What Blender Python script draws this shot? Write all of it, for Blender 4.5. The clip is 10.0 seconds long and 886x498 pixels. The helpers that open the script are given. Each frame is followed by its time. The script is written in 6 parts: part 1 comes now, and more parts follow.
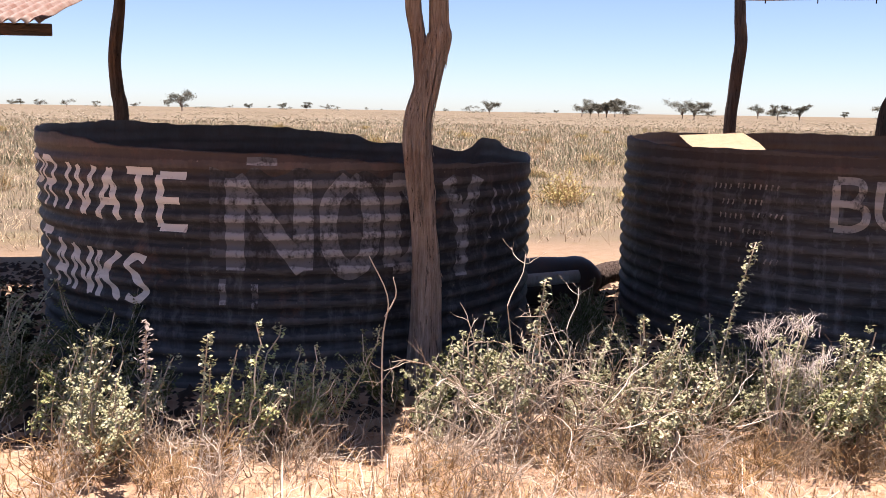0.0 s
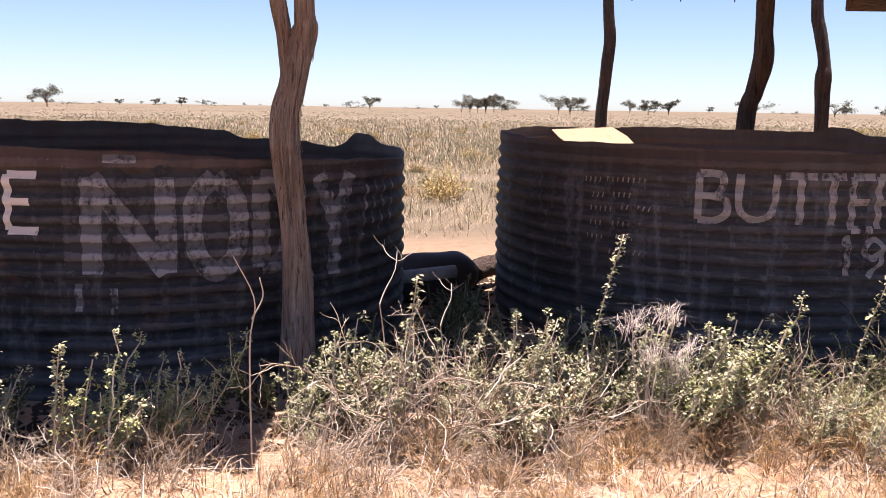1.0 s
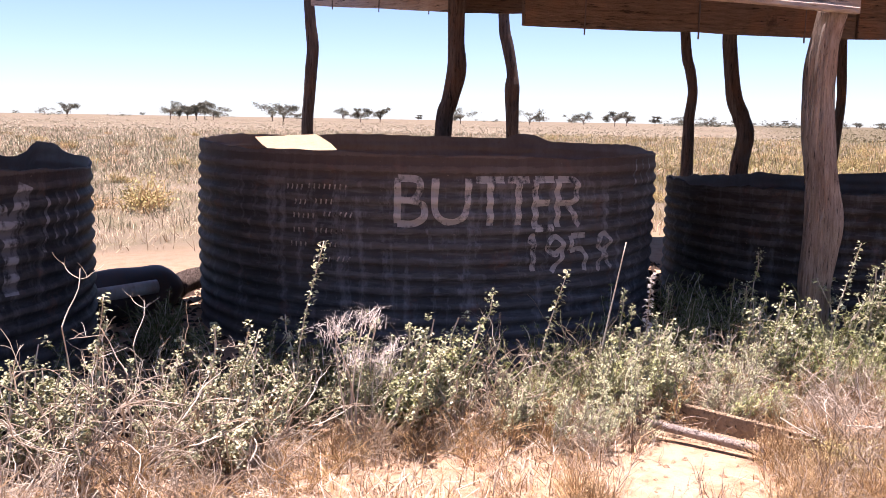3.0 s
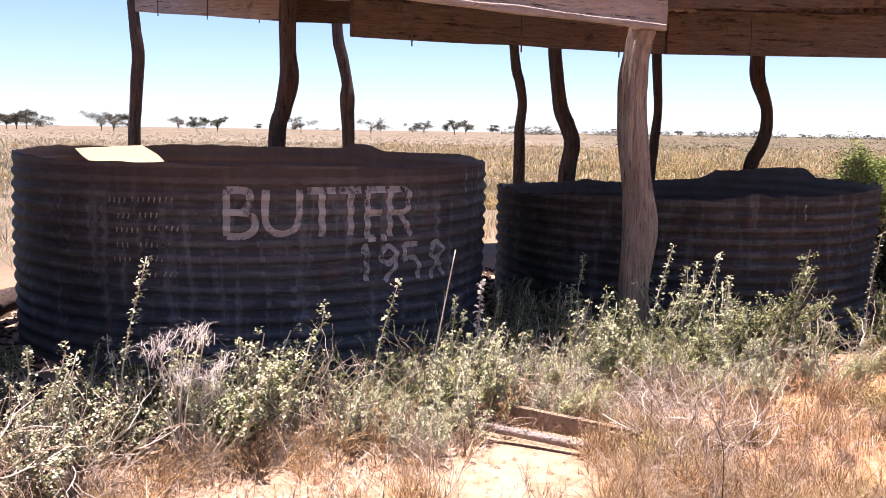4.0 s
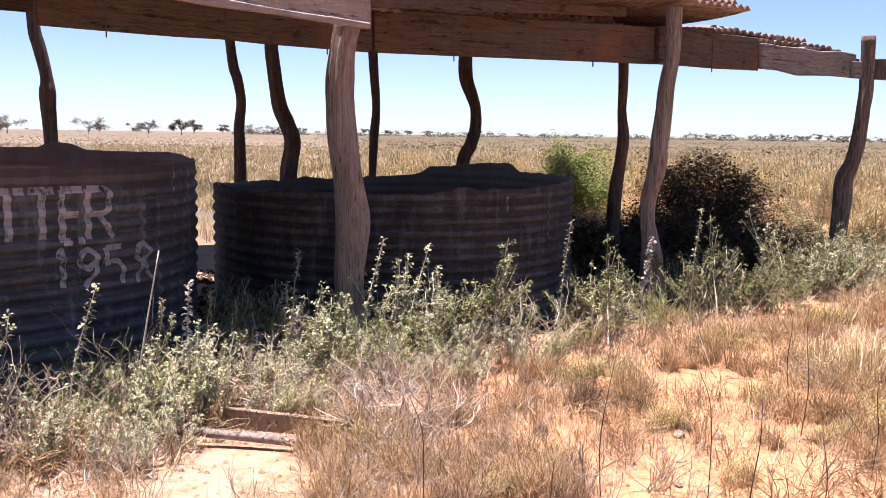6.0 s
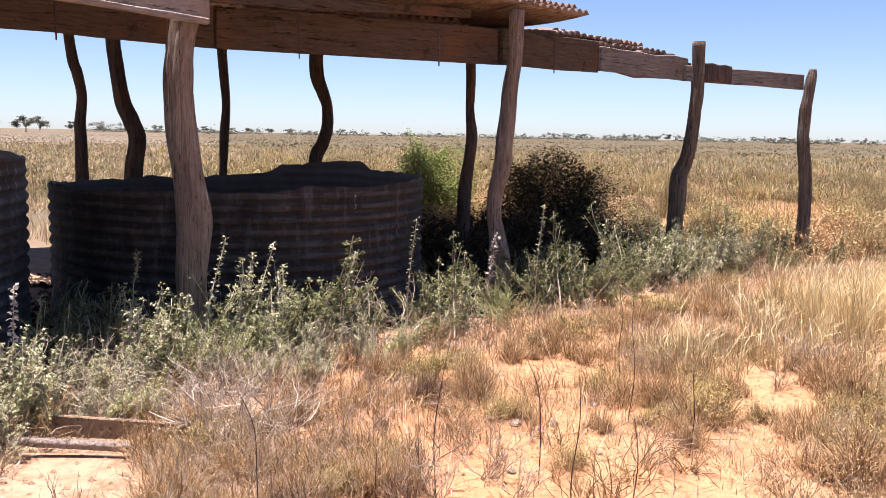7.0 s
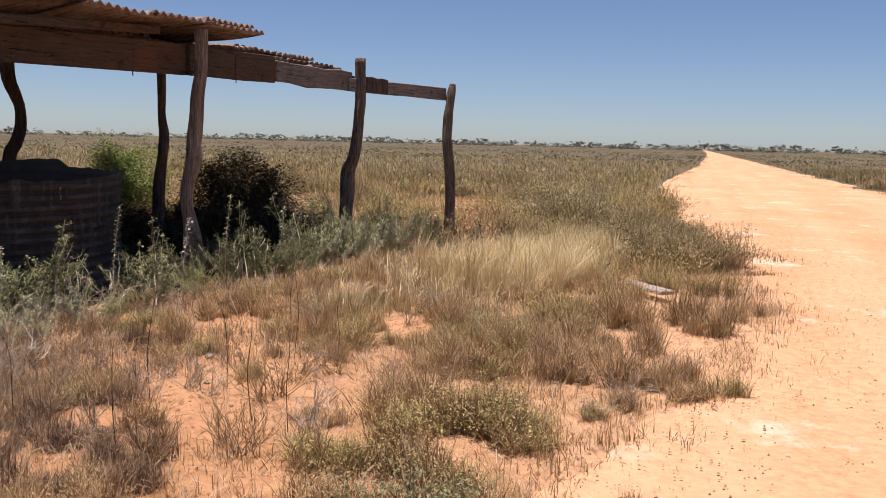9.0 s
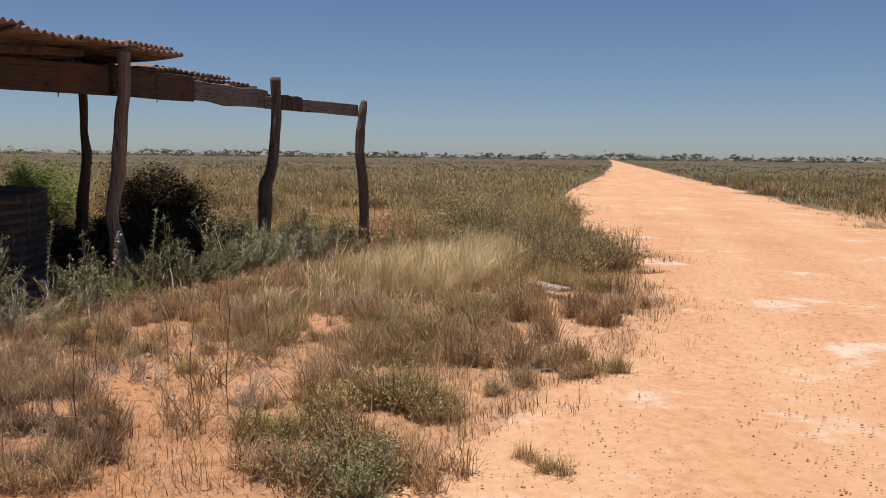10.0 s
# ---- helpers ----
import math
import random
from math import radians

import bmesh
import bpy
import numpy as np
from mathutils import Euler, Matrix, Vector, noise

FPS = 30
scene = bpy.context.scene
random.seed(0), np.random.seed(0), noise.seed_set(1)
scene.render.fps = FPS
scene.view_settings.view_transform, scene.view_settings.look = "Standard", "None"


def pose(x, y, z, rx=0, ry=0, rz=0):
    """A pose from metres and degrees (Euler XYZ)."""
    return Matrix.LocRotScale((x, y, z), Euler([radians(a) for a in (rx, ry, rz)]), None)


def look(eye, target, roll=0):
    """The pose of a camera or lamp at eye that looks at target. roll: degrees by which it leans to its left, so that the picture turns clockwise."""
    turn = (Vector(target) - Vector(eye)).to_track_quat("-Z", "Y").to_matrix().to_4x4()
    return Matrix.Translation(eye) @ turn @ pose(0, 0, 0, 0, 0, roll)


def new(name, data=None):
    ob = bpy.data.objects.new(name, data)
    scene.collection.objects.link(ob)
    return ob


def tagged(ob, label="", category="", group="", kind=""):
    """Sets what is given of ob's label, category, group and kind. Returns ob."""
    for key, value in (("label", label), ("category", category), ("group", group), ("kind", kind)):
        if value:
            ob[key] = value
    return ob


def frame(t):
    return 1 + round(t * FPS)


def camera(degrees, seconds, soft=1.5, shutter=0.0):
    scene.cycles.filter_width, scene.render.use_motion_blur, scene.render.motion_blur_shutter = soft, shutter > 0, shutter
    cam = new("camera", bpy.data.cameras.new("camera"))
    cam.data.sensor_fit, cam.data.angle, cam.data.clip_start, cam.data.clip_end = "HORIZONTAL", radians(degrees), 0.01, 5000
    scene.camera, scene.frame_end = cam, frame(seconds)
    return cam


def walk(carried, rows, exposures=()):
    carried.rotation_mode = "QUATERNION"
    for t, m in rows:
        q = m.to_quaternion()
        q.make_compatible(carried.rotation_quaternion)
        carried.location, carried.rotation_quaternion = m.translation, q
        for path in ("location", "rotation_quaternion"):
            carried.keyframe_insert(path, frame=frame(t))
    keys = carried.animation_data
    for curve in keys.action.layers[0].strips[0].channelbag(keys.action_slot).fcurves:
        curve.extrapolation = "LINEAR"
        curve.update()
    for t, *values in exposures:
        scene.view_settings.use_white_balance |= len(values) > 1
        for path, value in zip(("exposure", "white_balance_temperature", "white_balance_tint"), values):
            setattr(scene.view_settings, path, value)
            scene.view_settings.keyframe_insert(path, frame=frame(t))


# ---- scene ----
cam = camera(51.9, 10.0, soft=0.7)
PATH = [
    (0, (0.000, 0.000, 1.300), (0.3214, 1.9510, 0.9996), 0.92),
    (0.5, (0.035, 0.045, 1.302), (0.4767, 1.9707, 0.9914), 0.80),
    (1, (0.064, 0.059, 1.297), (0.6339, 1.9517, 0.9905), 0.86),
    (1.5, (0.088, 0.049, 1.292), (0.7822, 1.9001, 0.9887), 0.90),
    (2, (0.110, 0.061, 1.289), (0.9435, 1.8543, 0.9906), 0.84),
    (2.5, (0.131, 0.062, 1.290), (1.1059, 1.7845, 0.9998), 0.93),
    (4, (0.189, 0.008, 1.306), (1.5740, 1.4281, 1.0493), 0.87),
    (4.5, (0.207, -0.024, 1.295), (1.6975, 1.2869, 1.0491), 0.75),
    (5, (0.235, -0.042, 1.292), (1.8191, 1.1525, 1.0392), 0.70),
    (5.5, (0.255, -0.067, 1.288), (1.9159, 1.0187, 1.0363), 0.70),
    (7, (0.284, -0.208, 1.287), (2.1421, 0.4906, 1.0396), 1.01),
    (7.5, (0.038, -0.357, 1.275), (1.9425, 0.2018, 1.0286), 1.12),
    (8, (-0.291, -0.558, 1.277), (1.6526, -0.1512, 1.0355), 1.26),
    (8.5, (-0.724, -0.620, 1.277), (1.2478, -0.3857, 1.0358), 1.57),
    (9, (-1.102, -0.639, 1.293), (0.8839, -0.5834, 1.0607), 1.39),
    (9.5, (-1.405, -0.599, 1.302), (0.5821, -0.6615, 1.0816), 1.20),
    (10, (-1.748, -0.628, 1.302), (0.2373, -0.7623, 1.0999), 0.64),
]
EXPOSURES = [(0.0, 1.46, 6750, 26), (2.5, 1.67, 6450, 32), (4.0, 1.72, 6400, 31), (5.5, 1.65, 6350, 30), (7.0, 1.38, 6450, 26), (8.0, 1.03, 6500, 21), (8.8, 0.66, 6500, 22), (10.0, 0.15, 6450, 18)]
walk(cam, [(t, look(eye, target, roll)) for t, eye, target, roll in PATH], EXPOSURES)

# ---- daylight ----
SUN_AZ, SUN_EL = 20.0, 86.0
world = bpy.data.worlds.new("sky")
scene.world = world
world.use_nodes = True
wn = world.node_tree.nodes
sky = wn.new("ShaderNodeTexSky")
sky.sky_type, sky.sun_disc = "NISHITA", False
sky.sun_elevation, sky.sun_rotation = radians(SUN_EL), radians(SUN_AZ)
sky.air_density, sky.dust_density, sky.ozone_density = 0.75, 0.25, 2.5
wn["Background"].inputs["Strength"].default_value = 0.058
cool = wn.new("ShaderNodeMix")
cool.data_type, cool.blend_type = "RGBA", "MULTIPLY"
cool.inputs[0].default_value = 1.0
cool.inputs[7].default_value = (0.90, 0.995, 1.08, 1)
world.node_tree.links.new(sky.outputs["Color"], cool.inputs[6])
world.node_tree.links.new(cool.outputs[2], wn["Background"].inputs["Color"])
to_sun = Vector((math.sin(radians(SUN_AZ)) * math.cos(radians(SUN_EL)), math.cos(radians(SUN_AZ)) * math.cos(radians(SUN_EL)), math.sin(radians(SUN_EL))))
sun_data = bpy.data.lights.new("sun", "SUN")
sun_data.energy, sun_data.angle, sun_data.color = 5.0, radians(0.53), (1.0, 0.95, 0.87)
sun = new("sun", sun_data)
sun.matrix_world = look(to_sun * 60, (0, 0, 0))

# ---- materials ----
PITCH, RIDGE = 0.080, 0.0095  # of the tanks' corrugation
TRACK_DIR = Vector((math.sin(radians(103.9)), math.cos(radians(103.9)), 0))  # the way the track runs
TRACK_SIDE = Vector((-TRACK_DIR.y, TRACK_DIR.x, 0))


class Mat:
    """A node material with a few short-hand helpers."""
    def __init__(self, name, rough=0.9, metal=0.0, spec=0.3):
        self.m = bpy.data.materials.new(name)
        self.m.use_nodes = True
        self.t = self.m.node_tree
        self.b = self.t.nodes["Principled BSDF"]
        self.b.inputs["Roughness"].default_value = rough
        self.b.inputs["Metallic"].default_value = metal
        self.b.inputs["Specular IOR Level"].default_value = spec
        self.co = self.t.nodes.new("ShaderNodeTexCoord")

    def link(self, a, b):
        self.t.links.new(a, b)

    def coord(self, scale=(1, 1, 1), which="Object"):
        mp = self.t.nodes.new("ShaderNodeMapping")
        mp.inputs["Scale"].default_value = scale
        self.link(self.co.outputs[which], mp.inputs["Vector"])
        return mp.outputs["Vector"]

    def noise(self, scale, detail=4, rough=0.6, vec=None, out="Fac"):
        n = self.t.nodes.new("ShaderNodeTexNoise")
        n.inputs["Scale"].default_value, n.inputs["Detail"].default_value, n.inputs["Roughness"].default_value = scale, detail, rough
        self.link(vec if vec is not None else self.co.outputs["Object"], n.inputs["Vector"])
        return n.outputs[out]

    def ramp(self, fac, *stops):
        r = self.t.nodes.new("ShaderNodeValToRGB")
        e = r.color_ramp.elements
        while len(e) < len(stops):
            e.new(0.5)
        for el, (p, c) in zip(e, stops):
            el.position = p
            el.color = (*c, 1) if len(c) == 3 else (c[0],) * 3 + (1,)
        self.link(fac, r.inputs["Fac"])
        return r.outputs["Color"]

    def mix(self, fac, a, b, mode="MIX"):
        n = self.t.nodes.new("ShaderNodeMix")
        n.data_type, n.blend_type = "RGBA", mode
        for src, i in ((fac, 0), (a, 6), (b, 7)):
            if isinstance(src, (int, float)):
                n.inputs[i].default_value = src
            elif isinstance(src, tuple):
                n.inputs[i].default_value = (*src, 1)
            else:
                self.link(src, n.inputs[i])
        return n.outputs[2]

    def sep(self, vec, axis):
        n = self.t.nodes.new("ShaderNodeSeparateXYZ")
        self.link(vec, n.inputs[0])
        return n.outputs[axis]

    def math(self, op, a, b=0.0):
        n = self.t.nodes.new("ShaderNodeMath")
        n.operation = op
        for src, i in ((a, 0), (b, 1)):
            if isinstance(src, (int, float)):
                n.inputs[i].default_value = src
            else:
                self.link(src, n.inputs[i])
        return n.outputs[0]

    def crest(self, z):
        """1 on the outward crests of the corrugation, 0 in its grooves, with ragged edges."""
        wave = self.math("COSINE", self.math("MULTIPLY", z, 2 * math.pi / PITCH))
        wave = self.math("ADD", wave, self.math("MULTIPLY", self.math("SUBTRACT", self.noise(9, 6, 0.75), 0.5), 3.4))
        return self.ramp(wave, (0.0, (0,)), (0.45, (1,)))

    def random(self):
        n = self.t.nodes.new("ShaderNodeObjectInfo")
        return n.outputs["Random"]

    def island(self):
        n = self.t.nodes.new("ShaderNodeNewGeometry")
        return n.outputs["Random Per Island"]

    def color(self, c):
        if isinstance(c, tuple):
            self.b.inputs["Base Color"].default_value = (*c, 1)
        else:
            self.link(c, self.b.inputs["Base Color"])
        return self

    def bump(self, fac, strength=0.4, dist=0.01):
        n = self.t.nodes.new("ShaderNodeBump")
        n.inputs["Strength"].default_value, n.inputs["Distance"].default_value = strength, dist
        self.link(fac, n.inputs["Height"])
        self.link(n.outputs["Normal"], self.b.inputs["Normal"])
        return self

    def leafy(self, amount=0.35, tint=(0.3, 0.4, 0.1)):
        """Lets light through thin leaves and blades."""
        tr = self.t.nodes.new("ShaderNodeBsdfTranslucent")
        mx = self.t.nodes.new("ShaderNodeMixShader")
        mx.inputs[0].default_value = amount
        src = self.b.inputs["Base Color"]
        if src.is_linked:
            self.link(src.links[0].from_socket, tr.inputs["Color"])
        else:
            tr.inputs["Color"].default_value = src.default_value
        self.link(self.b.outputs[0], mx.inputs[1])
        self.link(tr.outputs[0], mx.inputs[2])
        self.link(mx.outputs[0], self.t.nodes["Material Output"].inputs["Surface"])
        return self


def mat_sand(name, light, mid, dark, chalk=False):
    m = Mat(name, 0.95, spec=0.15)
    big = m.noise(0.35, 5)
    fine = m.noise(14, 6, 0.7)
    grit = m.noise(120, 3, 0.7)
    c = m.ramp(big, (0.35, mid), (0.62, light))
    c = m.mix(m.ramp(fine, (0.4, (0,)), (0.75, (1,))), c, dark)
    c = m.mix(m.ramp(grit, (0.62, (0,)), (0.72, (0.6,))), c, (light[0] * 0.92, light[1] * 1.16, light[2] * 1.5))
    if chalk:
        c = m.mix(m.ramp(m.noise(0.9, 7, 0.72), (0.56, (0,)), (0.66, (0.85,))), c, (0.585, 0.503, 0.394))
        c = m.mix(m.ramp(m.noise(26, 4, 0.7), (0.63, (0,)), (0.70, (0.7,))), c, (0.299, 0.177, 0.095))
        turn = m.t.nodes.new("ShaderNodeMapping")
        turn.inputs["Rotation"].default_value[2] = radians(13.9)
        m.link(m.co.outputs["Object"], turn.inputs["Vector"])
        lane = m.t.nodes.new("ShaderNodeMapping")
        lane.inputs["Scale"].default_value = (0.05, 0.9, 1.0)
        m.link(turn.outputs["Vector"], lane.inputs["Vector"])
        c = m.mix(m.ramp(m.noise(1.0, 4, 0.6, lane.outputs["Vector"]), (0.40, (0,)), (0.62, (0.45,))), c, tuple(min(1.0, x * k) for x, k in zip(light, (1.0, 1.07, 1.13))))
    m.color(c).bump(m.math("ADD", fine, m.math("MULTIPLY", grit, 0.6)), 0.45, 0.02)
    return m.m


def mat_ground():
    """Orange sand with litter near the track, turning to dry olive scrub soil far out."""
    m = Mat("plain_soil", 0.95, spec=0.12)
    big = m.noise(0.22, 5)
    fine = m.noise(9, 6, 0.7)
    grit = m.noise(90, 3, 0.7)
    sand = m.ramp(big, (0.35, (0.425, 0.21, 0.098)), (0.62, (0.51, 0.305, 0.168)))
    verge = m.math("ADD", m.math("MULTIPLY", m.sep(m.co.outputs["Object"], 0), -TRACK_SIDE.x), m.math("MULTIPLY", m.sep(m.co.outputs["Object"], 1), -TRACK_SIDE.y))
    verge = m.math("ADD", verge, m.math("MULTIPLY", m.math("SUBTRACT", m.noise(1.4, 5, 0.65), 0.5), 1.6))
    sand = m.mix(m.ramp(verge, (0.15, (0,)), (1.0, (0.9,))), sand, (0.545, 0.33, 0.185))
    spot = m.co.outputs["Object"]
    west = m.math("SUBTRACT", m.math("MULTIPLY", m.sep(spot, 1), 0.8), m.math("MULTIPLY", m.sep(spot, 0), 0.35))
    west = m.math("ADD", west, m.math("MULTIPLY", m.math("SUBTRACT", m.noise(1.1, 4), 0.5), 1.2))
    sand = m.mix(m.ramp(west, (0.0, (0,)), (0.7, (1,))), sand, m.ramp(big, (0.35, (0.381, 0.252, 0.160)), (0.62, (0.442, 0.313, 0.214))))
    sand = m.mix(m.ramp(fine, (0.45, (0,)), (0.72, (0.8,))), sand, (0.245, 0.122, 0.061))
    scrub = m.ramp(m.noise(0.05, 6, 0.7), (0.35, (0.116, 0.092, 0.063)), (0.55, (0.163, 0.129, 0.088)), (0.75, (0.204, 0.160, 0.112)))
    scrub = m.mix(m.ramp(m.noise(0.7, 5, 0.75), (0.5, (0,)), (0.65, (0.75,))), scrub, (0.116, 0.105, 0.051))
    pos = m.co.outputs["Object"]
    east = m.math("MULTIPLY", m.math("SUBTRACT", m.sep(pos, 0), m.math("MULTIPLY", m.sep(pos, 1), 1.3)), 0.05)
    east = m.math("ADD", east, m.math("SUBTRACT", m.noise(0.05, 4), 0.5))
    scrub = m.mix(m.ramp(east, (0.0, (0,)), (0.7, (0.85,))), scrub, (0.102, 0.082, 0.048))
    ln = m.t.nodes.new("ShaderNodeVectorMath")
    ln.operation = "LENGTH"
    m.link(pos, ln.inputs[0])
    far = m.math("MULTIPLY", m.math("SUBTRACT", ln.outputs["Value"], 12.0), 0.05)
    far = m.math("MAXIMUM", far, m.math("MULTIPLY", m.math("SUBTRACT", m.sep(pos, 1), 5.8), 0.3))
    far = m.math("ADD", far, m.math("MULTIPLY", m.math("SUBTRACT", big, 0.5), 1.5))
    c = m.mix(m.ramp(far, (0.0, (0,)), (1.0, (1,))), sand, scrub)
    m.color(c).bump(m.math("ADD", fine, m.math("MULTIPLY", grit, 0.4)), 0.7, 0.03)
    return m.m


def mat_wood(name, light, dark, along=(8, 8, 1.2), red=(0.22, 0.10, 0.05)):
    m = Mat(name, 0.85, spec=0.2)
    v = m.coord(along)
    grain = m.noise(6, 6, 0.7, v)
    crack = m.noise(4.5, 5, 0.75, m.coord(tuple(x * 1.3 if x > 2 else x * 0.9 for x in along)))
    c = m.ramp(grain, (0.3, dark), (0.62, light))
    c = m.mix(m.ramp(m.noise(2.2, 4), (0.5, (0,)), (0.7, (0.7,))), c, red)
    c = m.mix(m.ramp(crack, (0.36, (1,)), (0.43, (0,))), c, tuple(x * 0.22 for x in dark))
    knot = m.noise(3.4, 5, 0.75, m.coord((1, 1, 1)))
    c = m.mix(m.ramp(knot, (0.62, (0,)), (0.70, (0.75,))), c, tuple(x * 0.45 for x in dark))
    c = m.mix(m.ramp(m.noise(60, 3, 0.7, v), (0.55, (0,)), (0.75, (0.5,))), c, tuple(min(1, x * 1.35) for x in light))
    m.color(c).bump(m.math("ADD", grain, m.math("MULTIPLY", crack, 1.5)), 1.0, 0.03)
    return m.m


def mat_tank(name, body, seed, grey=0.35, gloss=0.7):
    """Bitumen-black corrugated iron, rusted along the top and streaked with old zinc."""
    m = Mat(name, gloss, spec=0.2)
    v = m.coord((1, 1, 1))
    st = m.noise(5, 5, 0.65, m.coord((3.0, 3.0, 0.5)))
    blot = m.noise(3.1 + seed, 6, 0.7)
    small = m.noise(38, 4, 0.7)
    band = m.noise(9, 4, 0.6, m.coord((0.7, 0.7, 5.0)))
    z = m.sep(v, 2)
    crest = m.crest(z)
    c = m.ramp(blot, (0.35, body), (0.7, tuple(x * 2.1 for x in body)))
    c = m.mix(m.ramp(st, (0.52, (0,)), (0.75, (grey,))), c, (0.30, 0.29, 0.30))
    c = m.mix(m.ramp(band, (0.5, (0,)), (0.75, (grey,))), c, (0.155, 0.15, 0.15))
    up = m.math("ADD", m.math("MULTIPLY", m.math("SUBTRACT", z, 0.90), 5.0), m.math("SUBTRACT", st, 0.45))
    c = m.mix(m.ramp(up, (0.1, (0,)), (0.9, (0.85,))), c, (0.078, 0.05, 0.04))
    # lighter grey towards the foot: the ground's bounce light put into the colour
    low = m.math("ADD", m.math("MULTIPLY", m.math("SUBTRACT", 0.30, z), 3.0), m.math("SUBTRACT", blot, 0.4))
    c = m.mix(m.ramp(low, (0.1, (0,)), (0.8, (0.55,))), c, (0.17, 0.15, 0.135))
    c = m.mix(m.ramp(small, (0.68, (0,)), (0.74, (0.55,))), c, (0.34, 0.27, 0.23))
    c = m.mix(m.ramp(m.noise(4.5 + seed, 5, 0.7), (0.57, (0,)), (0.68, (0.6,))), c, (0.12, 0.062, 0.046))
    # crests worn grey and grooves darkened, painting light and shade on the ridges
    worn_lit = m.math("MULTIPLY", crest, m.ramp(m.noise(2.4 + seed, 5, 0.7), (0.40, (0,)), (0.66, (0.42,))))
    c = m.mix(worn_lit, c, (0.115, 0.105, 0.10))
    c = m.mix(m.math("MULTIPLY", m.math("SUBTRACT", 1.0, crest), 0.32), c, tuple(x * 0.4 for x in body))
    m.color(c).bump(m.math("ADD", small, st), 0.25, 0.01)
    return m.m


def mat_paint(name, col, wear=0.5, groove=0.8):
    m = Mat(name, 0.85, spec=0.2)
    n = m.noise(14, 6, 0.7, m.coord((1, 1, 0.35)))
    n2 = m.noise(45, 4, 0.7)
    w = m.math("ADD", m.math("MULTIPLY", n, 0.7), m.math("MULTIPLY", n2, 0.3))
    c = m.mix(m.ramp(w, (wear - 0.05, (0,)), (wear + 0.06, (1,))), col, (0.030, 0.027, 0.027))
    # paint turns near-black in the grooves of the corrugation
    groove_dark = m.math("MULTIPLY", m.math("SUBTRACT", 1.0, m.crest(m.sep(m.coord(), 2))), groove)
    m.color(m.mix(groove_dark, c, (0.022, 0.021, 0.022)))
    return m.m


def mat_iron(name, zinc, rust):
    m = Mat(name, 0.6, spec=0.4)
    n = m.noise(2.6, 6, 0.7)
    s = m.noise(9, 5, 0.7, m.coord((4, 1, 1)))
    c = m.mix(m.ramp(m.math("ADD", n, m.math("MULTIPLY", s, 0.4)), (0.55, (0,)), (0.85, (1,))), zinc, rust)
    m.color(m.mix(m.ramp(m.noise(30, 4), (0.6, (0,)), (0.75, (0.6,))), c, (0.10, 0.05, 0.03)))
    m.bump(m.noise(40, 4), 0.2, 0.004)
    return m.m


def mat_plant(name, a, b, c=None, through_light=0.16, rnd=True):
    m = Mat(name, 0.8, spec=0.2)
    r = m.island()
    col = m.ramp(r, (0.0, a), (0.6, b), (1.0, c or b))
    clump = m.ramp(m.noise(2.6, 4, 0.65), (0.36, (0.62,)), (0.52, (1.0,)), (0.66, (1.3,)))
    col = m.mix(1.0, col, clump, "MULTIPLY")
    col = m.mix(1.0, col, (0.82, 0.80, 0.78), "MULTIPLY")
    if rnd:
        col = m.mix(m.math("MULTIPLY", m.random(), 0.35), col, tuple(min(1, x * 1.5) for x in b))
    m.color(col).leafy(through_light)
    return m.m


SOIL = mat_ground()
TRACK = mat_sand("track_sand", (0.571, 0.340, 0.187), (0.510, 0.275, 0.136), (0.394, 0.194, 0.092), True)
TRACK_CLOD = mat_sand("track_clods", (0.503, 0.320, 0.190), (0.394, 0.224, 0.122), (0.245, 0.129, 0.068))
# clod colour near black, standing in for shade on the floor
SHADE_CLOD = mat_sand("dry_dung", (0.085, 0.058, 0.042), (0.055, 0.037, 0.027), (0.03, 0.02, 0.015))
BARK = mat_wood("grey_red_bark", (0.52, 0.42, 0.35), (0.22, 0.145, 0.11), (16, 16, 1.0))
# pole wood in a paler tone, for poles that stand lit
POST = mat_wood("weathered_post_wood", (0.50, 0.40, 0.33), (0.22, 0.15, 0.11), (14, 14, 1.0), (0.33, 0.19, 0.12))
# pole wood in a darker tone, for poles in the roof's shade
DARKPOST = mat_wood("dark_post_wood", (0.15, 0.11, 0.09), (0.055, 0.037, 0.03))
MIDPOST = mat_wood("brown_post_wood", (0.33, 0.26, 0.21), (0.075, 0.05, 0.037), (14, 14, 1.0), (0.17, 0.09, 0.055))
# board colour lowered for the shade of the overhanging roof
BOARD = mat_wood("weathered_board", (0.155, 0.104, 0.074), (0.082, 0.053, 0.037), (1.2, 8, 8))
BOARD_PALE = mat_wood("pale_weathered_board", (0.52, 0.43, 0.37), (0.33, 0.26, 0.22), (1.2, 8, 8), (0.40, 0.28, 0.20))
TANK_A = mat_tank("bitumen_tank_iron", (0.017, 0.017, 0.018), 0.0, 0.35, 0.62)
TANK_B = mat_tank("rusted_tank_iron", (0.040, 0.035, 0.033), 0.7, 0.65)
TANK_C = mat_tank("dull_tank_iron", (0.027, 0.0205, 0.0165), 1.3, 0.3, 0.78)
INNER = mat_iron("rusted_tank_inside", (0.115, 0.092, 0.082), (0.085, 0.058, 0.048))
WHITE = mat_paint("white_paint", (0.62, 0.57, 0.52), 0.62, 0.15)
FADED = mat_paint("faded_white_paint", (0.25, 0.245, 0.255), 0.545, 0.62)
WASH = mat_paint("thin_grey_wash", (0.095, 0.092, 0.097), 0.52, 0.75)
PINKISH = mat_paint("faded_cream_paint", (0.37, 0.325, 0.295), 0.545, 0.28)
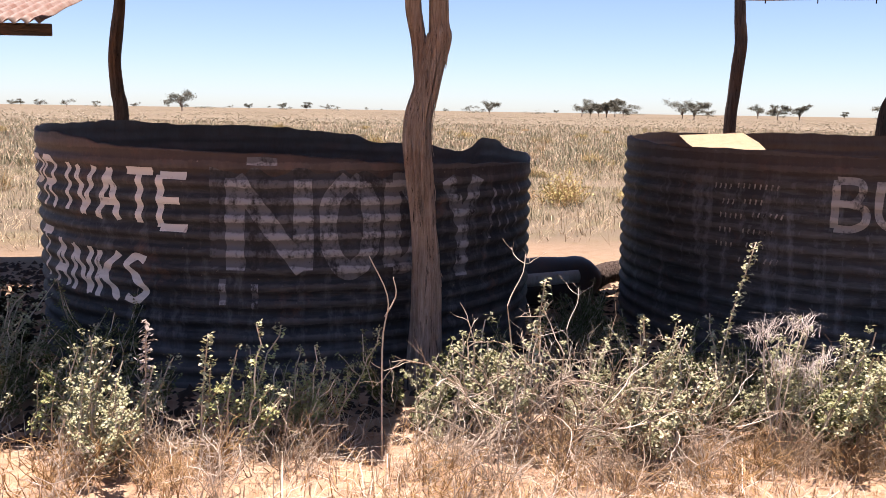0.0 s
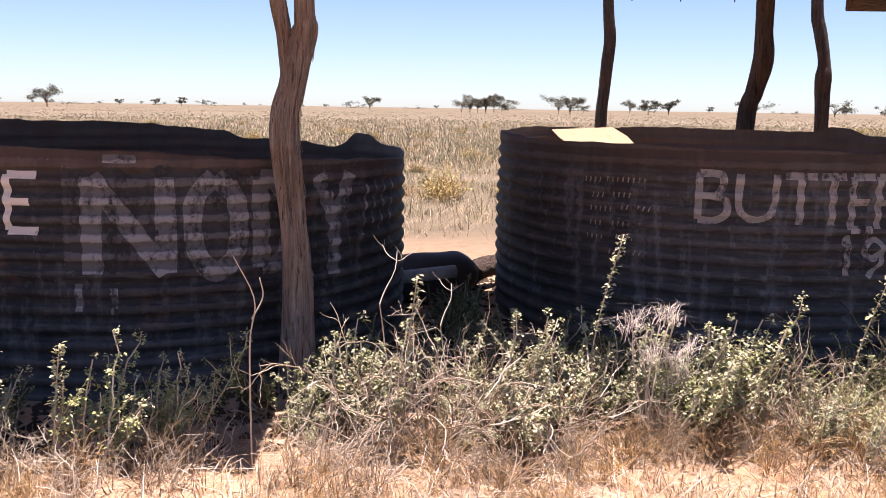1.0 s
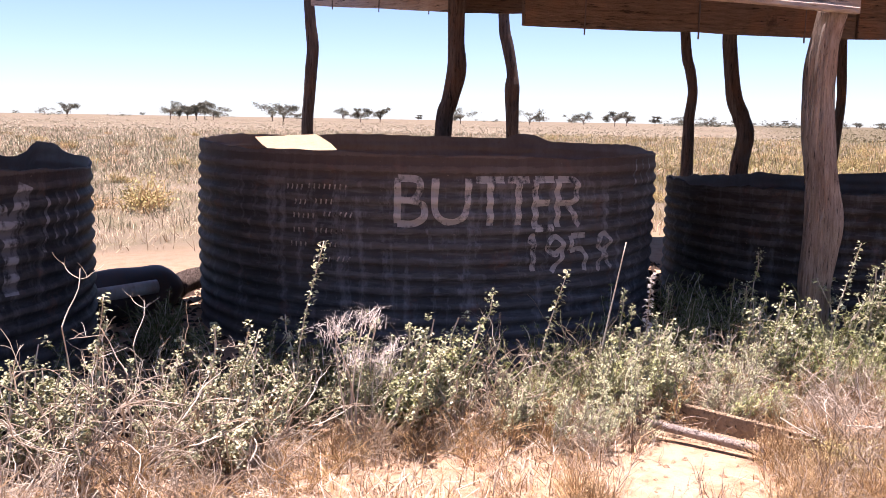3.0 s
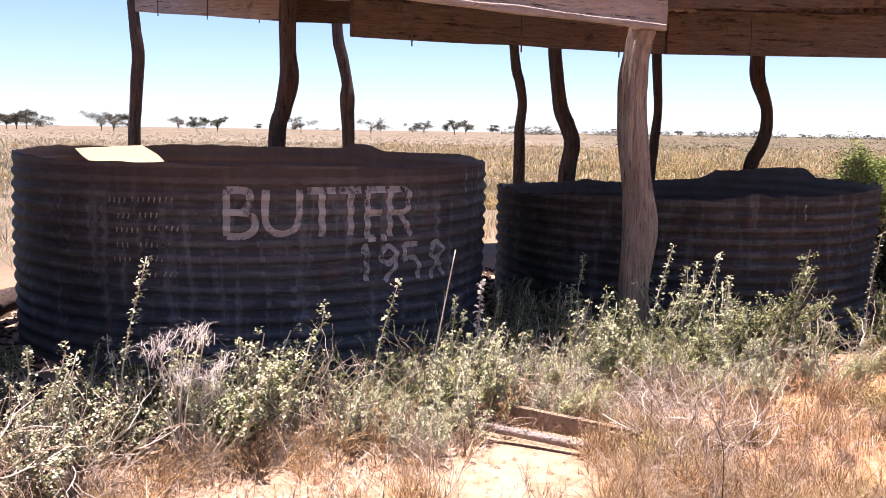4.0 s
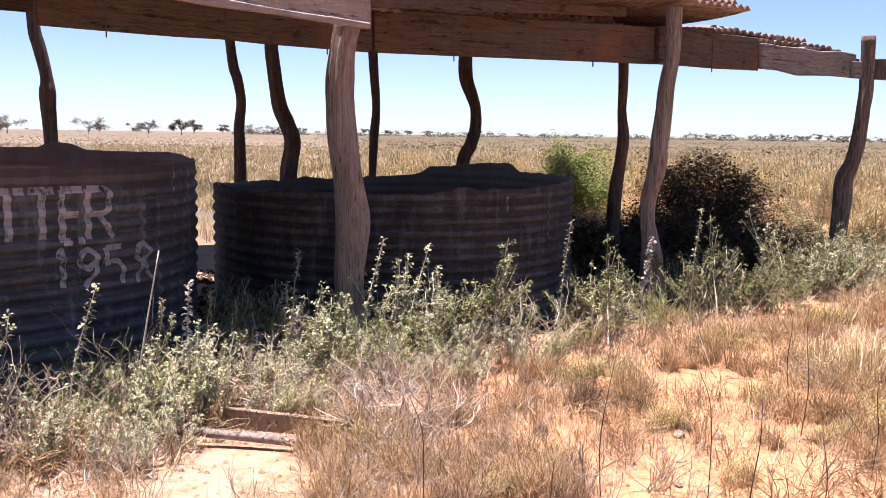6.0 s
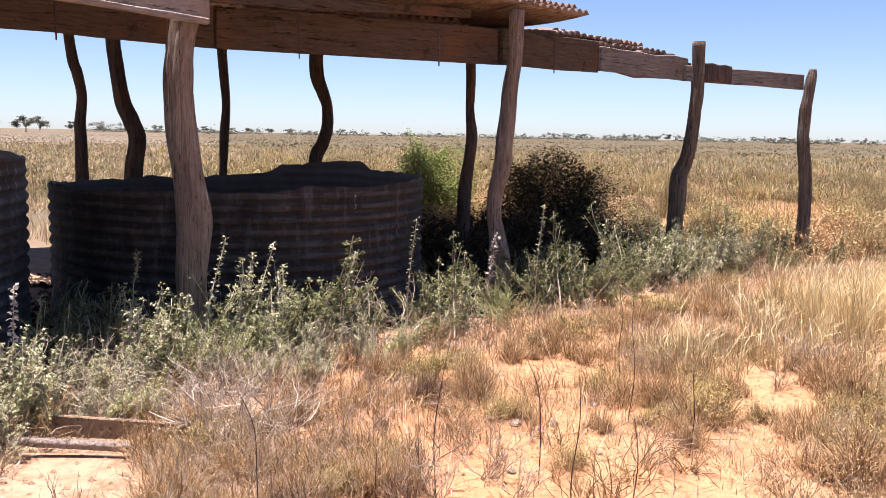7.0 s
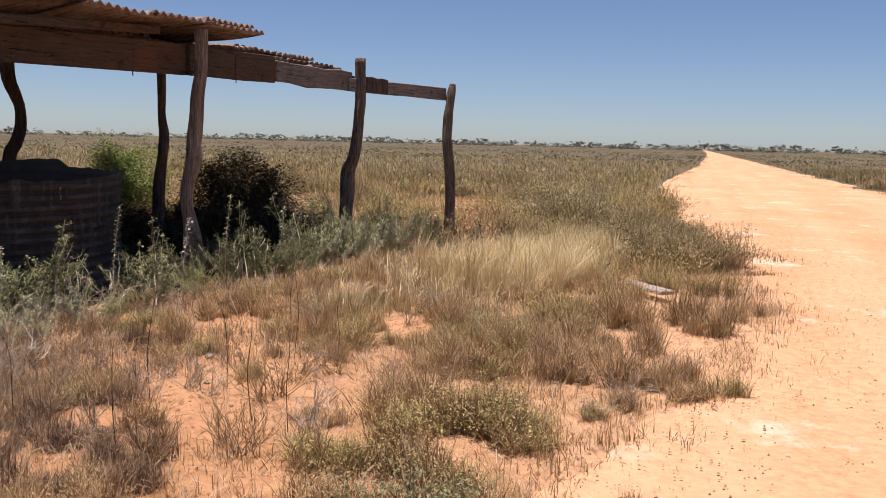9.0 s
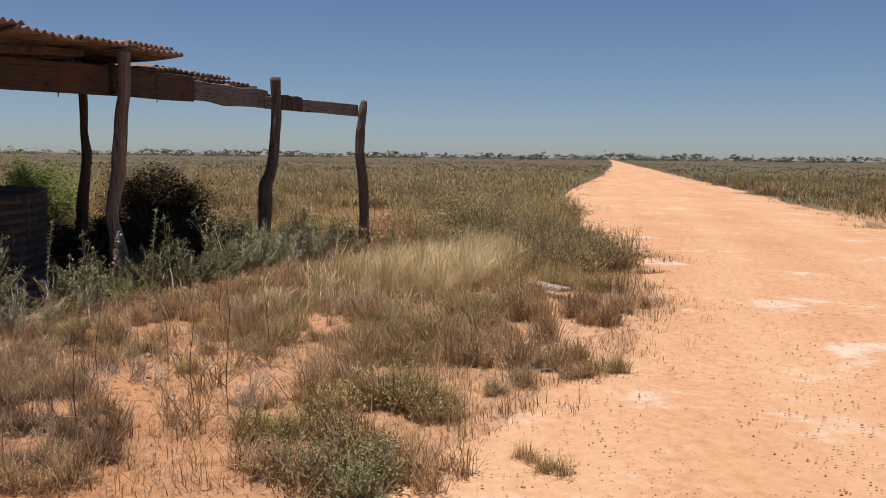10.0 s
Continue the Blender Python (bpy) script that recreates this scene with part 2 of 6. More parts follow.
ROOF = mat_iron("rusted_roof_iron", (0.27, 0.215, 0.18), (0.155, 0.07, 0.04))
DARKIRON = mat_iron("dark_scrap_iron", (0.05, 0.045, 0.045), (0.09, 0.05, 0.035))
ZINC = mat_iron("pale_pipe_iron", (0.42, 0.41, 0.38), (0.30, 0.24, 0.19))
PATCH = mat_sand("sunlit_patch_cream", (0.354, 0.286, 0.184), (0.313, 0.245, 0.150), (0.272, 0.204, 0.122))
STONE = mat_sand("pale_stone", (0.340, 0.272, 0.204), (0.286, 0.218, 0.156), (0.218, 0.156, 0.109))
STRAW = mat_plant("dry_straw", (0.38, 0.28, 0.155), (0.57, 0.45, 0.27), (0.74, 0.63, 0.42), 0.16)
STRAW_RED = mat_plant("dry_red_grass", (0.22, 0.12, 0.05), (0.50, 0.32, 0.15), (0.74, 0.54, 0.30), 0.2)
OLIVE = mat_plant("olive_grass", (0.21, 0.19, 0.075), (0.33, 0.28, 0.125), (0.46, 0.37, 0.19), 0.16)
LEAF = mat_plant("grey_green_leaf", (0.20, 0.205, 0.10), (0.44, 0.44, 0.27), (0.66, 0.65, 0.48))
LEAF_BRIGHT = mat_plant("yellow_green_leaf", (0.24, 0.28, 0.10), (0.43, 0.45, 0.20), (0.60, 0.57, 0.34))
STEM = mat_plant("pale_dry_stem", (0.30, 0.23, 0.165), (0.58, 0.49, 0.385), (0.84, 0.77, 0.66), 0.05)
TWIG = mat_plant("grey_twig", (0.27, 0.195, 0.135), (0.44, 0.34, 0.25), (0.60, 0.49, 0.38), 0.1)
BUSHGREY = mat_plant("bluebush_leaf", (0.16, 0.13, 0.058), (0.36, 0.30, 0.14), (0.60, 0.51, 0.28), 0.16)
# leaf colour taken down to the darkness of the shelter's shade
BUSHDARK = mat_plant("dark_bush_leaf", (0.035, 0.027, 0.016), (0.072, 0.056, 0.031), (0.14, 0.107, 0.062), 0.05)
PLAIN = mat_plant("dun_plain_grass", (0.115, 0.097, 0.042), (0.22, 0.182, 0.084), (0.345, 0.28, 0.142), 0.16)
TREELEAF = mat_plant("far_tree_leaf", (0.08, 0.08, 0.058), (0.12, 0.118, 0.088), (0.18, 0.173, 0.13))
PALE_STRAW = mat_plant("bleached_pinkish_straw", (0.35, 0.275, 0.175), (0.54, 0.44, 0.295), (0.70, 0.60, 0.44), 0.16)
DULL_OLIVE = mat_plant("dull_olive_scrub", (0.135, 0.132, 0.078), (0.235, 0.222, 0.138), (0.35, 0.325, 0.222))
PLAIN_FAR = mat_plant("far_plain_scrub", (0.125, 0.112, 0.065), (0.16, 0.142, 0.083), (0.205, 0.178, 0.105))
DRY_FAR = mat_plant("far_dry_scrub", (0.22, 0.195, 0.14), (0.275, 0.245, 0.178), (0.335, 0.295, 0.22))
BOARD_GREY = mat_wood("grey_bleached_board", (0.33, 0.285, 0.255), (0.15, 0.122, 0.105), (1.2, 8, 8), (0.24, 0.17, 0.13))
TAN_WOOD = mat_wood("tan_plank_wood", (0.60, 0.43, 0.28), (0.36, 0.235, 0.145), (1.2, 8, 8), (0.42, 0.26, 0.15))
GOLD_STRAW = mat_plant("golden_straw", (0.54, 0.40, 0.20), (0.74, 0.58, 0.32), (0.86, 0.73, 0.46), 0.16)
LEAF_GREEN = mat_plant("dull_green_leaf", (0.082, 0.09, 0.03), (0.165, 0.178, 0.066), (0.31, 0.315, 0.15))
MATTED = mat_plant("matted_dead_grass", (0.21, 0.14, 0.09), (0.38, 0.285, 0.195), (0.58, 0.47, 0.35), 0.16)
GREEN_BUSH = mat_plant("fresh_green_leaf", (0.09, 0.125, 0.03), (0.19, 0.24, 0.065), (0.34, 0.38, 0.14))
SHRUB_BROWN = mat_plant("brown_shrub_shoots", (0.14, 0.10, 0.052), (0.32, 0.235, 0.13), (0.56, 0.45, 0.28), 0.16)
OLIVE_GREY = mat_plant("olive_grey_leaf", (0.15, 0.128, 0.044), (0.37, 0.305, 0.115), (0.62, 0.52, 0.25), 0.15)
BROWN_SHOOT = mat_plant("brown_dead_shoots", (0.20, 0.120, 0.056), (0.465, 0.31, 0.158), (0.78, 0.585, 0.35), 0.2)
GREEN_GREY = mat_plant("green_grey_leaf", (0.085, 0.098, 0.038), (0.195, 0.21, 0.095), (0.37, 0.375, 0.22), 0.1)
DARK_OLIVE = mat_plant("dark_olive_leaf", (0.09, 0.08, 0.04), (0.21, 0.18, 0.09), (0.37, 0.32, 0.175), 0.12)
PURPLE_TWIG = mat_plant("reddish_brown_twigs", (0.11, 0.066, 0.042), (0.29, 0.185, 0.115), (0.52, 0.375, 0.25), 0.1)
SILVER_TIP = mat_plant("silvery_young_leaf", (0.25, 0.265, 0.135), (0.41, 0.415, 0.25), (0.60, 0.595, 0.42), 0.12)
WOODS = mat_plant("far_woods_leaf", (0.06, 0.062, 0.045), (0.09, 0.092, 0.068), (0.13, 0.13, 0.10))
SEED = mat_plant("silvery_seed_down", (0.55, 0.47, 0.42), (0.70, 0.62, 0.57), (0.80, 0.74, 0.70), 0.4)


# ---- mesh helpers ----
def mesh_from(name, verts, faces, mat, smooth=False):
    """A mesh from arrays; faces is an n x 3 or n x 4 array, or a list of such arrays."""
    groups = faces if isinstance(faces, list) else [faces]
    groups = [np.asarray(g, dtype=np.int32) for g in groups if len(g)]
    me = bpy.data.meshes.new(name)
    v = np.asarray(verts, dtype=np.float32)
    me.vertices.add(len(v))
    me.vertices.foreach_set("co", v.ravel())
    loops = np.concatenate([g.ravel() for g in groups])
    sizes = np.concatenate([np.full(len(g), g.shape[1], dtype=np.int32) for g in groups])
    me.loops.add(len(loops))
    me.loops.foreach_set("vertex_index", loops)
    me.polygons.add(len(sizes))
    me.polygons.foreach_set("loop_start", np.concatenate([[0], np.cumsum(sizes)[:-1]]).astype(np.int32))
    me.polygons.foreach_set("loop_total", sizes)
    me.polygons.foreach_set("use_smooth", np.full(len(sizes), smooth))
    me.update(calc_edges=True)
    me.materials.append(mat)
    return me


def part_mesh(name, me, parent, label="", at=None):
    ob = new(name, me)
    ob.parent = parent
    if at is not None:
        ob.matrix_basis = at
    if label:
        ob["label"] = label
    return ob


def part(name, bm, material, parent, label="", smooth=False):
    me = bpy.data.meshes.new(name)
    for f in bm.faces:
        f.smooth = smooth
    bm.to_mesh(me)
    bm.free()
    me.materials.append(material)
    return part_mesh(name, me, parent, label)


def spline(points, n):
    """Catmull-Rom through the points."""
    p = np.array(points, dtype=float)
    p = np.vstack([2 * p[0] - p[1], p, 2 * p[-1] - p[-2]])
    out = []
    for t in np.linspace(0, len(p) - 3 - 1e-6, n):
        i, u = int(t), t - int(t)
        a, b, c, d = p[i:i + 4]
        out.append(0.5 * (2 * b + (c - a) * u + (2 * a - 5 * b + 4 * c - d) * u * u + (3 * b - a - 3 * c + d) * u ** 3))
    return np.array(out)


def tube_arrays(path, radii, sides, rough=0.0, seed=0, caps=True):
    path, n = np.asarray(path, dtype=float), len(path)
    tang = np.gradient(path, axis=0)
    tang /= np.linalg.norm(tang, axis=1)[:, None] + 1e-9
    ref = np.array([1.0, 0, 0]) if abs(tang[:, 0]).mean() < 0.8 else np.array([0, 1.0, 0])
    u = np.cross(tang, ref)
    u /= np.linalg.norm(u, axis=1)[:, None]
    w = np.cross(tang, u)
    ang = np.linspace(0, 2 * np.pi, sides, endpoint=False)
    rad = np.repeat(np.asarray(radii, dtype=float)[:, None], sides, 1)
    if rough:
        for i in range(n):
            for j in range(sides):
                q = Vector((math.cos(ang[j]) * 2.2 + seed * 7.3, math.sin(ang[j]) * 2.2, path[i, 2] * 1.4 + i * 0.02))
                g = noise.noise(Vector((math.cos(ang[j]) * 5 + seed, math.sin(ang[j]) * 5, path[i, 2] * 0.8)))
                rad[i, j] *= 1 + rough * noise.noise(q) + rough * 0.7 * g
    v = path[:, None, :] + rad[..., None] * (np.cos(ang)[None, :, None] * u[:, None, :] + np.sin(ang)[None, :, None] * w[:, None, :])
    i, j = np.meshgrid(np.arange(n - 1), np.arange(sides), indexing="ij")
    a = i * sides + j
    b = i * sides + (j + 1) % sides
    quads = np.stack([a, b, b + sides, a + sides], -1).reshape(-1, 4)
    v = v.reshape(-1, 3)
    tris = np.zeros((0, 3), dtype=int)
    if caps:
        v = np.vstack([v, path[0], path[-1]])
        k = np.arange(sides)
        top = (n - 1) * sides
        tris = np.vstack([np.stack([(k + 1) % sides, k, np.full(sides, n * sides)], -1), np.stack([top + k, top + (k + 1) % sides, np.full(sides, n * sides + 1)], -1)])
    return v, quads, tris


def thing(name, label, category, at=(0, 0, 0), turn=0.0, group="", kind=""):
    ob = new(name)
    ob.matrix_basis = pose(*at, 0, 0, turn)
    return tagged(ob, label, category, group, kind)


def board_bm(a, b, height, thick, seed=0, sag=0.0, ragged=0.0):
    """A weathered board from a to b (its lower edge), standing on edge, in world axes."""
    a, b = Vector(a), Vector(b)
    n = max(4, int((b - a).length / 0.25))
    side = Vector((-(b - a).y, (b - a).x, 0)).normalized() * thick * 0.5
    bm = bmesh.new()
    rings = []
    for i in range(n + 1):
        u = i / n
        p = a.lerp(b, u)
        p.z -= sag * math.sin(math.pi * u)
        lo = noise.noise(Vector((u * 9, seed, 0))) * ragged
        hi = noise.noise(Vector((u * 9, seed, 5))) * ragged
        e = (noise.noise(Vector((seed, u * 3, 1))) * 0.3) * thick
        o = side.normalized() * e
        c = 0.12 * height
        rings.append([bm.verts.new(q) for q in (p + side + o + Vector((0, 0, lo + c * 0.15)), p - side + o + Vector((0, 0, lo)), p - side * 0.9 + o + Vector((0, 0, height + hi)), p + side * 0.9 + o + Vector((0, 0, height + hi - c * 0.1)))])
    for r, s in zip(rings, rings[1:]):
        for k in range(4):
            bm.faces.new((r[k], r[(k + 1) % 4], s[(k + 1) % 4], s[k]))
    bm.faces.new(rings[0])
    bm.faces.new(rings[-1][::-1])
    bmesh.ops.recalc_face_normals(bm, faces=bm.faces)
    bmesh.ops.bevel(bm, geom=[e for e in bm.edges if e.is_boundary is False and e.calc_face_angle(0) > 0.8], offset=0.006, segments=1, affect="EDGES")
    return bm


# ---- ground and track ----
def axis_steps(lo, hi, step, far):
    mid = list(np.arange(lo, hi, step))
    out, d = [], step
    x = hi
    while x < far:
        out.append(x)
        d *= 1.22
        x += d
    out.append(far)
    low, d = [], step
    x = lo
    while x > -far:
        low.append(x)
        d *= 1.22
        x -= d
    low.append(-far)
    return np.array(sorted(set(low + mid + out)))


def height(x, y):
    """The ground's gentle unevenness, level far out."""
    k = max(0.0, 1.0 - ((x - 5) ** 2 + y ** 2) / 480.0) ** 1.5
    return k * (0.045 * noise.noise(Vector((x * 0.5, y * 0.5, 3.0))) + 0.022 * noise.noise(Vector((x * 1.9, y * 1.9, 8.0)))) - 0.012 + 0.42 * math.exp(-(((x - 8.75) * 0.9 + (y - 3.1) * 0.42) / 0.5) ** 2 - (((y - 3.1) * 0.9 - (x - 8.75) * 0.42) / 0.85) ** 2)


def build_ground():
    xs, ys = axis_steps(-6.0, 18.0, 0.16, 4200.0), axis_steps(-9.0, 11.0, 0.16, 4200.0)
    gx, gy = np.meshgrid(xs, ys, indexing="ij")
    z = np.array([height(a, b) for a, b in zip(gx.ravel(), gy.ravel())])
    v = np.stack([gx.ravel(), gy.ravel(), z], -1)
    n, m = len(xs), len(ys)
    i, j = np.meshgrid(np.arange(n - 1), np.arange(m - 1), indexing="ij")
    a = (i * m + j).ravel()
    ob = new("ground", mesh_from("ground", v, np.stack([a, a + m, a + m + 1, a + 1], -1), SOIL, True))
    tagged(ob, "flat orange sandy plain with dry scrub to the horizon", "ground", kind="structure")




def track_edges(s):
    """Left and right edge, as offsets along TRACK_SIDE, at s metres along the track from the origin."""
    left = np.interp(s, (-14, 0, 2.7, 4.1, 6.8, 10, 13, 21, 28, 38, 60, 80, 150, 300), (0.9, 0.6, -0.45, -1.0, -1.6, -1.35, -1.0, -0.1, 0.35, 0.3, -0.5, -1.0, -1.9, -3.2))
    left += 0.22 * noise.noise(Vector((s * 0.5, 1.7, 0))) + 0.15 * noise.noise(Vector((s * 1.6, 4.0, 0))) + 0.10 * noise.noise(Vector((s * 4.2, 6.0, 0)))
    right = -6.7 + 0.5 * noise.noise(Vector((s * 0.3, 9.0, 0))) + 0.2 * noise.noise(Vector((s * 1.1, 14.0, 0)))
    return left, right


def build_track():
    ss = np.concatenate([np.arange(-14, 30, 0.2), 30 * 1.06 ** np.arange(0, 84)])
    cols = 40
    verts = []
    for s in ss:
        lo, hi = track_edges(s)
        for k in range(cols + 1):
            u = k / cols
            off = lo + (hi - lo) * u
            p = TRACK_DIR * s + TRACK_SIDE * off
            edge = min(1.0, min(u, 1 - u) * 8)
            rut = -0.02 * math.exp(-((off + 2.2) / 0.35) ** 2) - 0.02 * math.exp(-((off + 4.0) / 0.35) ** 2)
            near = 1.0 if s < 60 else 0.0
            verts.append((p.x, p.y, height(p.x, p.y) + 0.003 + edge * (0.022 + near * (rut * 0.7 + 0.008 * noise.noise(Vector((p.x * 2, p.y * 2, 2)))))))
    n, m = len(ss), cols + 1
    i, j = np.meshgrid(np.arange(n - 1), np.arange(cols), indexing="ij")
    a = (i * m + j).ravel()
    ob = new("road", mesh_from("road", verts, np.stack([a, a + 1, a + m + 1, a + m], -1), TRACK, True))
    tagged(ob, "wide pale sandy track running straight to the horizon", "dirt road", kind="structure")


build_ground()
build_track()


# ---- tanks ----

class Tank:
    def __init__(self, name, centre, radius, tops, mat, label, seed, bumps=()):
        self.bumps = bumps
        self.c, self.r, self.tops, self.seed, self.mat = centre, radius, tops, seed, mat
        self.ob = thing(name, label, "water tank", (*centre, 0.0), group="row of cut-down tanks")
        self.ob.name = name
        self.drop = 0.0
        self.build()

    def top(self, th):
        base, tilt_x, tilt_y, rough = self.tops
        z = base + tilt_x * math.sin(th) + tilt_y * (-math.cos(th))
        z += rough * noise.noise(Vector((math.sin(th) * 2.5 + self.seed, math.cos(th) * 2.5, 2.0)))
        z += rough * 0.5 * noise.noise(Vector((math.sin(th) * 15 + self.seed, math.cos(th) * 15, 6.0)))
        for at, half, rise, soft in self.bumps:
            d = abs((math.degrees(th) - at + 180) % 360 - 180)
            z += rise * max(0.0, min(1.0, (half + soft - d) / soft))
        return z

    def radius(self, th, z):
        dent = 0.018 * noise.noise(Vector((math.sin(th) * 1.7 + self.seed * 3, math.cos(th) * 1.7, z * 1.6)))
        wav = 0.012 * noise.noise(Vector((math.sin(th) * 3 + self.seed, math.cos(th) * 3, 4.0)))
        flat = 1.0 - 0.75 * max(0.0, min(1.0, (z - self.top(th) + 0.10) / 0.05))
        return self.r + dent + flat * RIDGE * math.cos(2 * math.pi * (z + wav) / PITCH)

    def spot(self, th, z, lift=0.0):
        r = self.radius(th, z) + lift
        return (r * math.sin(th), -r * math.cos(th), z)

    def build(self):
        n, m = 176, 104
        th = np.linspace(-np.pi, np.pi, n, endpoint=False)
        outer, inner = [], []
        for a in th:
            tz = self.top(a)
            for k in range(m + 1):
                z = -0.03 + (tz + 0.03) * k / m
                outer.append(self.spot(a, z))
                if k % 2 == 0:
                    inner.append(self.spot(a, z, -0.012))
        mi = m // 2 + 1
        v = np.array(outer + inner)
        i, j = np.meshgrid(np.arange(n), np.arange(m), indexing="ij")
        a, b = i * (m + 1) + j, ((i + 1) % n) * (m + 1) + j
        q1 = np.stack([a, b, b + 1, a + 1], -1).reshape(-1, 4)
        o = n * (m + 1)
        i, j = np.meshgrid(np.arange(n), np.arange(mi - 1), indexing="ij")
        a, b = o + i * mi + j, o + ((i + 1) % n) * mi + j
        q2 = np.stack([b, a, a + 1, b + 1], -1).reshape(-1, 4)
        k = np.arange(n)
        rim = np.stack([k * (m + 1) + m, ((k + 1) % n) * (m + 1) + m, o + ((k + 1) % n) * mi + mi - 1, o + k * mi + mi - 1], -1)
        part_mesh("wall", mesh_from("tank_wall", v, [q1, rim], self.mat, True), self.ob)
        part_mesh("inner_wall", mesh_from("tank_inner_wall", v[o:], q2 - o, INNER, True), self.ob, "dull brown rusted inside")

    def stroke(self, pts, width, lift=0.0025):
        """A painted stroke along points of (degrees round the tank, height), wrapped on the iron."""
        verts, quads = [], []
        path = spline(pts, max(2, int(sum(math.hypot((b[0] - a[0]) * 0.025, b[1] - a[1]) for a, b in zip(pts, pts[1:])) / 0.008) + 2)) if len(pts) > 2 else np.linspace(pts[0], pts[1], max(3, int(math.hypot((pts[1][0] - pts[0][0]) * 0.025, pts[1][1] - pts[0][1]) / 0.008)))
        arc = math.radians(1) * self.r
        flat = np.stack([path[:, 0] * arc, path[:, 1]], -1)
        tg = np.gradient(flat, axis=0)
        tg /= np.linalg.norm(tg, axis=1)[:, None] + 1e-9
        nr = np.stack([-tg[:, 1], tg[:, 0]], -1)
        cols = max(2, int(width / 0.012))
        for i, (p, q) in enumerate(zip(flat, nr)):
            w = width * (1 + 0.18 * noise.noise(Vector((i * 0.12, pts[0][0], self.seed))))
            for k in range(cols + 1):
                s, z = p + q * w * (k / cols - 0.5)
                verts.append(self.spot(s / arc * math.pi / 180, z, lift))
        n, m = len(flat), cols + 1
        i, j = np.meshgrid(np.arange(n - 1), np.arange(cols), indexing="ij")
        a = (i * m + j).ravel()
        return verts, np.stack([a, a + 1, a + m + 1, a + m], -1)

    def letter(self, strokes, width, mat, label="", lift=0.0025):
        vs, fs, o = [], [], 0
        for s in strokes:
            v, f = self.stroke(s, width, lift)
            vs += v
            fs.append(f + o)
            o += len(v)
        part_mesh("painted_letter", mesh_from("painted_letter", vs, np.vstack(fs), mat, True), self.ob, label)


GLYPHS = {
    "P": [[(0, 0), (0, 1)], [(0, 1), (0.8, 0.97), (0.95, 0.75), (0.7, 0.5), (0, 0.48)]],
    "R": [[(0, 0), (0, 1)], [(0, 1), (0.75, 0.97), (0.9, 0.75), (0.7, 0.52), (0, 0.5)], [(0.45, 0.5), (1, 0)]],
    "I": [[(0.5, 0), (0.5, 1)]],
    "V": [[(0, 1), (0.5, 0)], [(0.5, 0), (1, 1)]],
    "A": [[(0, 0), (0.5, 1)], [(0.5, 1), (1, 0)], [(0.2, 0.35), (0.8, 0.35)]],
    "T": [[(0.5, 0), (0.5, 1)], [(0, 1), (1, 1)]],
    "E": [[(0, 0), (0, 1)], [(0, 1), (1, 1)], [(0, 0.52), (0.75, 0.52)], [(0, 0), (1, 0)]],
    "N": [[(0, 0), (0, 1)], [(0, 1), (1, 0)], [(1, 0), (1, 1)]],
    "K": [[(0, 0), (0, 1)], [(0.1, 0.45), (1, 1)], [(0.25, 0.55), (1, 0)]],
    "S": [[(0.95, 0.93), (0.5, 1.0), (0.08, 0.8), (0.5, 0.52), (0.95, 0.25), (0.5, 0.0), (0.0, 0.08)]],
    "O": [[(0.5, 1), (0.05, 0.75), (0.05, 0.25), (0.5, 0), (0.95, 0.25), (0.95, 0.75), (0.5, 1)]],
    "D": [[(0, 0), (0, 1)], [(0, 1), (0.6, 0.95), (1, 0.5), (0.6, 0.05), (0, 0)]],
    "Y": [[(0, 1), (0.5, 0.5)], [(1, 1), (0.5, 0.5)], [(0.5, 0.5), (0.45, 0)]],
    "B": [[(0, 0), (0, 1)], [(0, 1), (0.75, 0.97), (0.85, 0.76), (0.6, 0.54), (0, 0.52)], [(0.3, 0.53), (0.95, 0.42), (1.0, 0.15), (0.6, 0.0), (0, 0)]],
    "U": [[(0, 1), (0, 0.25), (0.4, 0.0), (0.9, 0.2), (1, 1)]],
    "1": [[(0.2, 0.8), (0.5, 1), (0.5, 0)]],
    "9": [[(0.95, 0.7), (0.5, 0.5), (0.05, 0.75), (0.5, 1), (0.95, 0.8), (0.9, 0.4), (0.3, 0)]],
    "5": [[(0.9, 1), (0.15, 1)], [(0.15, 1), (0.12, 0.6)], [(0.12, 0.6), (0.7, 0.62), (0.95, 0.3), (0.85, 0.02)]],
    "8": [[(0.5, 0.5), (0.12, 0.75), (0.5, 1), (0.88, 0.75), (0.5, 0.5), (0.1, 0.02)], [(0.5, 0.5), (0.95, 0.05)]],
}


def write(tank, word, spots, width, mat, label):
    """spots: for each letter (left degrees, right degrees, low z, high z)."""
    for ch, (l, r, lo, hi) in zip(word, spots):
        tank.letter([[(l + (r - l) * x, lo + (hi - lo) * y - tank.drop) for x, y in s] for s in GLYPHS[ch]], width, mat, label)


tank_a = Tank("corrugated_tank", (0.0, 5.6), 1.42, (1.115, -0.07, 0.035, 0.025), TANK_A, "black bitumen-painted corrugated iron tank with hand-painted white words", 1.0, ((138, 19, -0.055, 4), (112, 5, 0.05, 6)))
tank_b = Tank("corrugated_tank", (3.56, 5.23), 1.5, (1.137, 0.0, 0.03, 0.022), TANK_B, "dark rusted open corrugated iron tank with a faded painted name", 2.0, ((114, 3, 0.05, 4),))
tank_c = Tank("corrugated_tank", (6.45, 3.80), 1.41, (0.93, 0.02, -0.015, 0.045), TANK_C, "low dark corrugated iron tank with a torn rim", 3.0, ((150, 45, -0.05, 20), (92, 17, 0.075, 5), (60, 9, 0.03, 8)))
tank_a.drop, tank_b.drop = 0.036, 0.02
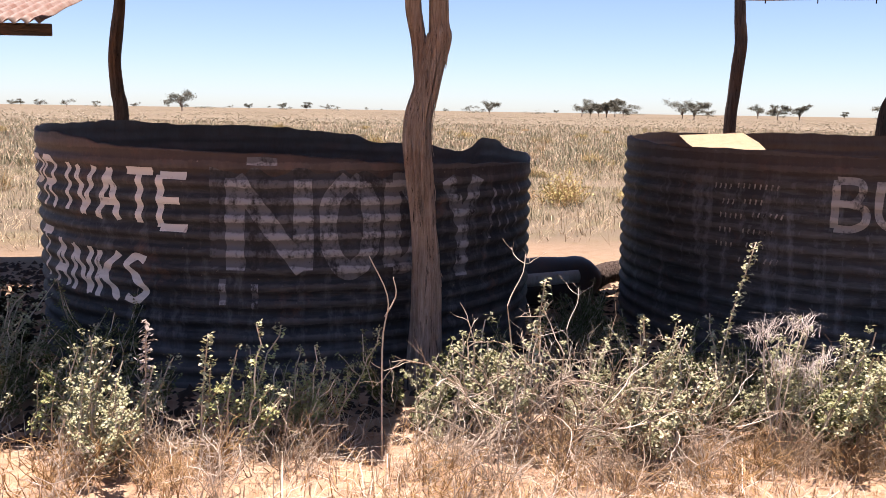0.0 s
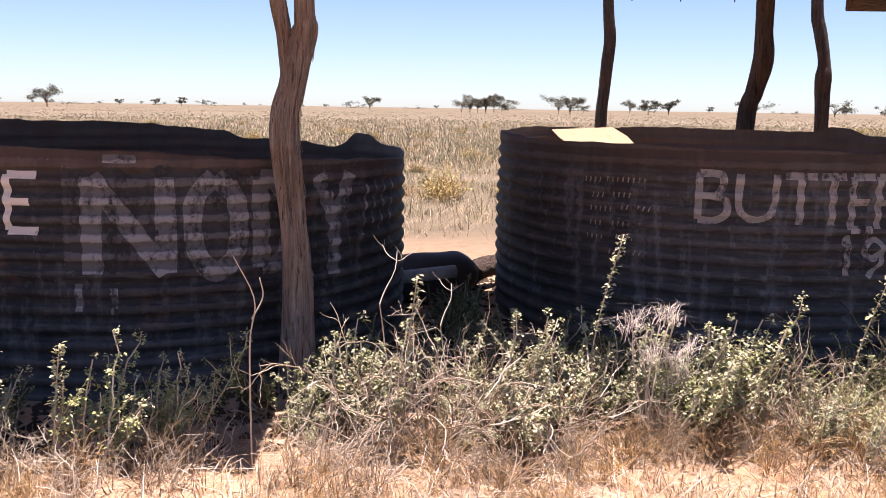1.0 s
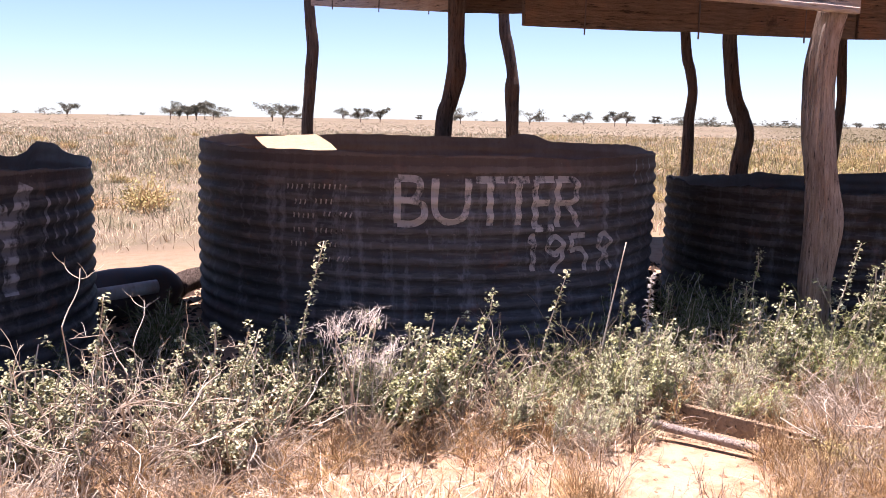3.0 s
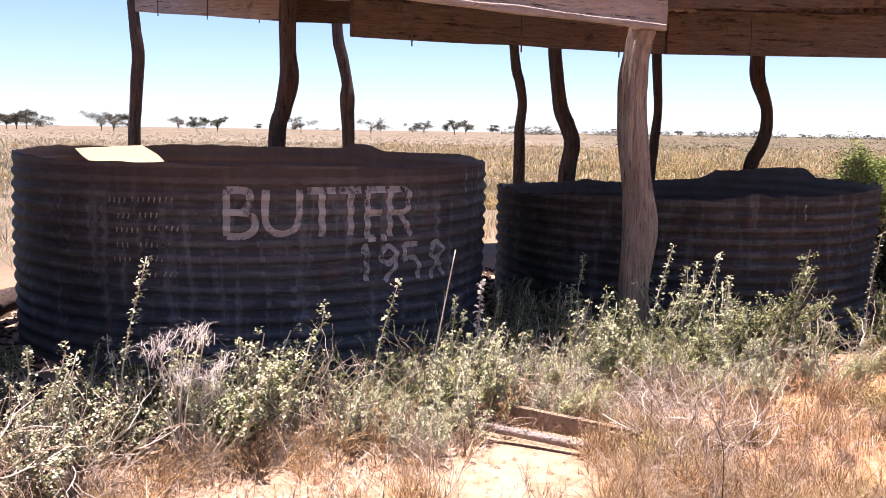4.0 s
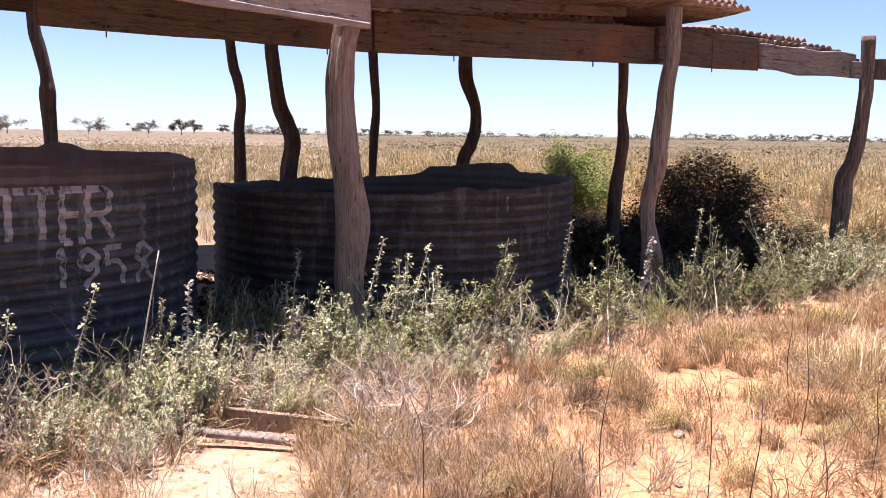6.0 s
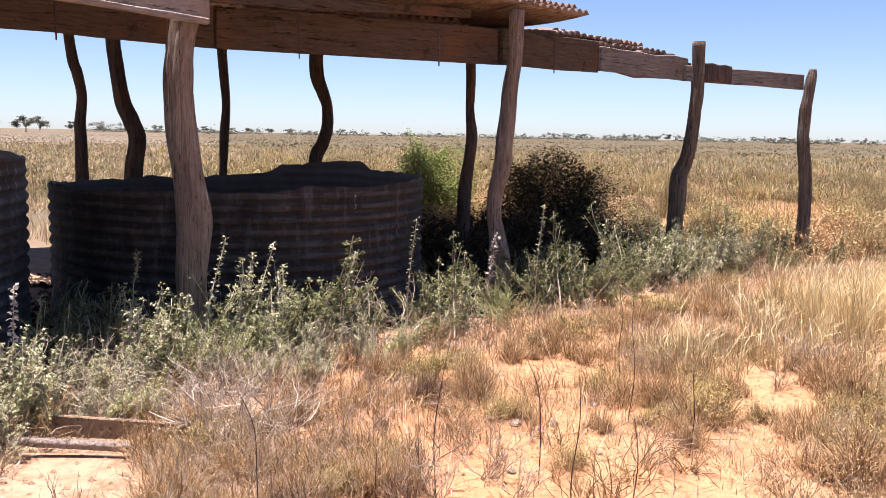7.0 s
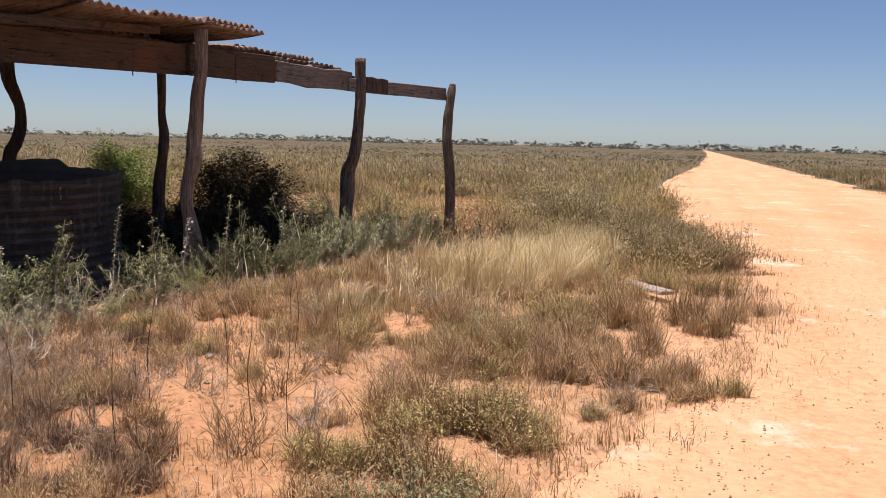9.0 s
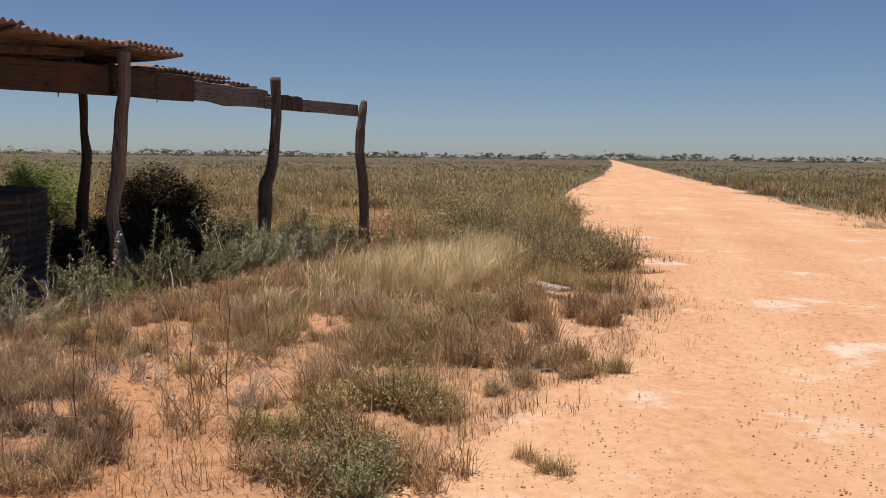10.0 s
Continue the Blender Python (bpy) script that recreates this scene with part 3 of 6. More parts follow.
write(tank_a, "PRIVATE", [(-71, -64, 0.84, 1.07), (-62, -56, 0.83, 1.07), (-52, -49, 0.83, 1.06), (-47.5, -42, 0.82, 1.05), (-40.5, -35, 0.805, 1.045), (-33, -27, 0.80, 1.04), (-25.4, -19.9, 0.785, 1.025)], 0.036, WHITE, "white brushed letter")
write(tank_a, "TANKS", [(-66, -59, 0.46, 0.70), (-56.5, -51, 0.45, 0.68), (-48.5, -43, 0.44, 0.665), (-40.5, -35, 0.43, 0.65), (-33.2, -28.6, 0.43, 0.64)], 0.036, WHITE, "white brushed letter")
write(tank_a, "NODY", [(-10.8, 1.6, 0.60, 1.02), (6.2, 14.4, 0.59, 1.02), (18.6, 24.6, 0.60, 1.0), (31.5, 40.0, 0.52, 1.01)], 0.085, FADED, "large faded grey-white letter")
tank_a.letter([[(-15.5, 0.80), (27.5, 0.79)]], 0.43, WASH, "thin grey wash under the letters", 0.0012)
for a, lo, hi in ((44.5, 0.65, 0.91), (48.0, 0.70, 0.92), (51.5, 0.66, 0.92), (56.0, 0.68, 0.92)):
    tank_a.letter([[(a, lo), (a + 1.5, hi)]], 0.022, FADED)
for a, lo, hi in ((-13.4, 0.40, 0.52), (-7.4, 0.38, 0.50)):
    tank_a.letter([[(a, lo), (a, hi)]], 0.03, FADED)
tank_a.letter([[(-8.5, 1.062), (-3.0, 1.06)]], 0.035, FADED)
write(tank_b, "BUTTER", [(-39.2, -34.0, 0.78, 1.015), (-31.7, -25.0, 0.79, 1.015), (-23.5, -17.6, 0.77, 1.01), (-16.8, -12.0, 0.77, 1.01), (-10.6, -6.2, 0.75, 1.01), (-5.2, 0.4, 0.755, 1.01)], 0.036, PINKISH, "faded cream letter")
write(tank_b, "1958", [(-12.4, -9.4, 0.52, 0.705), (-7.8, -3.5, 0.51, 0.70), (-2.2, 3.0, 0.50, 0.70), (5.6, 11.2, 0.49, 0.70)], 0.030, PINKISH, "faded cream numeral")
for a, b, z in ((-63.3, -59.8, 0.932), (-58.0, -49.3, 0.94), (-61.4, -58.0, 0.852), (-56.5, -52.0, 0.86), (-61.8, -56.5, 0.78), (-54.5, -48.5, 0.795), (-61.8, -59.0, 0.702), (-56.5, -50.0, 0.706), (-62.5, -58.0, 0.625), (-55.5, -51.0, 0.635), (-57.0, -52.5, 0.553), (-51.5, -48.6, 0.56)):
    k = a
    while k < b:
        tank_b.letter([[(k, z - 0.014), (k + 0.5, z + 0.014)]], 0.008, PINKISH)
        k += 1.15
for a in (19.8, 23.5, 27.8):
    tank_b.letter([[(a, 0.93), (a + 0.6, 1.09)]], 0.02, FADED)
tank_c.letter([[(-6.9, 0.55), (-7.4, 0.89)]], 0.02, DARKIRON)
tank_c.letter([[(-25.6, 0.78), (-25.6, 0.88)]], 0.014, FADED)


def tank_bed(tank, z, seed):
    """Silt lying in the bottom of a tank."""
    bm = bmesh.new()
    bmesh.ops.create_circle(bm, cap_ends=True, segments=40, radius=tank.r - 0.05)
    bmesh.ops.poke(bm, faces=bm.faces)
    for v in bm.verts:
        v.co.z = 0.05 * noise.noise(Vector((v.co.x * 2, v.co.y * 2, seed)))
    me = bpy.data.meshes.new("silt")
    bm.to_mesh(me)
    bm.free()
    me.materials.append(SOIL)
    ob = new("silt", me)
    ob.location = (*tank.c, z)
    tagged(ob, "dry reddish silt lying in the bottom of the tank", "silt", kind="stuff")


for k, (tk, z) in enumerate(((tank_a, 0.12), (tank_b, 0.12), (tank_c, 0.10))):
    tank_bed(tk, z, k)


# ---- posts ----
def grooves(v, path, sides, seed):
    """Cuts long drying cracks and flutes into a pole's skin."""
    n = len(path)
    ring = v[:n * sides].reshape(n, sides, 3)
    for i in range(n):
        for j in range(sides):
            a = 2 * math.pi * j / sides + 0.25 * noise.noise(Vector((seed, path[i, 2] * 1.1, 2)))
            g = noise.noise(Vector((math.cos(a) * 3.4 + seed * 3.1, math.sin(a) * 3.4, path[i, 2] * 0.7)))
            d = noise.noise(Vector((math.cos(a) * 1.8, math.sin(a) * 1.8 + seed, path[i, 2] * 5.0)))
            k = 1 + 0.10 * g - 0.22 * max(0.0, 0.12 - abs(g)) / 0.12 + 0.06 * d
            ring[i, j] = path[i] + (ring[i, j] - path[i]) * k
    return v


def post(label, pts, mat, sides=26, rings=64, seed=0, limb=None, rough=0.13):
    """A crooked bush pole through (x, y, z, radius) from the ground up; limb: a second arm in the same form."""
    base = pts[0]
    ob = thing("bush_pole", label, "post", (base[0], base[1], 0.0), group="bush poles of the shelter")

    def shaft(points, n, k):
        p = spline([(x - base[0], y - base[1], z, r) for x, y, z, r in points], n)
        path, rad = p[:, :3], p[:, 3] * (1 + 0.12 * np.exp(-(p[:, 2] / 0.12) ** 2))
        v, q, t = tube_arrays(path, rad, sides, rough, seed + k)
        return grooves(v, path, sides, seed + k), q, t

    v, q, t = shaft([(*base[:2], -0.15, base[3])] + pts, rings, 0)
    part_mesh("trunk", mesh_from("pole_trunk", v, [q, t], mat, True), ob)
    if limb:
        v, q, t = shaft(limb, 22, 3)
        part_mesh("limb", mesh_from("pole_limb", v, [q, t], mat, True), ob)
    return ob


FORKED = [(0.607, 4.129, 0.0, 0.085), (0.606, 4.129, 0.30, 0.074), (0.602, 4.13, 0.506, 0.066), (0.586, 4.132, 0.764, 0.055), (0.564, 4.135, 1.017, 0.062), (0.551, 4.136, 1.141, 0.064), (0.556, 4.136, 1.265, 0.060), (0.59, 4.131, 1.388, 0.056), (0.612, 4.129, 1.50, 0.060), (0.646, 4.124, 1.625, 0.055), (0.643, 4.124, 1.70, 0.044), (0.638, 4.125, 2.05, 0.04)]
post("thick forked bush pole with stringy reddish bark before the tank", FORKED, BARK, 30, 90, 1, [(0.580, 4.145, 1.36, 0.030), (0.569, 4.15, 1.48, 0.030), (0.559, 4.155, 1.61, 0.034), (0.542, 4.157, 1.70, 0.036), (0.532, 4.159, 1.78, 0.036), (0.528, 4.159, 2.05, 0.034)])
# back poles take the dark wood: shade under the roof put into colour
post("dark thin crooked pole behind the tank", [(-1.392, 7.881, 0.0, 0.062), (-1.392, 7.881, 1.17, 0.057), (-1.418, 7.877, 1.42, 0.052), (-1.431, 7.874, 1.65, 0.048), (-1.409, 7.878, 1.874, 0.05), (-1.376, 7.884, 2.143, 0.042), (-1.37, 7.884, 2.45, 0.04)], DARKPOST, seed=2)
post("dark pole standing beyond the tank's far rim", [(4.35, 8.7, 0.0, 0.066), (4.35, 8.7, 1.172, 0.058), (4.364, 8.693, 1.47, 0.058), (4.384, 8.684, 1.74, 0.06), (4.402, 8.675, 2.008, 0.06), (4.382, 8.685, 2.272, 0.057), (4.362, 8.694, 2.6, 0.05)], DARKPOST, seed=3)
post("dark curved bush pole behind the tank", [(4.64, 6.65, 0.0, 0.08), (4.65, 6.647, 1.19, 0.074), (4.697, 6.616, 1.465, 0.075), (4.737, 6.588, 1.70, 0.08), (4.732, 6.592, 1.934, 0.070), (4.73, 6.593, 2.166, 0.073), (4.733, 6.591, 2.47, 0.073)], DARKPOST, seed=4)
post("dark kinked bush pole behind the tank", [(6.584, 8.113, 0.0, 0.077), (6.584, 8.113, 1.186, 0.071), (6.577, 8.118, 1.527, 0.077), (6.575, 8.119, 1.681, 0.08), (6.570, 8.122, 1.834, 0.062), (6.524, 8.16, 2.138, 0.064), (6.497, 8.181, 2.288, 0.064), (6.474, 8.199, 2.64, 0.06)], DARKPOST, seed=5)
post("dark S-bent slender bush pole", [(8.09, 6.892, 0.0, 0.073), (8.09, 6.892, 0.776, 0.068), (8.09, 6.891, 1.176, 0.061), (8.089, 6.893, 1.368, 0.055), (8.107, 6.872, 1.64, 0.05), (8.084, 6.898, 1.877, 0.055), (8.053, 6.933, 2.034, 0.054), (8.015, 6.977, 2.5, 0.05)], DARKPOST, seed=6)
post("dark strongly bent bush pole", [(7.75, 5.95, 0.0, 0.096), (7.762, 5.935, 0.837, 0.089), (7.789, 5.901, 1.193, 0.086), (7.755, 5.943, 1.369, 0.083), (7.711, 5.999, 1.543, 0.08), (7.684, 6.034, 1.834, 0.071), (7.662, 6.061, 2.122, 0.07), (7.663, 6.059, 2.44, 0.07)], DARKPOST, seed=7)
post("thick split grey bush pole carrying the end of the board", [(4.572, 2.917, 0.0, 0.095), (4.57, 2.921, 0.295, 0.083), (4.567, 2.925, 0.462, 0.09), (4.574, 2.916, 0.628, 0.094), (4.578, 2.909, 0.792, 0.1), (4.566, 2.926, 0.954, 0.09), (4.554, 2.944, 1.115, 0.086), (4.544, 2.959, 1.276, 0.088), (4.54, 2.965, 1.435, 0.084), (4.54, 2.965, 1.593, 0.083), (4.547, 2.954, 1.75, 0.075), (4.562, 2.932, 1.885, 0.076)], POST, 32, 84, 8)
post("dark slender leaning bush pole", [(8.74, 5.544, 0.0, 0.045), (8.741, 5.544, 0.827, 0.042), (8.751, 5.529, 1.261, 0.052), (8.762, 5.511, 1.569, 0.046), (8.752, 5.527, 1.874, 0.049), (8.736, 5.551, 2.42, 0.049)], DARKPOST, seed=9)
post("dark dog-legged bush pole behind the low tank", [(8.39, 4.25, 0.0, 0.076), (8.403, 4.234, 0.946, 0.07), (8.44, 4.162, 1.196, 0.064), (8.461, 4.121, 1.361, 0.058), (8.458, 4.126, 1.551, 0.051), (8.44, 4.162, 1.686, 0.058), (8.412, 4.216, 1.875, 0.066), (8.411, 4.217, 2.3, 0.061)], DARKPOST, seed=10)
post("dark bush pole by the earth bank", [(7.96, 2.515, 0.0, 0.066), (7.975, 2.487, 0.763, 0.056), (7.987, 2.453, 1.091, 0.047), (7.992, 2.439, 1.30, 0.05), (7.987, 2.454, 1.515, 0.04), (7.987, 2.454, 1.737, 0.04), (7.981, 2.469, 2.16, 0.045)], DARKPOST, seed=11)
post("pale leaning bush pole under the roof corner", [(7.112, 1.875, 0.0, 0.10), (7.107, 1.879, 0.322, 0.084), (7.101, 1.898, 0.501, 0.066), (7.092, 1.928, 0.679, 0.057), (7.094, 1.922, 0.856, 0.059), (7.106, 1.882, 1.034, 0.068), (7.112, 1.862, 1.253, 0.070), (7.115, 1.854, 1.362, 0.069), (7.122, 1.831, 1.686, 0.059), (7.13, 1.803, 1.9, 0.055), (7.131, 1.802, 2.245, 0.062)], POST, 28, 84, 12)
post("leaning grey bush pole with a hollow foot", [(9.672, 0.85, 0.0, 0.088), (9.675, 0.83, 0.452, 0.08), (9.676, 0.817, 0.709, 0.085), (9.676, 0.812, 0.92, 0.084), (9.683, 0.755, 1.07, 0.071), (9.687, 0.717, 1.275, 0.071), (9.689, 0.693, 1.554, 0.065), (9.691, 0.677, 1.83, 0.063), (9.69, 0.684, 2.245, 0.060)], MIDPOST, 28, 80, 13)
post("short notched end pole of the shelter", [(10.45, -0.381, 0.0, 0.074), (10.449, -0.39, 0.60, 0.064), (10.45, -0.371, 1.006, 0.068), (10.45, -0.337, 1.295, 0.063), (10.45, -0.338, 1.584, 0.060), (10.45, -0.358, 1.76, 0.052), (10.45, -0.376, 1.90, 0.054), (10.45, -0.389, 2.025, 0.037)], MIDPOST, 28, 70, 14)


def bark_strips():
    """Ragged strips of bark peeling from the forked pole."""
    r = random.Random(77)
    ob = bpy.data.objects["bush_pole"]
    zs, xs, rads = [p[2] for p in FORKED], [p[0] - FORKED[0][0] for p in FORKED], [p[3] for p in FORKED]
    for k in range(56):
        z0 = r.uniform(0.75, 1.78)
        length = r.uniform(0.12, 0.42)
        a = r.uniform(math.pi * 1.25, math.pi * 2.1)
        w = r.uniform(0.003, 0.009)
        bm = bmesh.new()
        rows = []
        for i in range(7):
            u = i / 6
            z = z0 - length * u
            rad = float(np.interp(z, zs, rads)) * 1.0 + 0.016 * max(0.0, u - 0.4) ** 1.5 * r.uniform(0.5, 1.6)
            aa = a + 0.12 * math.sin(u * 3 + k)
            c = Vector((float(np.interp(z, zs, xs)) + rad * math.cos(aa), rad * math.sin(aa), z))
            t = Vector((-math.sin(aa), math.cos(aa), 0)) * w * (1 - 0.75 * u)
            n = Vector((math.cos(aa), math.sin(aa), 0)) * 0.003
            rows.append([bm.verts.new(p) for p in (c - t, c + t, c + t * 0.8 + n, c - t * 0.8 + n)])
        for p, q in zip(rows, rows[1:]):
            for j in range(4):
                bm.faces.new((p[j], p[(j + 1) % 4], q[(j + 1) % 4], q[j]))
        bm.faces.new(rows[0][::-1])
        bm.faces.new(rows[-1])
        part("bark_strip", bm, BARK, ob)


bark_strips()


# ---- shelter boards ----
def board(label, a, b, height_, thick, mat, seed=0, sag=0.0, ragged=0.01, name="beam_board", nails=0):
    c = (Vector(a) + Vector(b)) / 2
    flat = math.hypot(b[0] - a[0], b[1] - a[1]) / 2
    rise = (b[2] - a[2]) / 2
    bm = board_bm((-flat, 0, -rise), (flat, 0, rise), height_, thick, seed, sag, ragged)
    ob = thing(name, label, "board", tuple(c), math.degrees(math.atan2(b[1] - a[1], b[0] - a[0])), "boards of the shelter")
    part("plank", bm, mat, ob)
    for k in range(nails):
        u = (k + 0.5) / nails
        p = Vector((-flat, -thick * 0.52, -rise)).lerp(Vector((flat, -thick * 0.52, rise)), u)
        w = bmesh.new()
        bmesh.ops.create_cube(w, size=1)
        bmesh.ops.transform(w, matrix=Matrix.Translation(p + Vector((0, 0, height_ * 0.45 - 0.02))) @ Matrix.Diagonal((0.007, 0.007, height_ * 1.0, 1)), verts=w.verts)
        for vv in w.verts:
            vv.co.x += 0.012 * noise.noise(vv.co * 9 + Vector((seed, k, 0)))
        part("wire_tie", w, DARKIRON, ob)
    return ob


# the front board's lit look is put into its paler wood
board("pale board along the front of the shelter", (4.66, 2.86, 1.885), (0.4, 3.84, 1.95), 0.21, 0.05, BOARD_PALE, 1, 0.0, 0.012)
board("thin cracked batten under the front board", (4.62, 2.83, 1.87), (1.2, 3.62, 1.93), 0.035, 0.04, BOARD_PALE, 2)
board("grey end board tied with wire between two poles", (4.27, 8.42, 2.39), (4.92, 6.86, 2.24), 0.17, 0.05, BOARD_PALE, 3, nails=3)
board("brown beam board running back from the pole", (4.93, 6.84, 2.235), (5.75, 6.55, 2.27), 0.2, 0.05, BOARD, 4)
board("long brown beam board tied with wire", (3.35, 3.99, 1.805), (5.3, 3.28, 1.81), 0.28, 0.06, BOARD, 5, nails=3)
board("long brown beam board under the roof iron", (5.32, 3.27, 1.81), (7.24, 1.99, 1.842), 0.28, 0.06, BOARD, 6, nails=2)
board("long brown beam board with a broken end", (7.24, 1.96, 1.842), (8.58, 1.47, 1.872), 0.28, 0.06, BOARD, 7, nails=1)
board("grey bleached broken beam board", (8.56, 1.44, 1.888), (9.72, 0.80, 1.865), 0.22, 0.06, BOARD_GREY, 8, ragged=0.04)
board("dark broken board end spiked to the grey pole", (9.72, 0.64, 1.865), (9.93, 0.40, 1.845), 0.17, 0.11, DARKPOST, 21, ragged=0.06)
board("grey weathered end rail", (9.62, 0.80, 1.86), (10.55, -0.29, 1.82), 0.155, 0.07, BOARD_GREY, 9)
board("lit brown plank under the roof edge", (4.75, 2.92, 2.01), (7.0, 2.14, 2.18), 0.07, 0.05, BOARD, 10)
board("dark loose plank at the roof end", (-4.0, 6.7, 1.74), (-1.76, 7.29, 1.80), 0.09, 0.05, BOARD, 11)


# ---- roof iron ----
def sheet_mesh(length, width, seed, bend=0.0, pitch=0.09, amp=0.017):
    """A corrugated sheet; waves across its width (x), running along y."""
    n, m = int(width / pitch * 8), max(4, int(length / 0.25))
    xs, ys = np.linspace(-width / 2, width / 2, n + 1), np.linspace(-length / 2, length / 2, m + 1)
    top = []
    for x in xs:
        for y in ys:
            z = amp * math.cos(2 * math.pi * x / pitch) + 0.02 * noise.noise(Vector((x * 1.5, y * 1.2, seed))) + bend * (y / length) ** 2
            e = 0.02 * noise.noise(Vector((x * 6, seed, 3))) * (abs(y) > length / 2 - 0.01)
            top.append((x, y + e, z))
    top = np.array(top)
    low = top - np.array([0, 0, 0.0025])
    i, j = np.meshgrid(np.arange(n), np.arange(m), indexing="ij")
    a = (i * (m + 1) + j).ravel()
    q = np.stack([a, a + m + 1, a + m + 2, a + 1], -1)
    o = len(top)
    rim = []
    for k in range(n):
        rim += [(k * (m + 1), o + k * (m + 1), o + (k + 1) * (m + 1), (k + 1) * (m + 1)), (k * (m + 1) + m, (k + 1) * (m + 1) + m, o + (k + 1) * (m + 1) + m, o + k * (m + 1) + m)]
    for k in range(m):
        rim += [(k, k + 1, o + k + 1, o + k), (n * (m + 1) + k, o + n * (m + 1) + k, o + n * (m + 1) + k + 1, n * (m + 1) + k + 1)]
    return mesh_from("roof_sheet", np.vstack([top, low]), np.vstack([q, q[:, ::-1] + o, np.array(rim)]), ROOF, True)


SHEETS = [sheet_mesh(2.7, 0.80, k, 0.03 * (k - 1)) for k in range(4)]


def roof_sheet(kind, front, turn, slope, roll=0.0, label="rusted corrugated iron roof sheet", cut=1.0):
    """A sheet whose front edge's middle lies at front; turn: the way its ridges run, in degrees from +y towards -x."""
    m = pose(*front, 0, 0, turn) @ pose(0, 0, 0, slope, roll, 0) @ Matrix.Diagonal((1, cut, 1, 1)) @ pose(0, 1.35, 0)
    ob = new("roof_sheet", SHEETS[kind % 4])
    ob.matrix_basis = m
    return tagged(ob, label, "roof sheet", "corrugated roof sheets")


rng = random.Random(5)
row = Vector((0.972, -0.234, 0))
back = Vector((0.234, 0.972, 0))
first = Vector((0.56, 4.0, 0)) - back * 0.03
for k in range(-4, 6):
    # left sheets reach further forward, unseen, to place the shade edge
    p = first + row * (0.74 * k + 0.3) - back * (0.62 if k < 0 else 0.0)
    for depth in range(2):
        if depth == 1 and 0 <= k <= 3:
            continue
        q = p + back * (2.55 * depth)
        roof_sheet(k + depth, (q.x, q.y, 2.22 + 0.16 * depth + 0.012 * (k % 2) + 0.01 * depth), -13.5 + rng.uniform(-1, 1), 3.4 + rng.uniform(-0.5, 0.5), cut=0.6 if k in (2, 3) else 1.0)
row2 = (Vector((7.95, 1.55, 0)) - Vector((4.75, 3.0, 0))).normalized()
back2 = Vector((-row2.y, row2.x, 0))
run2 = math.degrees(math.atan2(-back2.x, back2.y))
for k in range(5):
    p = Vector((4.75, 3.0, 0)) + row2 * (0.69 * k + 0.33) - back2 * 0.18
    roof_sheet(k + 2, (p.x, p.y, 2.30 + 0.014 * (k % 2)), run2 + rng.uniform(-1, 1), -6.5 if k < 3 else -3.0, 0.0, cut=0.5)
roof_sheet(0, (7.62, 1.66, 2.375), run2 + 5, 0.0, -2.5, "loose rusted sheet tipped over the roof corner")
for k in range(0, 8):
    p = Vector((5.0, 3.2, 0)) + row2 * (0.66 * k) + back2 * (0.06 + 0.02 * (k % 2))
    roof_sheet(k, (p.x, p.y, 2.115 + (p.x - 5.32) * 0.019 + 0.008 * (k % 2)), run2 + rng.uniform(-2, 2), rng.uniform(-0.2, 0.8), rng.uniform(-1.5, 1.5), "rusted roof sheet resting on the long beam")
for k in range(1, 7):
    p = Vector((5.0, 3.2, 0)) + row2 * (0.66 * k) + back2 * 2.5
    roof_sheet(k + 1, (p.x, p.y, 2.36 + 0.01 * (k % 2)), run2 + rng.uniform(-1, 1), 1.0)
# sheets added out of sight behind the beam to throw shade below
for k in range(7, 10):
    p = Vector((5.0, 3.2, 0)) + row2 * (0.66 * k) + back2 * 0.75
    roof_sheet(k, (p.x, p.y, 2.15 + 0.01 * (k % 2)), run2 + rng.uniform(-1, 1), 4.6, 0.0, "rusted roof sheet added unseen behind the broken beam for shade")
    p += back2 * 2.55
    roof_sheet(k + 2, (p.x, p.y, 2.37 + 0.01 * (k % 2)), run2 + rng.uniform(-1, 1), 4.6, 0.0, "rusted roof sheet added unseen behind the broken beam for shade")
roof_sheet(3, (8.35, 1.66, 2.165), run2 + 7, 1.0, -1.5, "buckled rusted roof sheet lying on the beam", 0.35)
roof_sheet(2, (8.98, 1.34, 2.125), run2 + 12, 2.0, 1.0, "torn rusted roof sheet over the broken beam", 0.25)
for k, (fx, fy, fz, turn, tip) in enumerate(((8.05, 1.72, 2.185, 4, -5.0), (8.5, 1.56, 2.20, -6, 3.0), (8.75, 1.45, 2.15, 10, -7.0), (9.25, 1.17, 2.125, -4, 2.0), (9.5, 1.03, 2.12, 9, -3.0))):
    roof_sheet(k, (fx, fy, fz), run2 + turn, 3.0, tip, "curled rusted scrap of roof iron on the beam", 0.16)
roof_sheet(1, (9.85, 0.72, 2.02), run2 - 8, 6.0, 8.0, "short torn roof scrap by the grey pole", 0.12)
roof_sheet(0, (-2.2, 7.12, 1.90), -4, 14.0, 0.0, "rusted roof sheet hanging past its batten", 0.5)
roof_sheet(2, (-2.95, 6.92, 1.89), -4, 14.0, 0.0, "rusted roof sheet hanging past its batten", 0.5)


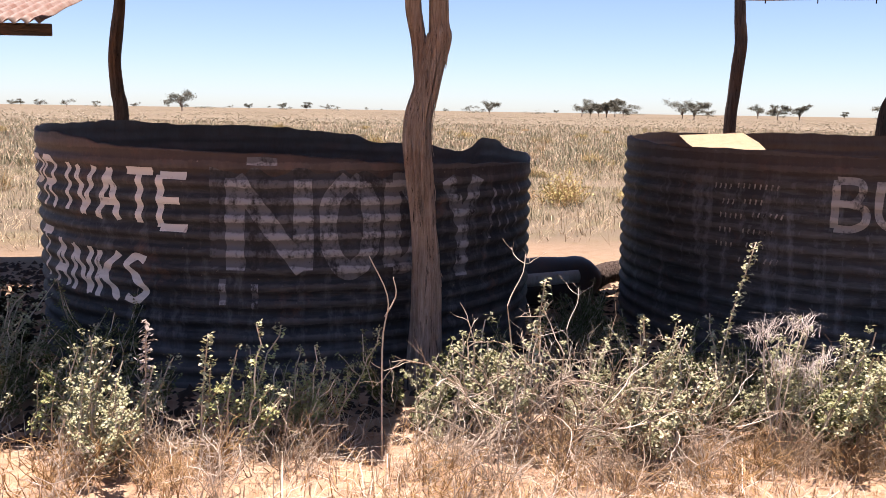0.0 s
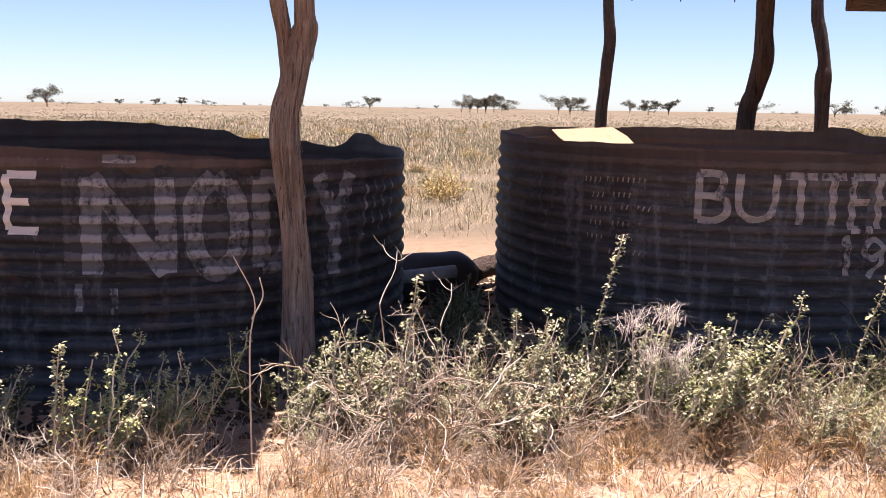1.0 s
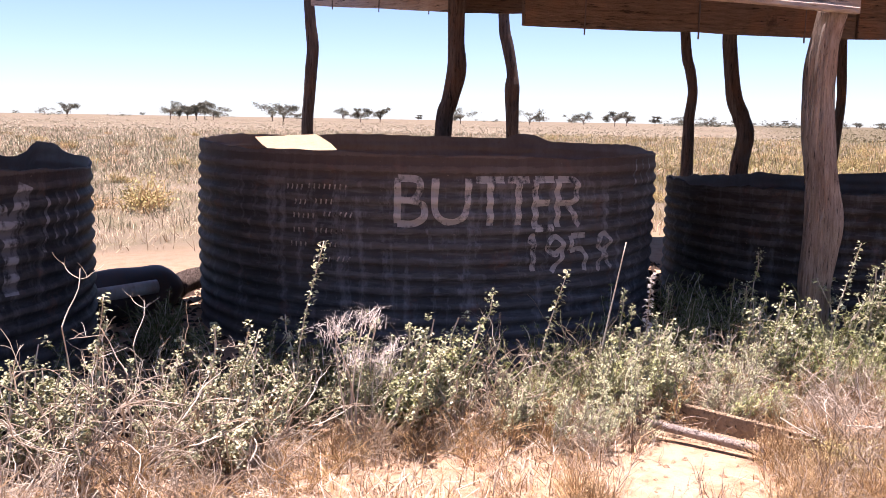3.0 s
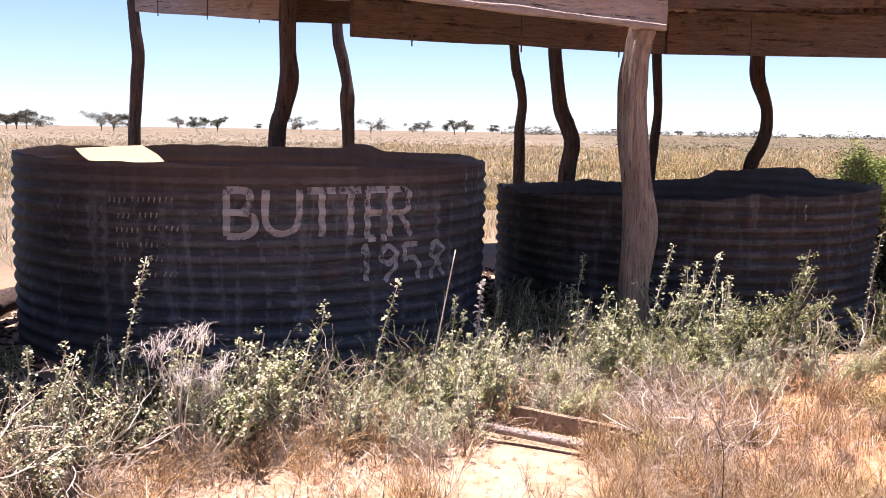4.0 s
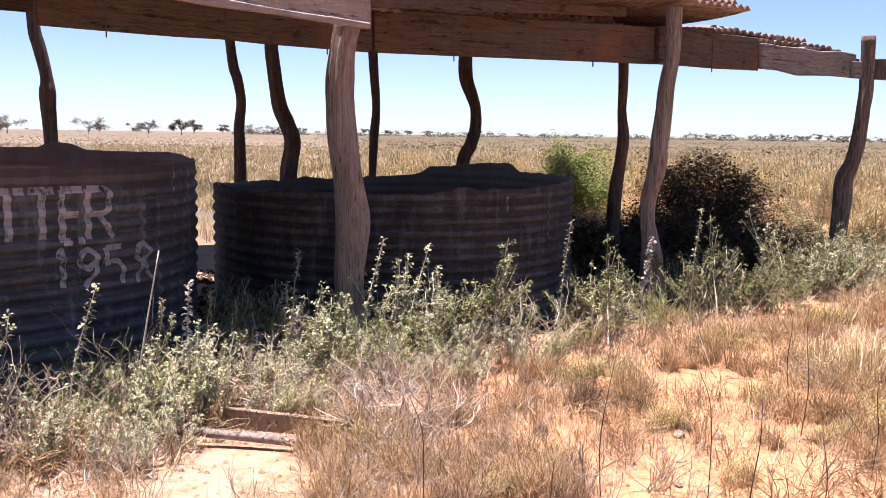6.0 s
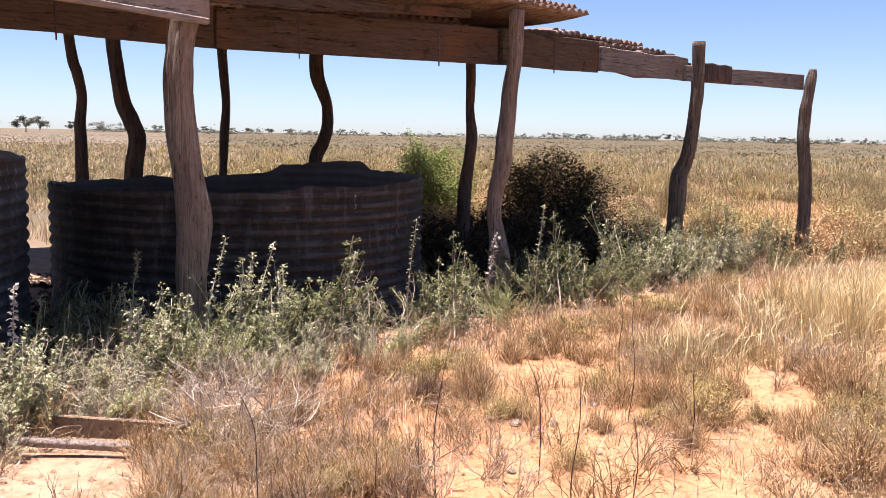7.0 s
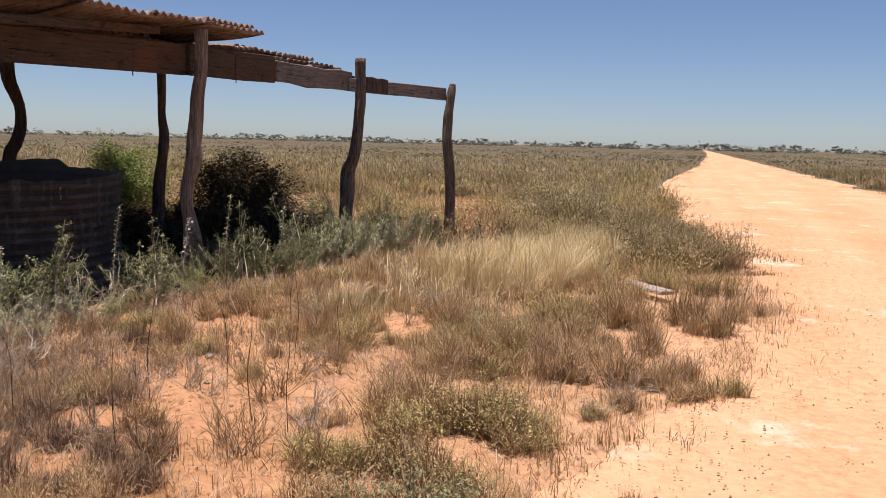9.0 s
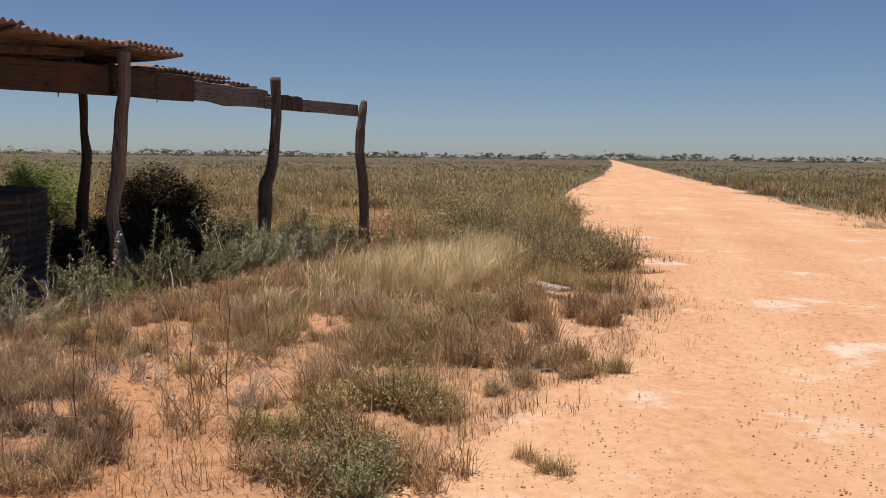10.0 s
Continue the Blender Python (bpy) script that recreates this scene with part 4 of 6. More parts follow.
def sun_patch_sheet():
    """Flat pale sheet added inside the tank's rim as sunlight through the roof gap."""
    pts = [(2.85, 6.5, 1.148), (3.27, 6.32, 1.172), (3.2, 5.95, 1.115), (3.12, 5.62, 1.04), (2.72, 5.8, 1.04), (2.76, 6.15, 1.10)]
    c = sum((Vector(p) for p in pts), Vector()) / len(pts)
    bm = bmesh.new()
    top = [bm.verts.new(Vector(p) - c) for p in pts]
    low = [bm.verts.new(Vector(p) - c - Vector((0, 0, 0.006))) for p in pts]
    mid = bm.verts.new((0, 0, 0.004))
    n = len(pts)
    for k in range(n):
        bm.faces.new((top[k], mid, top[(k + 1) % n]))
        bm.faces.new((top[k], top[(k + 1) % n], low[(k + 1) % n], low[k]))
    bm.faces.new(low)
    bmesh.ops.recalc_face_normals(bm, faces=bm.faces)
    ob = thing("sunlight_sheet", "cream sheet added as the sunlit patch inside the tank rim", "tin sheet", tuple(c))
    part("sheet", bm, PATCH, ob)


sun_patch_sheet()

# ---- vegetation ----
rs = np.random.RandomState(11)


def blade_arrays(base, az, lean, h, w, curl=0.5):
    """Tapering blades: base n x 3, direction of lean, lean (sideways share), height and width arrays."""
    n = len(base)
    d = np.stack([np.cos(az), np.sin(az), np.zeros(n)], -1)
    side = np.stack([-np.sin(az + 0.6), np.cos(az + 0.6), np.zeros(n)], -1) * (w / 2)[:, None]
    up = np.array([0, 0, 1.0])
    mid = base + d * (lean * h * 0.35)[:, None] + up * (h * 0.55)[:, None]
    tip = base + d * (lean * h * (0.6 + curl))[:, None] + up * (h * (1 - 0.25 * np.abs(lean)))[:, None]
    v = np.stack([base - side, base + side, mid - side * 0.7, mid + side * 0.7, tip], 1).reshape(-1, 3)
    k = np.arange(n)[:, None] * 5
    return v, k + np.array([[0, 1, 3, 2]]), k + np.array([[2, 3, 4]])


def join(*sets):
    vs, groups, o = [], {}, 0
    for s in sets:
        v, faces = s[0], s[1:]
        vs.append(v)
        for f in faces:
            if len(f):
                groups.setdefault(f.shape[1], []).append(np.asarray(f) + o)
        o += len(v)
    return np.vstack(vs), [np.vstack(g) for g in groups.values()]


def tuft_set(xy, count, h, w, spread, lean, hvar=0.4):
    """Blades of many tufts at xy (n x 2)."""
    n = len(xy)
    reps = np.repeat(np.arange(n), count)
    m = len(reps)
    a = rs.uniform(0, 2 * np.pi, m)
    r = spread * np.sqrt(rs.uniform(0, 1, m))
    x, y = xy[reps, 0] + r * np.cos(a), xy[reps, 1] + r * np.sin(a)
    size = rs.uniform(1 - hvar, 1 + hvar, n)[reps] * rs.uniform(0.55, 1.1, m)
    return x, y, a + rs.normal(0, 1.3, m), rs.uniform(0.05, 1.0, m) ** 1.5 * lean, h * size, w * rs.uniform(0.6, 1.3, m)


def stuff_grass(name, label, xy, count, h, w, spread, lean, mat, flat=False):
    if len(xy) == 0:
        return
    x, y, az, ln, hh, ww = tuft_set(xy, count, h, w, spread, lean)
    z = np.zeros(len(x)) if flat else np.array([height(a, b) for a, b in zip(x, y)])
    v, q, t = blade_arrays(np.stack([x, y, z - 0.01], -1), az, ln, hh, ww)
    ob = new(name, mesh_from(name, v, [q, t], mat))
    tagged(ob, label, "grass", kind="stuff")


def leaf_cards(centres, size, rnd, droop=0.2):
    """Small pointed leaves about each centre."""
    n = len(centres)
    a = rnd.uniform(0, 2 * np.pi, n)
    el = rnd.uniform(-0.5, 0.9, n)
    d = np.stack([np.cos(a) * np.cos(el), np.sin(a) * np.cos(el), np.sin(el)], -1)
    s = np.stack([-np.sin(a), np.cos(a), rnd.normal(0, 0.4, n)], -1)
    L = size * rnd.uniform(0.6, 1.3, n)
    p0 = centres
    p1 = centres + d * (L * 0.55)[:, None] + s * (L * 0.33)[:, None]
    p2 = centres + d * L[:, None] - np.array([0, 0, 1]) * (droop * L)[:, None]
    p3 = centres + d * (L * 0.55)[:, None] - s * (L * 0.33)[:, None]
    v = np.stack([p0, p1, p2, p3], 1).reshape(-1, 3)
    return v, np.arange(n)[:, None] * 4 + np.array([[0, 1, 2, 3]])


WEED_LINE = [(-2.6, 3.82), (-1.2, 3.5), (0.6, 3.38), (1.8, 3.17), (2.8, 3.14), (3.6, 2.9), (4.25, 2.62), (5.05, 2.15), (5.95, 1.68), (7.2, 1.35), (8.4, 0.75), (9.4, 0.25), (10.6, -0.6)]
LINE = spline([(x, y, 0) for x, y in WEED_LINE], 200)[:, :2]


def line_side(x, y):
    """Signed metres to the weed line: positive beyond it, towards the tanks."""
    p = np.stack([np.atleast_1d(x), np.atleast_1d(y)], -1)
    d = np.linalg.norm(p[:, None, :] - LINE[None, :, :], axis=2)
    k = np.clip(d.argmin(1), 0, len(LINE) - 2)
    t = LINE[k + 1] - LINE[k]
    r = p - LINE[k]
    return np.sign(t[:, 0] * r[:, 1] - t[:, 1] * r[:, 0]) * d.min(1)


def on_track(x, y, pad=0.0):
    s = x * TRACK_DIR.x + y * TRACK_DIR.y
    o = x * TRACK_SIDE.x + y * TRACK_SIDE.y
    lim = np.array([track_edges(float(a)) for a in np.atleast_1d(s)])
    return (o < lim[:, 0] - pad) & (o > lim[:, 1] + pad)


def in_tank(x, y, pad=0.05):
    out = np.zeros(len(x), dtype=bool)
    for tk in (tank_a, tank_b, tank_c):
        out |= (x - tk.c[0]) ** 2 + (y - tk.c[1]) ** 2 < (tk.r + pad) ** 2
    return out


def by_trough(x, y):
    """The broken trough and the bare sand before it."""
    return (((x - 3.04) / 0.20) ** 2 + ((y - 2.32) / 0.33) ** 2 < 1) | (((x - 2.65) / 0.33) ** 2 + ((y - 2.15) / 0.35) ** 2 < 1)


def clear(x, y, near=1.5):
    """Keeps away from the tanks, the track and the strip where the camera goes."""
    keep = ~in_tank(x, y) & ~on_track(x, y, 0.0)
    keep &= ~by_trough(x, y) & ~((x > -3.2) & (x < near) & (y > -2.2) & (y < 1.9))
    return keep


def patchy(x, y, scale, seed):
    return np.array([noise.noise(Vector((a * scale, b * scale, seed))) for a, b in zip(x, y)])


def sample(n, x0, x1, y0, y1):
    return rs.uniform(x0, x1, n), rs.uniform(y0, y1, n)


# dense dead grass and litter before the weeds
x, y = sample(34000, -3.5, 11.0, -2.0, 4.2)
side = line_side(x, y)
pat = patchy(x, y, 0.9, 3.0)
keep = clear(x, y, 1.2) & (side < 0.2) & (side > -1.0 + 0.7 * pat - 0.35 * (x > 0.0)) & (rs.uniform(0, 1, len(x)) < np.where(x < 3.0, 0.8, 0.55)) & ((x > -0.3) | (side > -0.15 + 0.5 * pat))
xy = np.stack([x, y], -1)[keep]
near = xy[:, 0] < 3.2
far_part = xy[~near]
far_part = far_part[patchy(far_part[:, 0], far_part[:, 1], 1.6, 41.0) > 0.0]
stuff_grass("dead_grass", "reddish dry grass under the weeds", far_part[::2], 8, 0.12, 0.0055, 0.09, 1.8, STRAW_RED)
stuff_grass("tangled_stalks", "fallen grey-brown stalks under the weeds", far_part[1::2], 7, 0.12, 0.006, 0.12, 2.6, TWIG)
xy = xy[near]
stuff_grass("dead_grass", "matted beige dead grass along the weeds", xy[::5], 9, 0.09, 0.005, 0.12, 3.2, MATTED)
stuff_grass("dry_grass", "bleached dry grass along the weeds", xy[1::5], 5, 0.13, 0.004, 0.09, 2.6, STRAW_RED)
stuff_grass("tangled_stalks", "tangle of pale fallen stalks among the weeds", xy[2::4], 6, 0.12, 0.005, 0.14, 3.2, STEM)
# low dry tufts on the open sand
x, y = sample(26000, 0.8, 10.5, -4.0, 3.0)
side = line_side(x, y)
pat = patchy(x, y, 0.8, 9.0)
keep = clear(x, y, 1.7) & (side < -0.7) & (pat > -0.02 + 0.12 * ((x > 3.2) & (x < 5.8)) - 0.25 * ((x > 5.6) & (side > -1.7)) - 0.4 * ((x < 3.4) & (y > 1.1)) - 0.1 * (x < 2.6)) & (rs.uniform(0, 1, len(x)) < 0.85)
xy = np.stack([x, y], -1)[keep]
stuff_grass("sparse_grass", "low reddish dry tufts on the sand", xy[::5], 8, 0.08, 0.004, 0.08, 2.8, STRAW_RED)
stuff_grass("sparse_grass", "low straw tufts on the sand", xy[1::7], 5, 0.12, 0.0035, 0.07, 2.2, PALE_STRAW)
stuff_grass("sparse_grass", "low brown tufts on the sand", xy[2::7], 9, 0.10, 0.004, 0.07, 2.2, BROWN_SHOOT)
stuff_grass("sparse_stalks", "fallen grey stalks on the sand", xy[5::6], 6, 0.09, 0.004, 0.10, 2.6, TWIG)
x, y = sample(42000, 0.5, 12, -4.5, 3.6)
keep = clear(x, y, 0.6) & (line_side(x, y) < 0.2)
xy = np.stack([x, y], -1)[keep]
stuff_grass("litter", "bits of dry stalk lying on the sand", xy[::2], 2, 0.02, 0.005, 0.03, 3.8, SHRUB_BROWN)
stuff_grass("litter", "pale bits of dry stalk lying on the sand", xy[1::2], 2, 0.022, 0.005, 0.03, 3.8, MATTED)
# thin cover on the bare sand round the first standing place
x, y = sample(5200, -7.0, 2.6, -1.5, 3.2)
keep = ~on_track(x, y) & ~by_trough(x, y) & (line_side(x, y) < -0.3) & (patchy(x, y, 0.7, 31.0) > 0.05)
xy = np.stack([x, y], -1)[keep]
stuff_grass("sparse_grass", "thin low dry grass on bare sand", xy[::2], 6, 0.09, 0.0045, 0.07, 2.0, STRAW_RED)
stuff_grass("sparse_stalks", "fallen pale stalks on bare sand", xy[1::2], 4, 0.08, 0.0045, 0.10, 3.0, PALE_STRAW)
# stray tufts and litter along the track's edge
es = rs.uniform(-3.0, 14.0, 1500)
eo = np.array([track_edges(float(a))[0] for a in es]) + rs.normal(0.05, 0.16, len(es))
x, y = es * TRACK_DIR.x + eo * TRACK_SIDE.x, es * TRACK_DIR.y + eo * TRACK_SIDE.y
keep = x > 2.0
stuff_grass("sparse_grass", "stray dry tufts along the edge of the track", np.stack([x, y], -1)[keep][::3], 7, 0.09, 0.005, 0.06, 1.8, STRAW_RED)
stuff_grass("litter", "dry litter along the edge of the track", np.stack([x, y], -1)[keep], 4, 0.025, 0.006, 0.07, 3.5, MATTED)
# tall straw by the end pole
x, y = sample(5200, 5.4, 11.5, -3.6, 0.6)
side = line_side(x, y)
pat = patchy(x, y, 1.3, 5.0)
keep = clear(x, y) & (side < 0.3) & (side > -2.6) & (pat > 0.0) & (x - 0.6 * side > 6.0)
xy, far_side = np.stack([x, y], -1)[keep], side[keep] < -1.15
stuff_grass("tall_straw", "tall pale straw grass by the end pole", xy[far_side][::6], 9, 0.34, 0.008, 0.08, 0.9, GOLD_STRAW)
stuff_grass("tall_grass", "straw grass by the end pole", xy[1::6], 10, 0.24, 0.007, 0.10, 1.6, STRAW)
stuff_grass("tall_red_grass", "pale dry grass by the end pole", xy[2::6], 9, 0.20, 0.007, 0.10, 1.8, PALE_STRAW)
stuff_grass("tall_grass", "short olive grass by the end pole", xy[5::6], 9, 0.17, 0.007, 0.10, 1.6, OLIVE)
# grass beyond the weeds, round the right part of the shelter
x, y = sample(19000, 8.2, 36.0, -8.0, 22.0)
side = line_side(np.clip(x, -3, 10.6), y)
keep = clear(x, y) & ((side > 0.2) | (x > 10.4)) & ~((x < 9.6) & (y > 1.2) & (y < 5.5))
keep &= patchy(x, y, 0.25, 1.0) > -0.3
verge = x * TRACK_SIDE.x + y * TRACK_SIDE.y < 2.4
keep &= ~verge | (rs.uniform(0, 1, len(x)) < 0.3)
pat = patchy(x, y, 0.16, 21.0)
xy, pat = np.stack([x, y], -1)[keep], pat[keep]
stuff_grass("plain_grass", "dun olive grass over the plain", xy[pat < 0.08], 8, 0.20, 0.008, 0.24, 2.0, PLAIN)
stuff_grass("plain_grass", "olive grass over the plain", xy[(pat >= 0.08) & (pat < 0.28)], 8, 0.22, 0.008, 0.24, 1.9, STRAW_RED)
stuff_grass("plain_grass", "straw grass over the plain", xy[pat >= 0.28], 8, 0.26, 0.008, 0.22, 1.6, STRAW)
# straw behind the tanks
x, y = sample(13000, -12.0, 13.0, 7.2, 27.0)
keep = ~in_tank(x, y, 0.4) & (patchy(x, y, 0.45, 7.0) > -0.30 + 0.3 * (y < 8.6))
xy = np.stack([x, y], -1)[keep]
stuff_grass("straw_plain", "bleached straw grass behind the tanks", xy[::3], 8, 0.15, 0.009, 0.22, 2.4, PALE_STRAW)
stuff_grass("straw_plain", "reddish dry grass behind the tanks", xy[1::4], 8, 0.14, 0.009, 0.22, 2.4, MATTED)
stuff_grass("straw_plain", "olive dry grass behind the tanks", xy[2::3][xy[2::3][:, 1] > 10.5], 9, 0.18, 0.010, 0.22, 2.2, DULL_OLIVE)


def polar(n, r0, r1, a0, a1, power=1.0):
    r = r0 * (r1 / r0) ** (rs.uniform(0, 1, n) ** power)
    a = np.radians(rs.uniform(a0, a1, n))
    return r * np.sin(a), r * np.cos(a)


# grass of the middle distance
for mat, n, label, a0, a1, h in ((PALE_STRAW, 2800, "bleached grass in the middle distance", -34, 52, 0.26), (DULL_OLIVE, 8500, "grey-olive grass in the middle distance", -34, 52, 0.26), (MATTED, 3500, "dun grass in the middle distance", -34, 52, 0.26), (DARK_OLIVE, 4200, "dark olive scrub on the middle plain", 40, 128, 0.32), (OLIVE_GREY, 4200, "grey-olive scrub on the middle plain", 40, 128, 0.30), (BROWN_SHOOT, 3600, "brown scrub on the middle plain", 40, 128, 0.30), (STRAW, 1600, "straw grass on the middle plain", 40, 100, 0.30)):
    x, y = polar(n, 21, 90, a0, a1, 0.9)
    keep = ~on_track(x, y, -0.3)
    stuff_grass("middle_grass", label, np.stack([x, y], -1)[keep], 6, h, 0.032, 0.45, 1.9, mat, True)


def far_clumps(name, label, xy, h, mat):
    """Scrub far off: each clump a dozen broad leaf cards in a low uneven dome."""
    n, per = len(xy), 7
    c = np.repeat(np.column_stack([xy, np.zeros(n)]), per, 0)
    size = np.repeat(rs.uniform(0.5, 1.4, n), per)
    a, q = rs.uniform(0, 2 * np.pi, n * per), np.sqrt(rs.uniform(0, 1, n * per))
    c[:, 0] += 0.75 * size * q * np.cos(a)
    c[:, 1] += 0.75 * size * q * np.sin(a)
    c[:, 2] += h * size * rs.uniform(0.1, 0.9, n * per) * (1.1 - 0.7 * q)
    v, f = leaf_cards(c, 0.24, rs)
    tagged(new(name, mesh_from(name, v, f, mat)), label, "scrub", kind="stuff")


# scrub of the far plain, thinning into the distance
for mat, n, h, label, hold, a0, a1 in ((PLAIN_FAR, 6500, 0.40, "dun scrub over the far plain", 0.0, 55, 128), (PLAIN_FAR, 5000, 0.5, "grey-brown scrub over the far plain", 0.05, 55, 128), (PLAIN_FAR, 3500, 0.36, "brown grass over the far plain", -0.05, 55, 128),
                                       (DRY_FAR, 6000, 0.40, "grey-olive scrub on the straw plain", -0.05, -30, 56), (DRY_FAR, 4500, 0.26, "straw grass on the far straw plain", -0.1, -30, 56), (DRY_FAR, 2500, 0.26, "dun grass on the far straw plain", 0.0, -30, 56)):
    x, y = polar(int(n * 0.6), 75, 520, a0, a1, 0.8)
    keep = ~on_track(x, y, 0.1) & (patchy(x, y, 0.06, 2.0 + h) > -0.2 + hold)
    xy = np.stack([x, y], -1)[keep]
    far_clumps("far_scrub", label, xy, h, mat)
# dark low woods along the horizon
for n, a0, a1, near, wide in ((1100, 48, 130, 520, 1.0), (260, -34, 48, 700, 0.8)):
    x, y = polar(n, near, near * 1.7, a0, a1)
    clump = np.array([noise.noise(Vector((math.degrees(math.atan2(a, b)) * 0.5, 3.0, 7.0))) for a, b in zip(x, y)])
    keep = (clump > (-0.25 if a0 > 0 else 0.05)) & ~on_track(x, y, -2.0)
    x, y = x[keep], y[keep]
    c = np.repeat(np.column_stack([x, y, np.zeros(len(x))]), 12, 0)
    m = len(c)
    c += np.column_stack([rs.normal(0, 1.7, m), rs.normal(0, 1.7, m), np.abs(rs.normal(0, 1.15, m)) * np.repeat(rs.uniform(0.5, 1.5, len(x)), 12)]) * wide
    v, f = leaf_cards(c, 1.5, rs)
    tagged(new("far_woods", mesh_from("far_woods", v, f, WOODS if a0 > 0 else TREELEAF)), "dark low woods along the horizon", "woods", kind="stuff")
# right of the track
x, y = sample(5000, 6, 60, -34, -7)
keep = ~on_track(x, y, -0.4) & (x * TRACK_SIDE.x + y * TRACK_SIDE.y < -7.0)
xy = np.stack([x, y], -1)[keep]
stuff_grass("roadside_grass", "dry grass along the far side of the track", xy[::2], 12, 0.26, 0.012, 0.2, 0.5, STRAW)
stuff_grass("roadside_grass", "olive scrub along the far side of the track", xy[1::2], 12, 0.38, 0.016, 0.25, 0.5, OLIVE)

# sparse tufts on the track's verges, thinning onto the sand
for far_side, label in ((0, "dry tufts straggling onto the track"), (1, "dry tufts along the track's far verge")):
    es = 9.0 * 9.0 ** rs.uniform(0, 1, 1500)
    eo = np.array([track_edges(q)[far_side] for q in es]) + (1 if far_side else -1) * (np.abs(rs.normal(0, 0.5, 1500)) - 0.15)
    x, y = es * TRACK_DIR.x + eo * TRACK_SIDE.x, es * TRACK_DIR.y + eo * TRACK_SIDE.y
    keep = patchy(x, y, 0.8, 43.0) > 0.1
    stuff_grass("verge_tufts", label, np.stack([x, y], -1)[keep], 8, 0.10, 0.007, 0.10, 1.6, SHRUB_BROWN)


def stem_path(h, lean, az, bend, n=9):
    u = np.linspace(0, 1, n)
    off = lean * h * (u ** 1.6) + bend * h * np.sin(u * np.pi) * 0.2
    return np.stack([off * math.cos(az), off * math.sin(az), h * u * (1 - 0.15 * lean)], -1)


def weed_meshes(seed, h, stems, leaf, tilt, leaf_mat, tip_mat):
    """A leafy weed: pale stems that lie over at the foot and rise into spikes of small leaf rosettes with silvery tips."""
    r = np.random.RandomState(seed)
    st, cs, tops = [], [], []

    def rosettes(q, first):
        length = np.linalg.norm(np.diff(q, axis=0), axis=1).sum()
        m = max(3, int(length * (1 - first) / 0.024))
        for u in np.linspace(first, 1.0, m):
            w = u * (len(q) - 1)
            i = min(int(w), len(q) - 2)
            c = q[i] + (q[i + 1] - q[i]) * (w - i) + r.normal(0, 0.009, 3)
            size = r.uniform(0.007, 0.013) * (1.15 - 0.5 * u)
            n = r.randint(12, 24)
            (tops if u > 0.9 else cs).append(c + r.normal(0, 1, (n, 3)) * size)

    for k in range(stems):
        hh = h * r.uniform(0.45, 1.0) * (1.35 if r.uniform() < 0.14 else 1.0)
        az, lean = r.normal(tilt, 0.6), r.uniform(0.1, 0.95)
        u = np.linspace(0, 1, 10)
        off = lean * hh * u ** 0.75 + r.normal(0, 0.04) * hh * np.sin(u * 3.1)
        p = np.stack([off * math.cos(az), off * math.sin(az), hh * u ** 1.2 * (1 - 0.2 * lean)], -1)
        p[:, :2] += r.normal(0, 0.05, 2)
        p[1:] += r.normal(0, 0.006, (9, 3))
        own = [tube_arrays(p, np.linspace(0.0055, 0.0022, len(p)), 4, caps=False)[:2]]
        rosettes(p, r.uniform(0.3, 0.55))
        for shoot in range(r.randint(1, 4)):
            i = int(r.uniform(0.25, 0.75) * 9)
            d = np.array([math.cos(az) * 0.4 + r.normal(0, 0.5), math.sin(az) * 0.4 + r.normal(0, 0.5), 1.0])
            q = p[i] + d[None, :] / np.linalg.norm(d) * np.linspace(0, hh * r.uniform(0.2, 0.4), 6)[:, None]
            own.append(tube_arrays(q, np.linspace(0.0034, 0.0018, 6), 3, caps=False)[:2])
            rosettes(q, 0.2)
        st.append(own)
    lv, lf = leaf_cards(np.vstack(cs), leaf, r)
    tv, tf = leaf_cards(np.vstack(tops), leaf * 0.95, r)
    arms = [sum(st[k::3], []) for k in range(3)]
    return [("stem", mesh_from("weed_stem", *join(*own), STEM, True)) for own in arms] + [("foliage", mesh_from("weed_foliage", lv, lf, leaf_mat)), ("tip_leaves", mesh_from("weed_tips", tv, tf, tip_mat))]


def twig_mesh(seed, h, stems, mat, fine=0.0028, spread=0.55, levels=2):
    """A bare branching dead bush."""
    r = np.random.RandomState(seed)
    out = []

    def grow(p, d, length, rad, level):
        pts = [p]
        for _ in range(6):
            d = d + r.normal(0, 0.19, 3)
            d /= np.linalg.norm(d)
            p = p + d * length / 6
            pts.append(p)
        out.append(tube_arrays(np.array(pts), np.linspace(rad, rad * 0.55, 7), 3, caps=False)[:2])
        if level > 0:
            for _ in range(r.randint(2, 4)):
                k = r.randint(1, 7)
                nd = d + r.normal(0, spread, 3) + np.array([0, 0, 0.15])
                grow(pts[k], nd / np.linalg.norm(nd), length * r.uniform(0.4, 0.7), rad * 0.62, level - 1)

    for _ in range(stems):
        d = np.array([r.normal(0, 0.5), r.normal(0, 0.5), 1.0])
        grow(np.array([r.normal(0, 0.03), r.normal(0, 0.03), 0.0]), d / np.linalg.norm(d), h * r.uniform(0.5, 0.8), fine * 1.5, levels)
    return mesh_from("dead_twigs", *join(*out), mat, True)


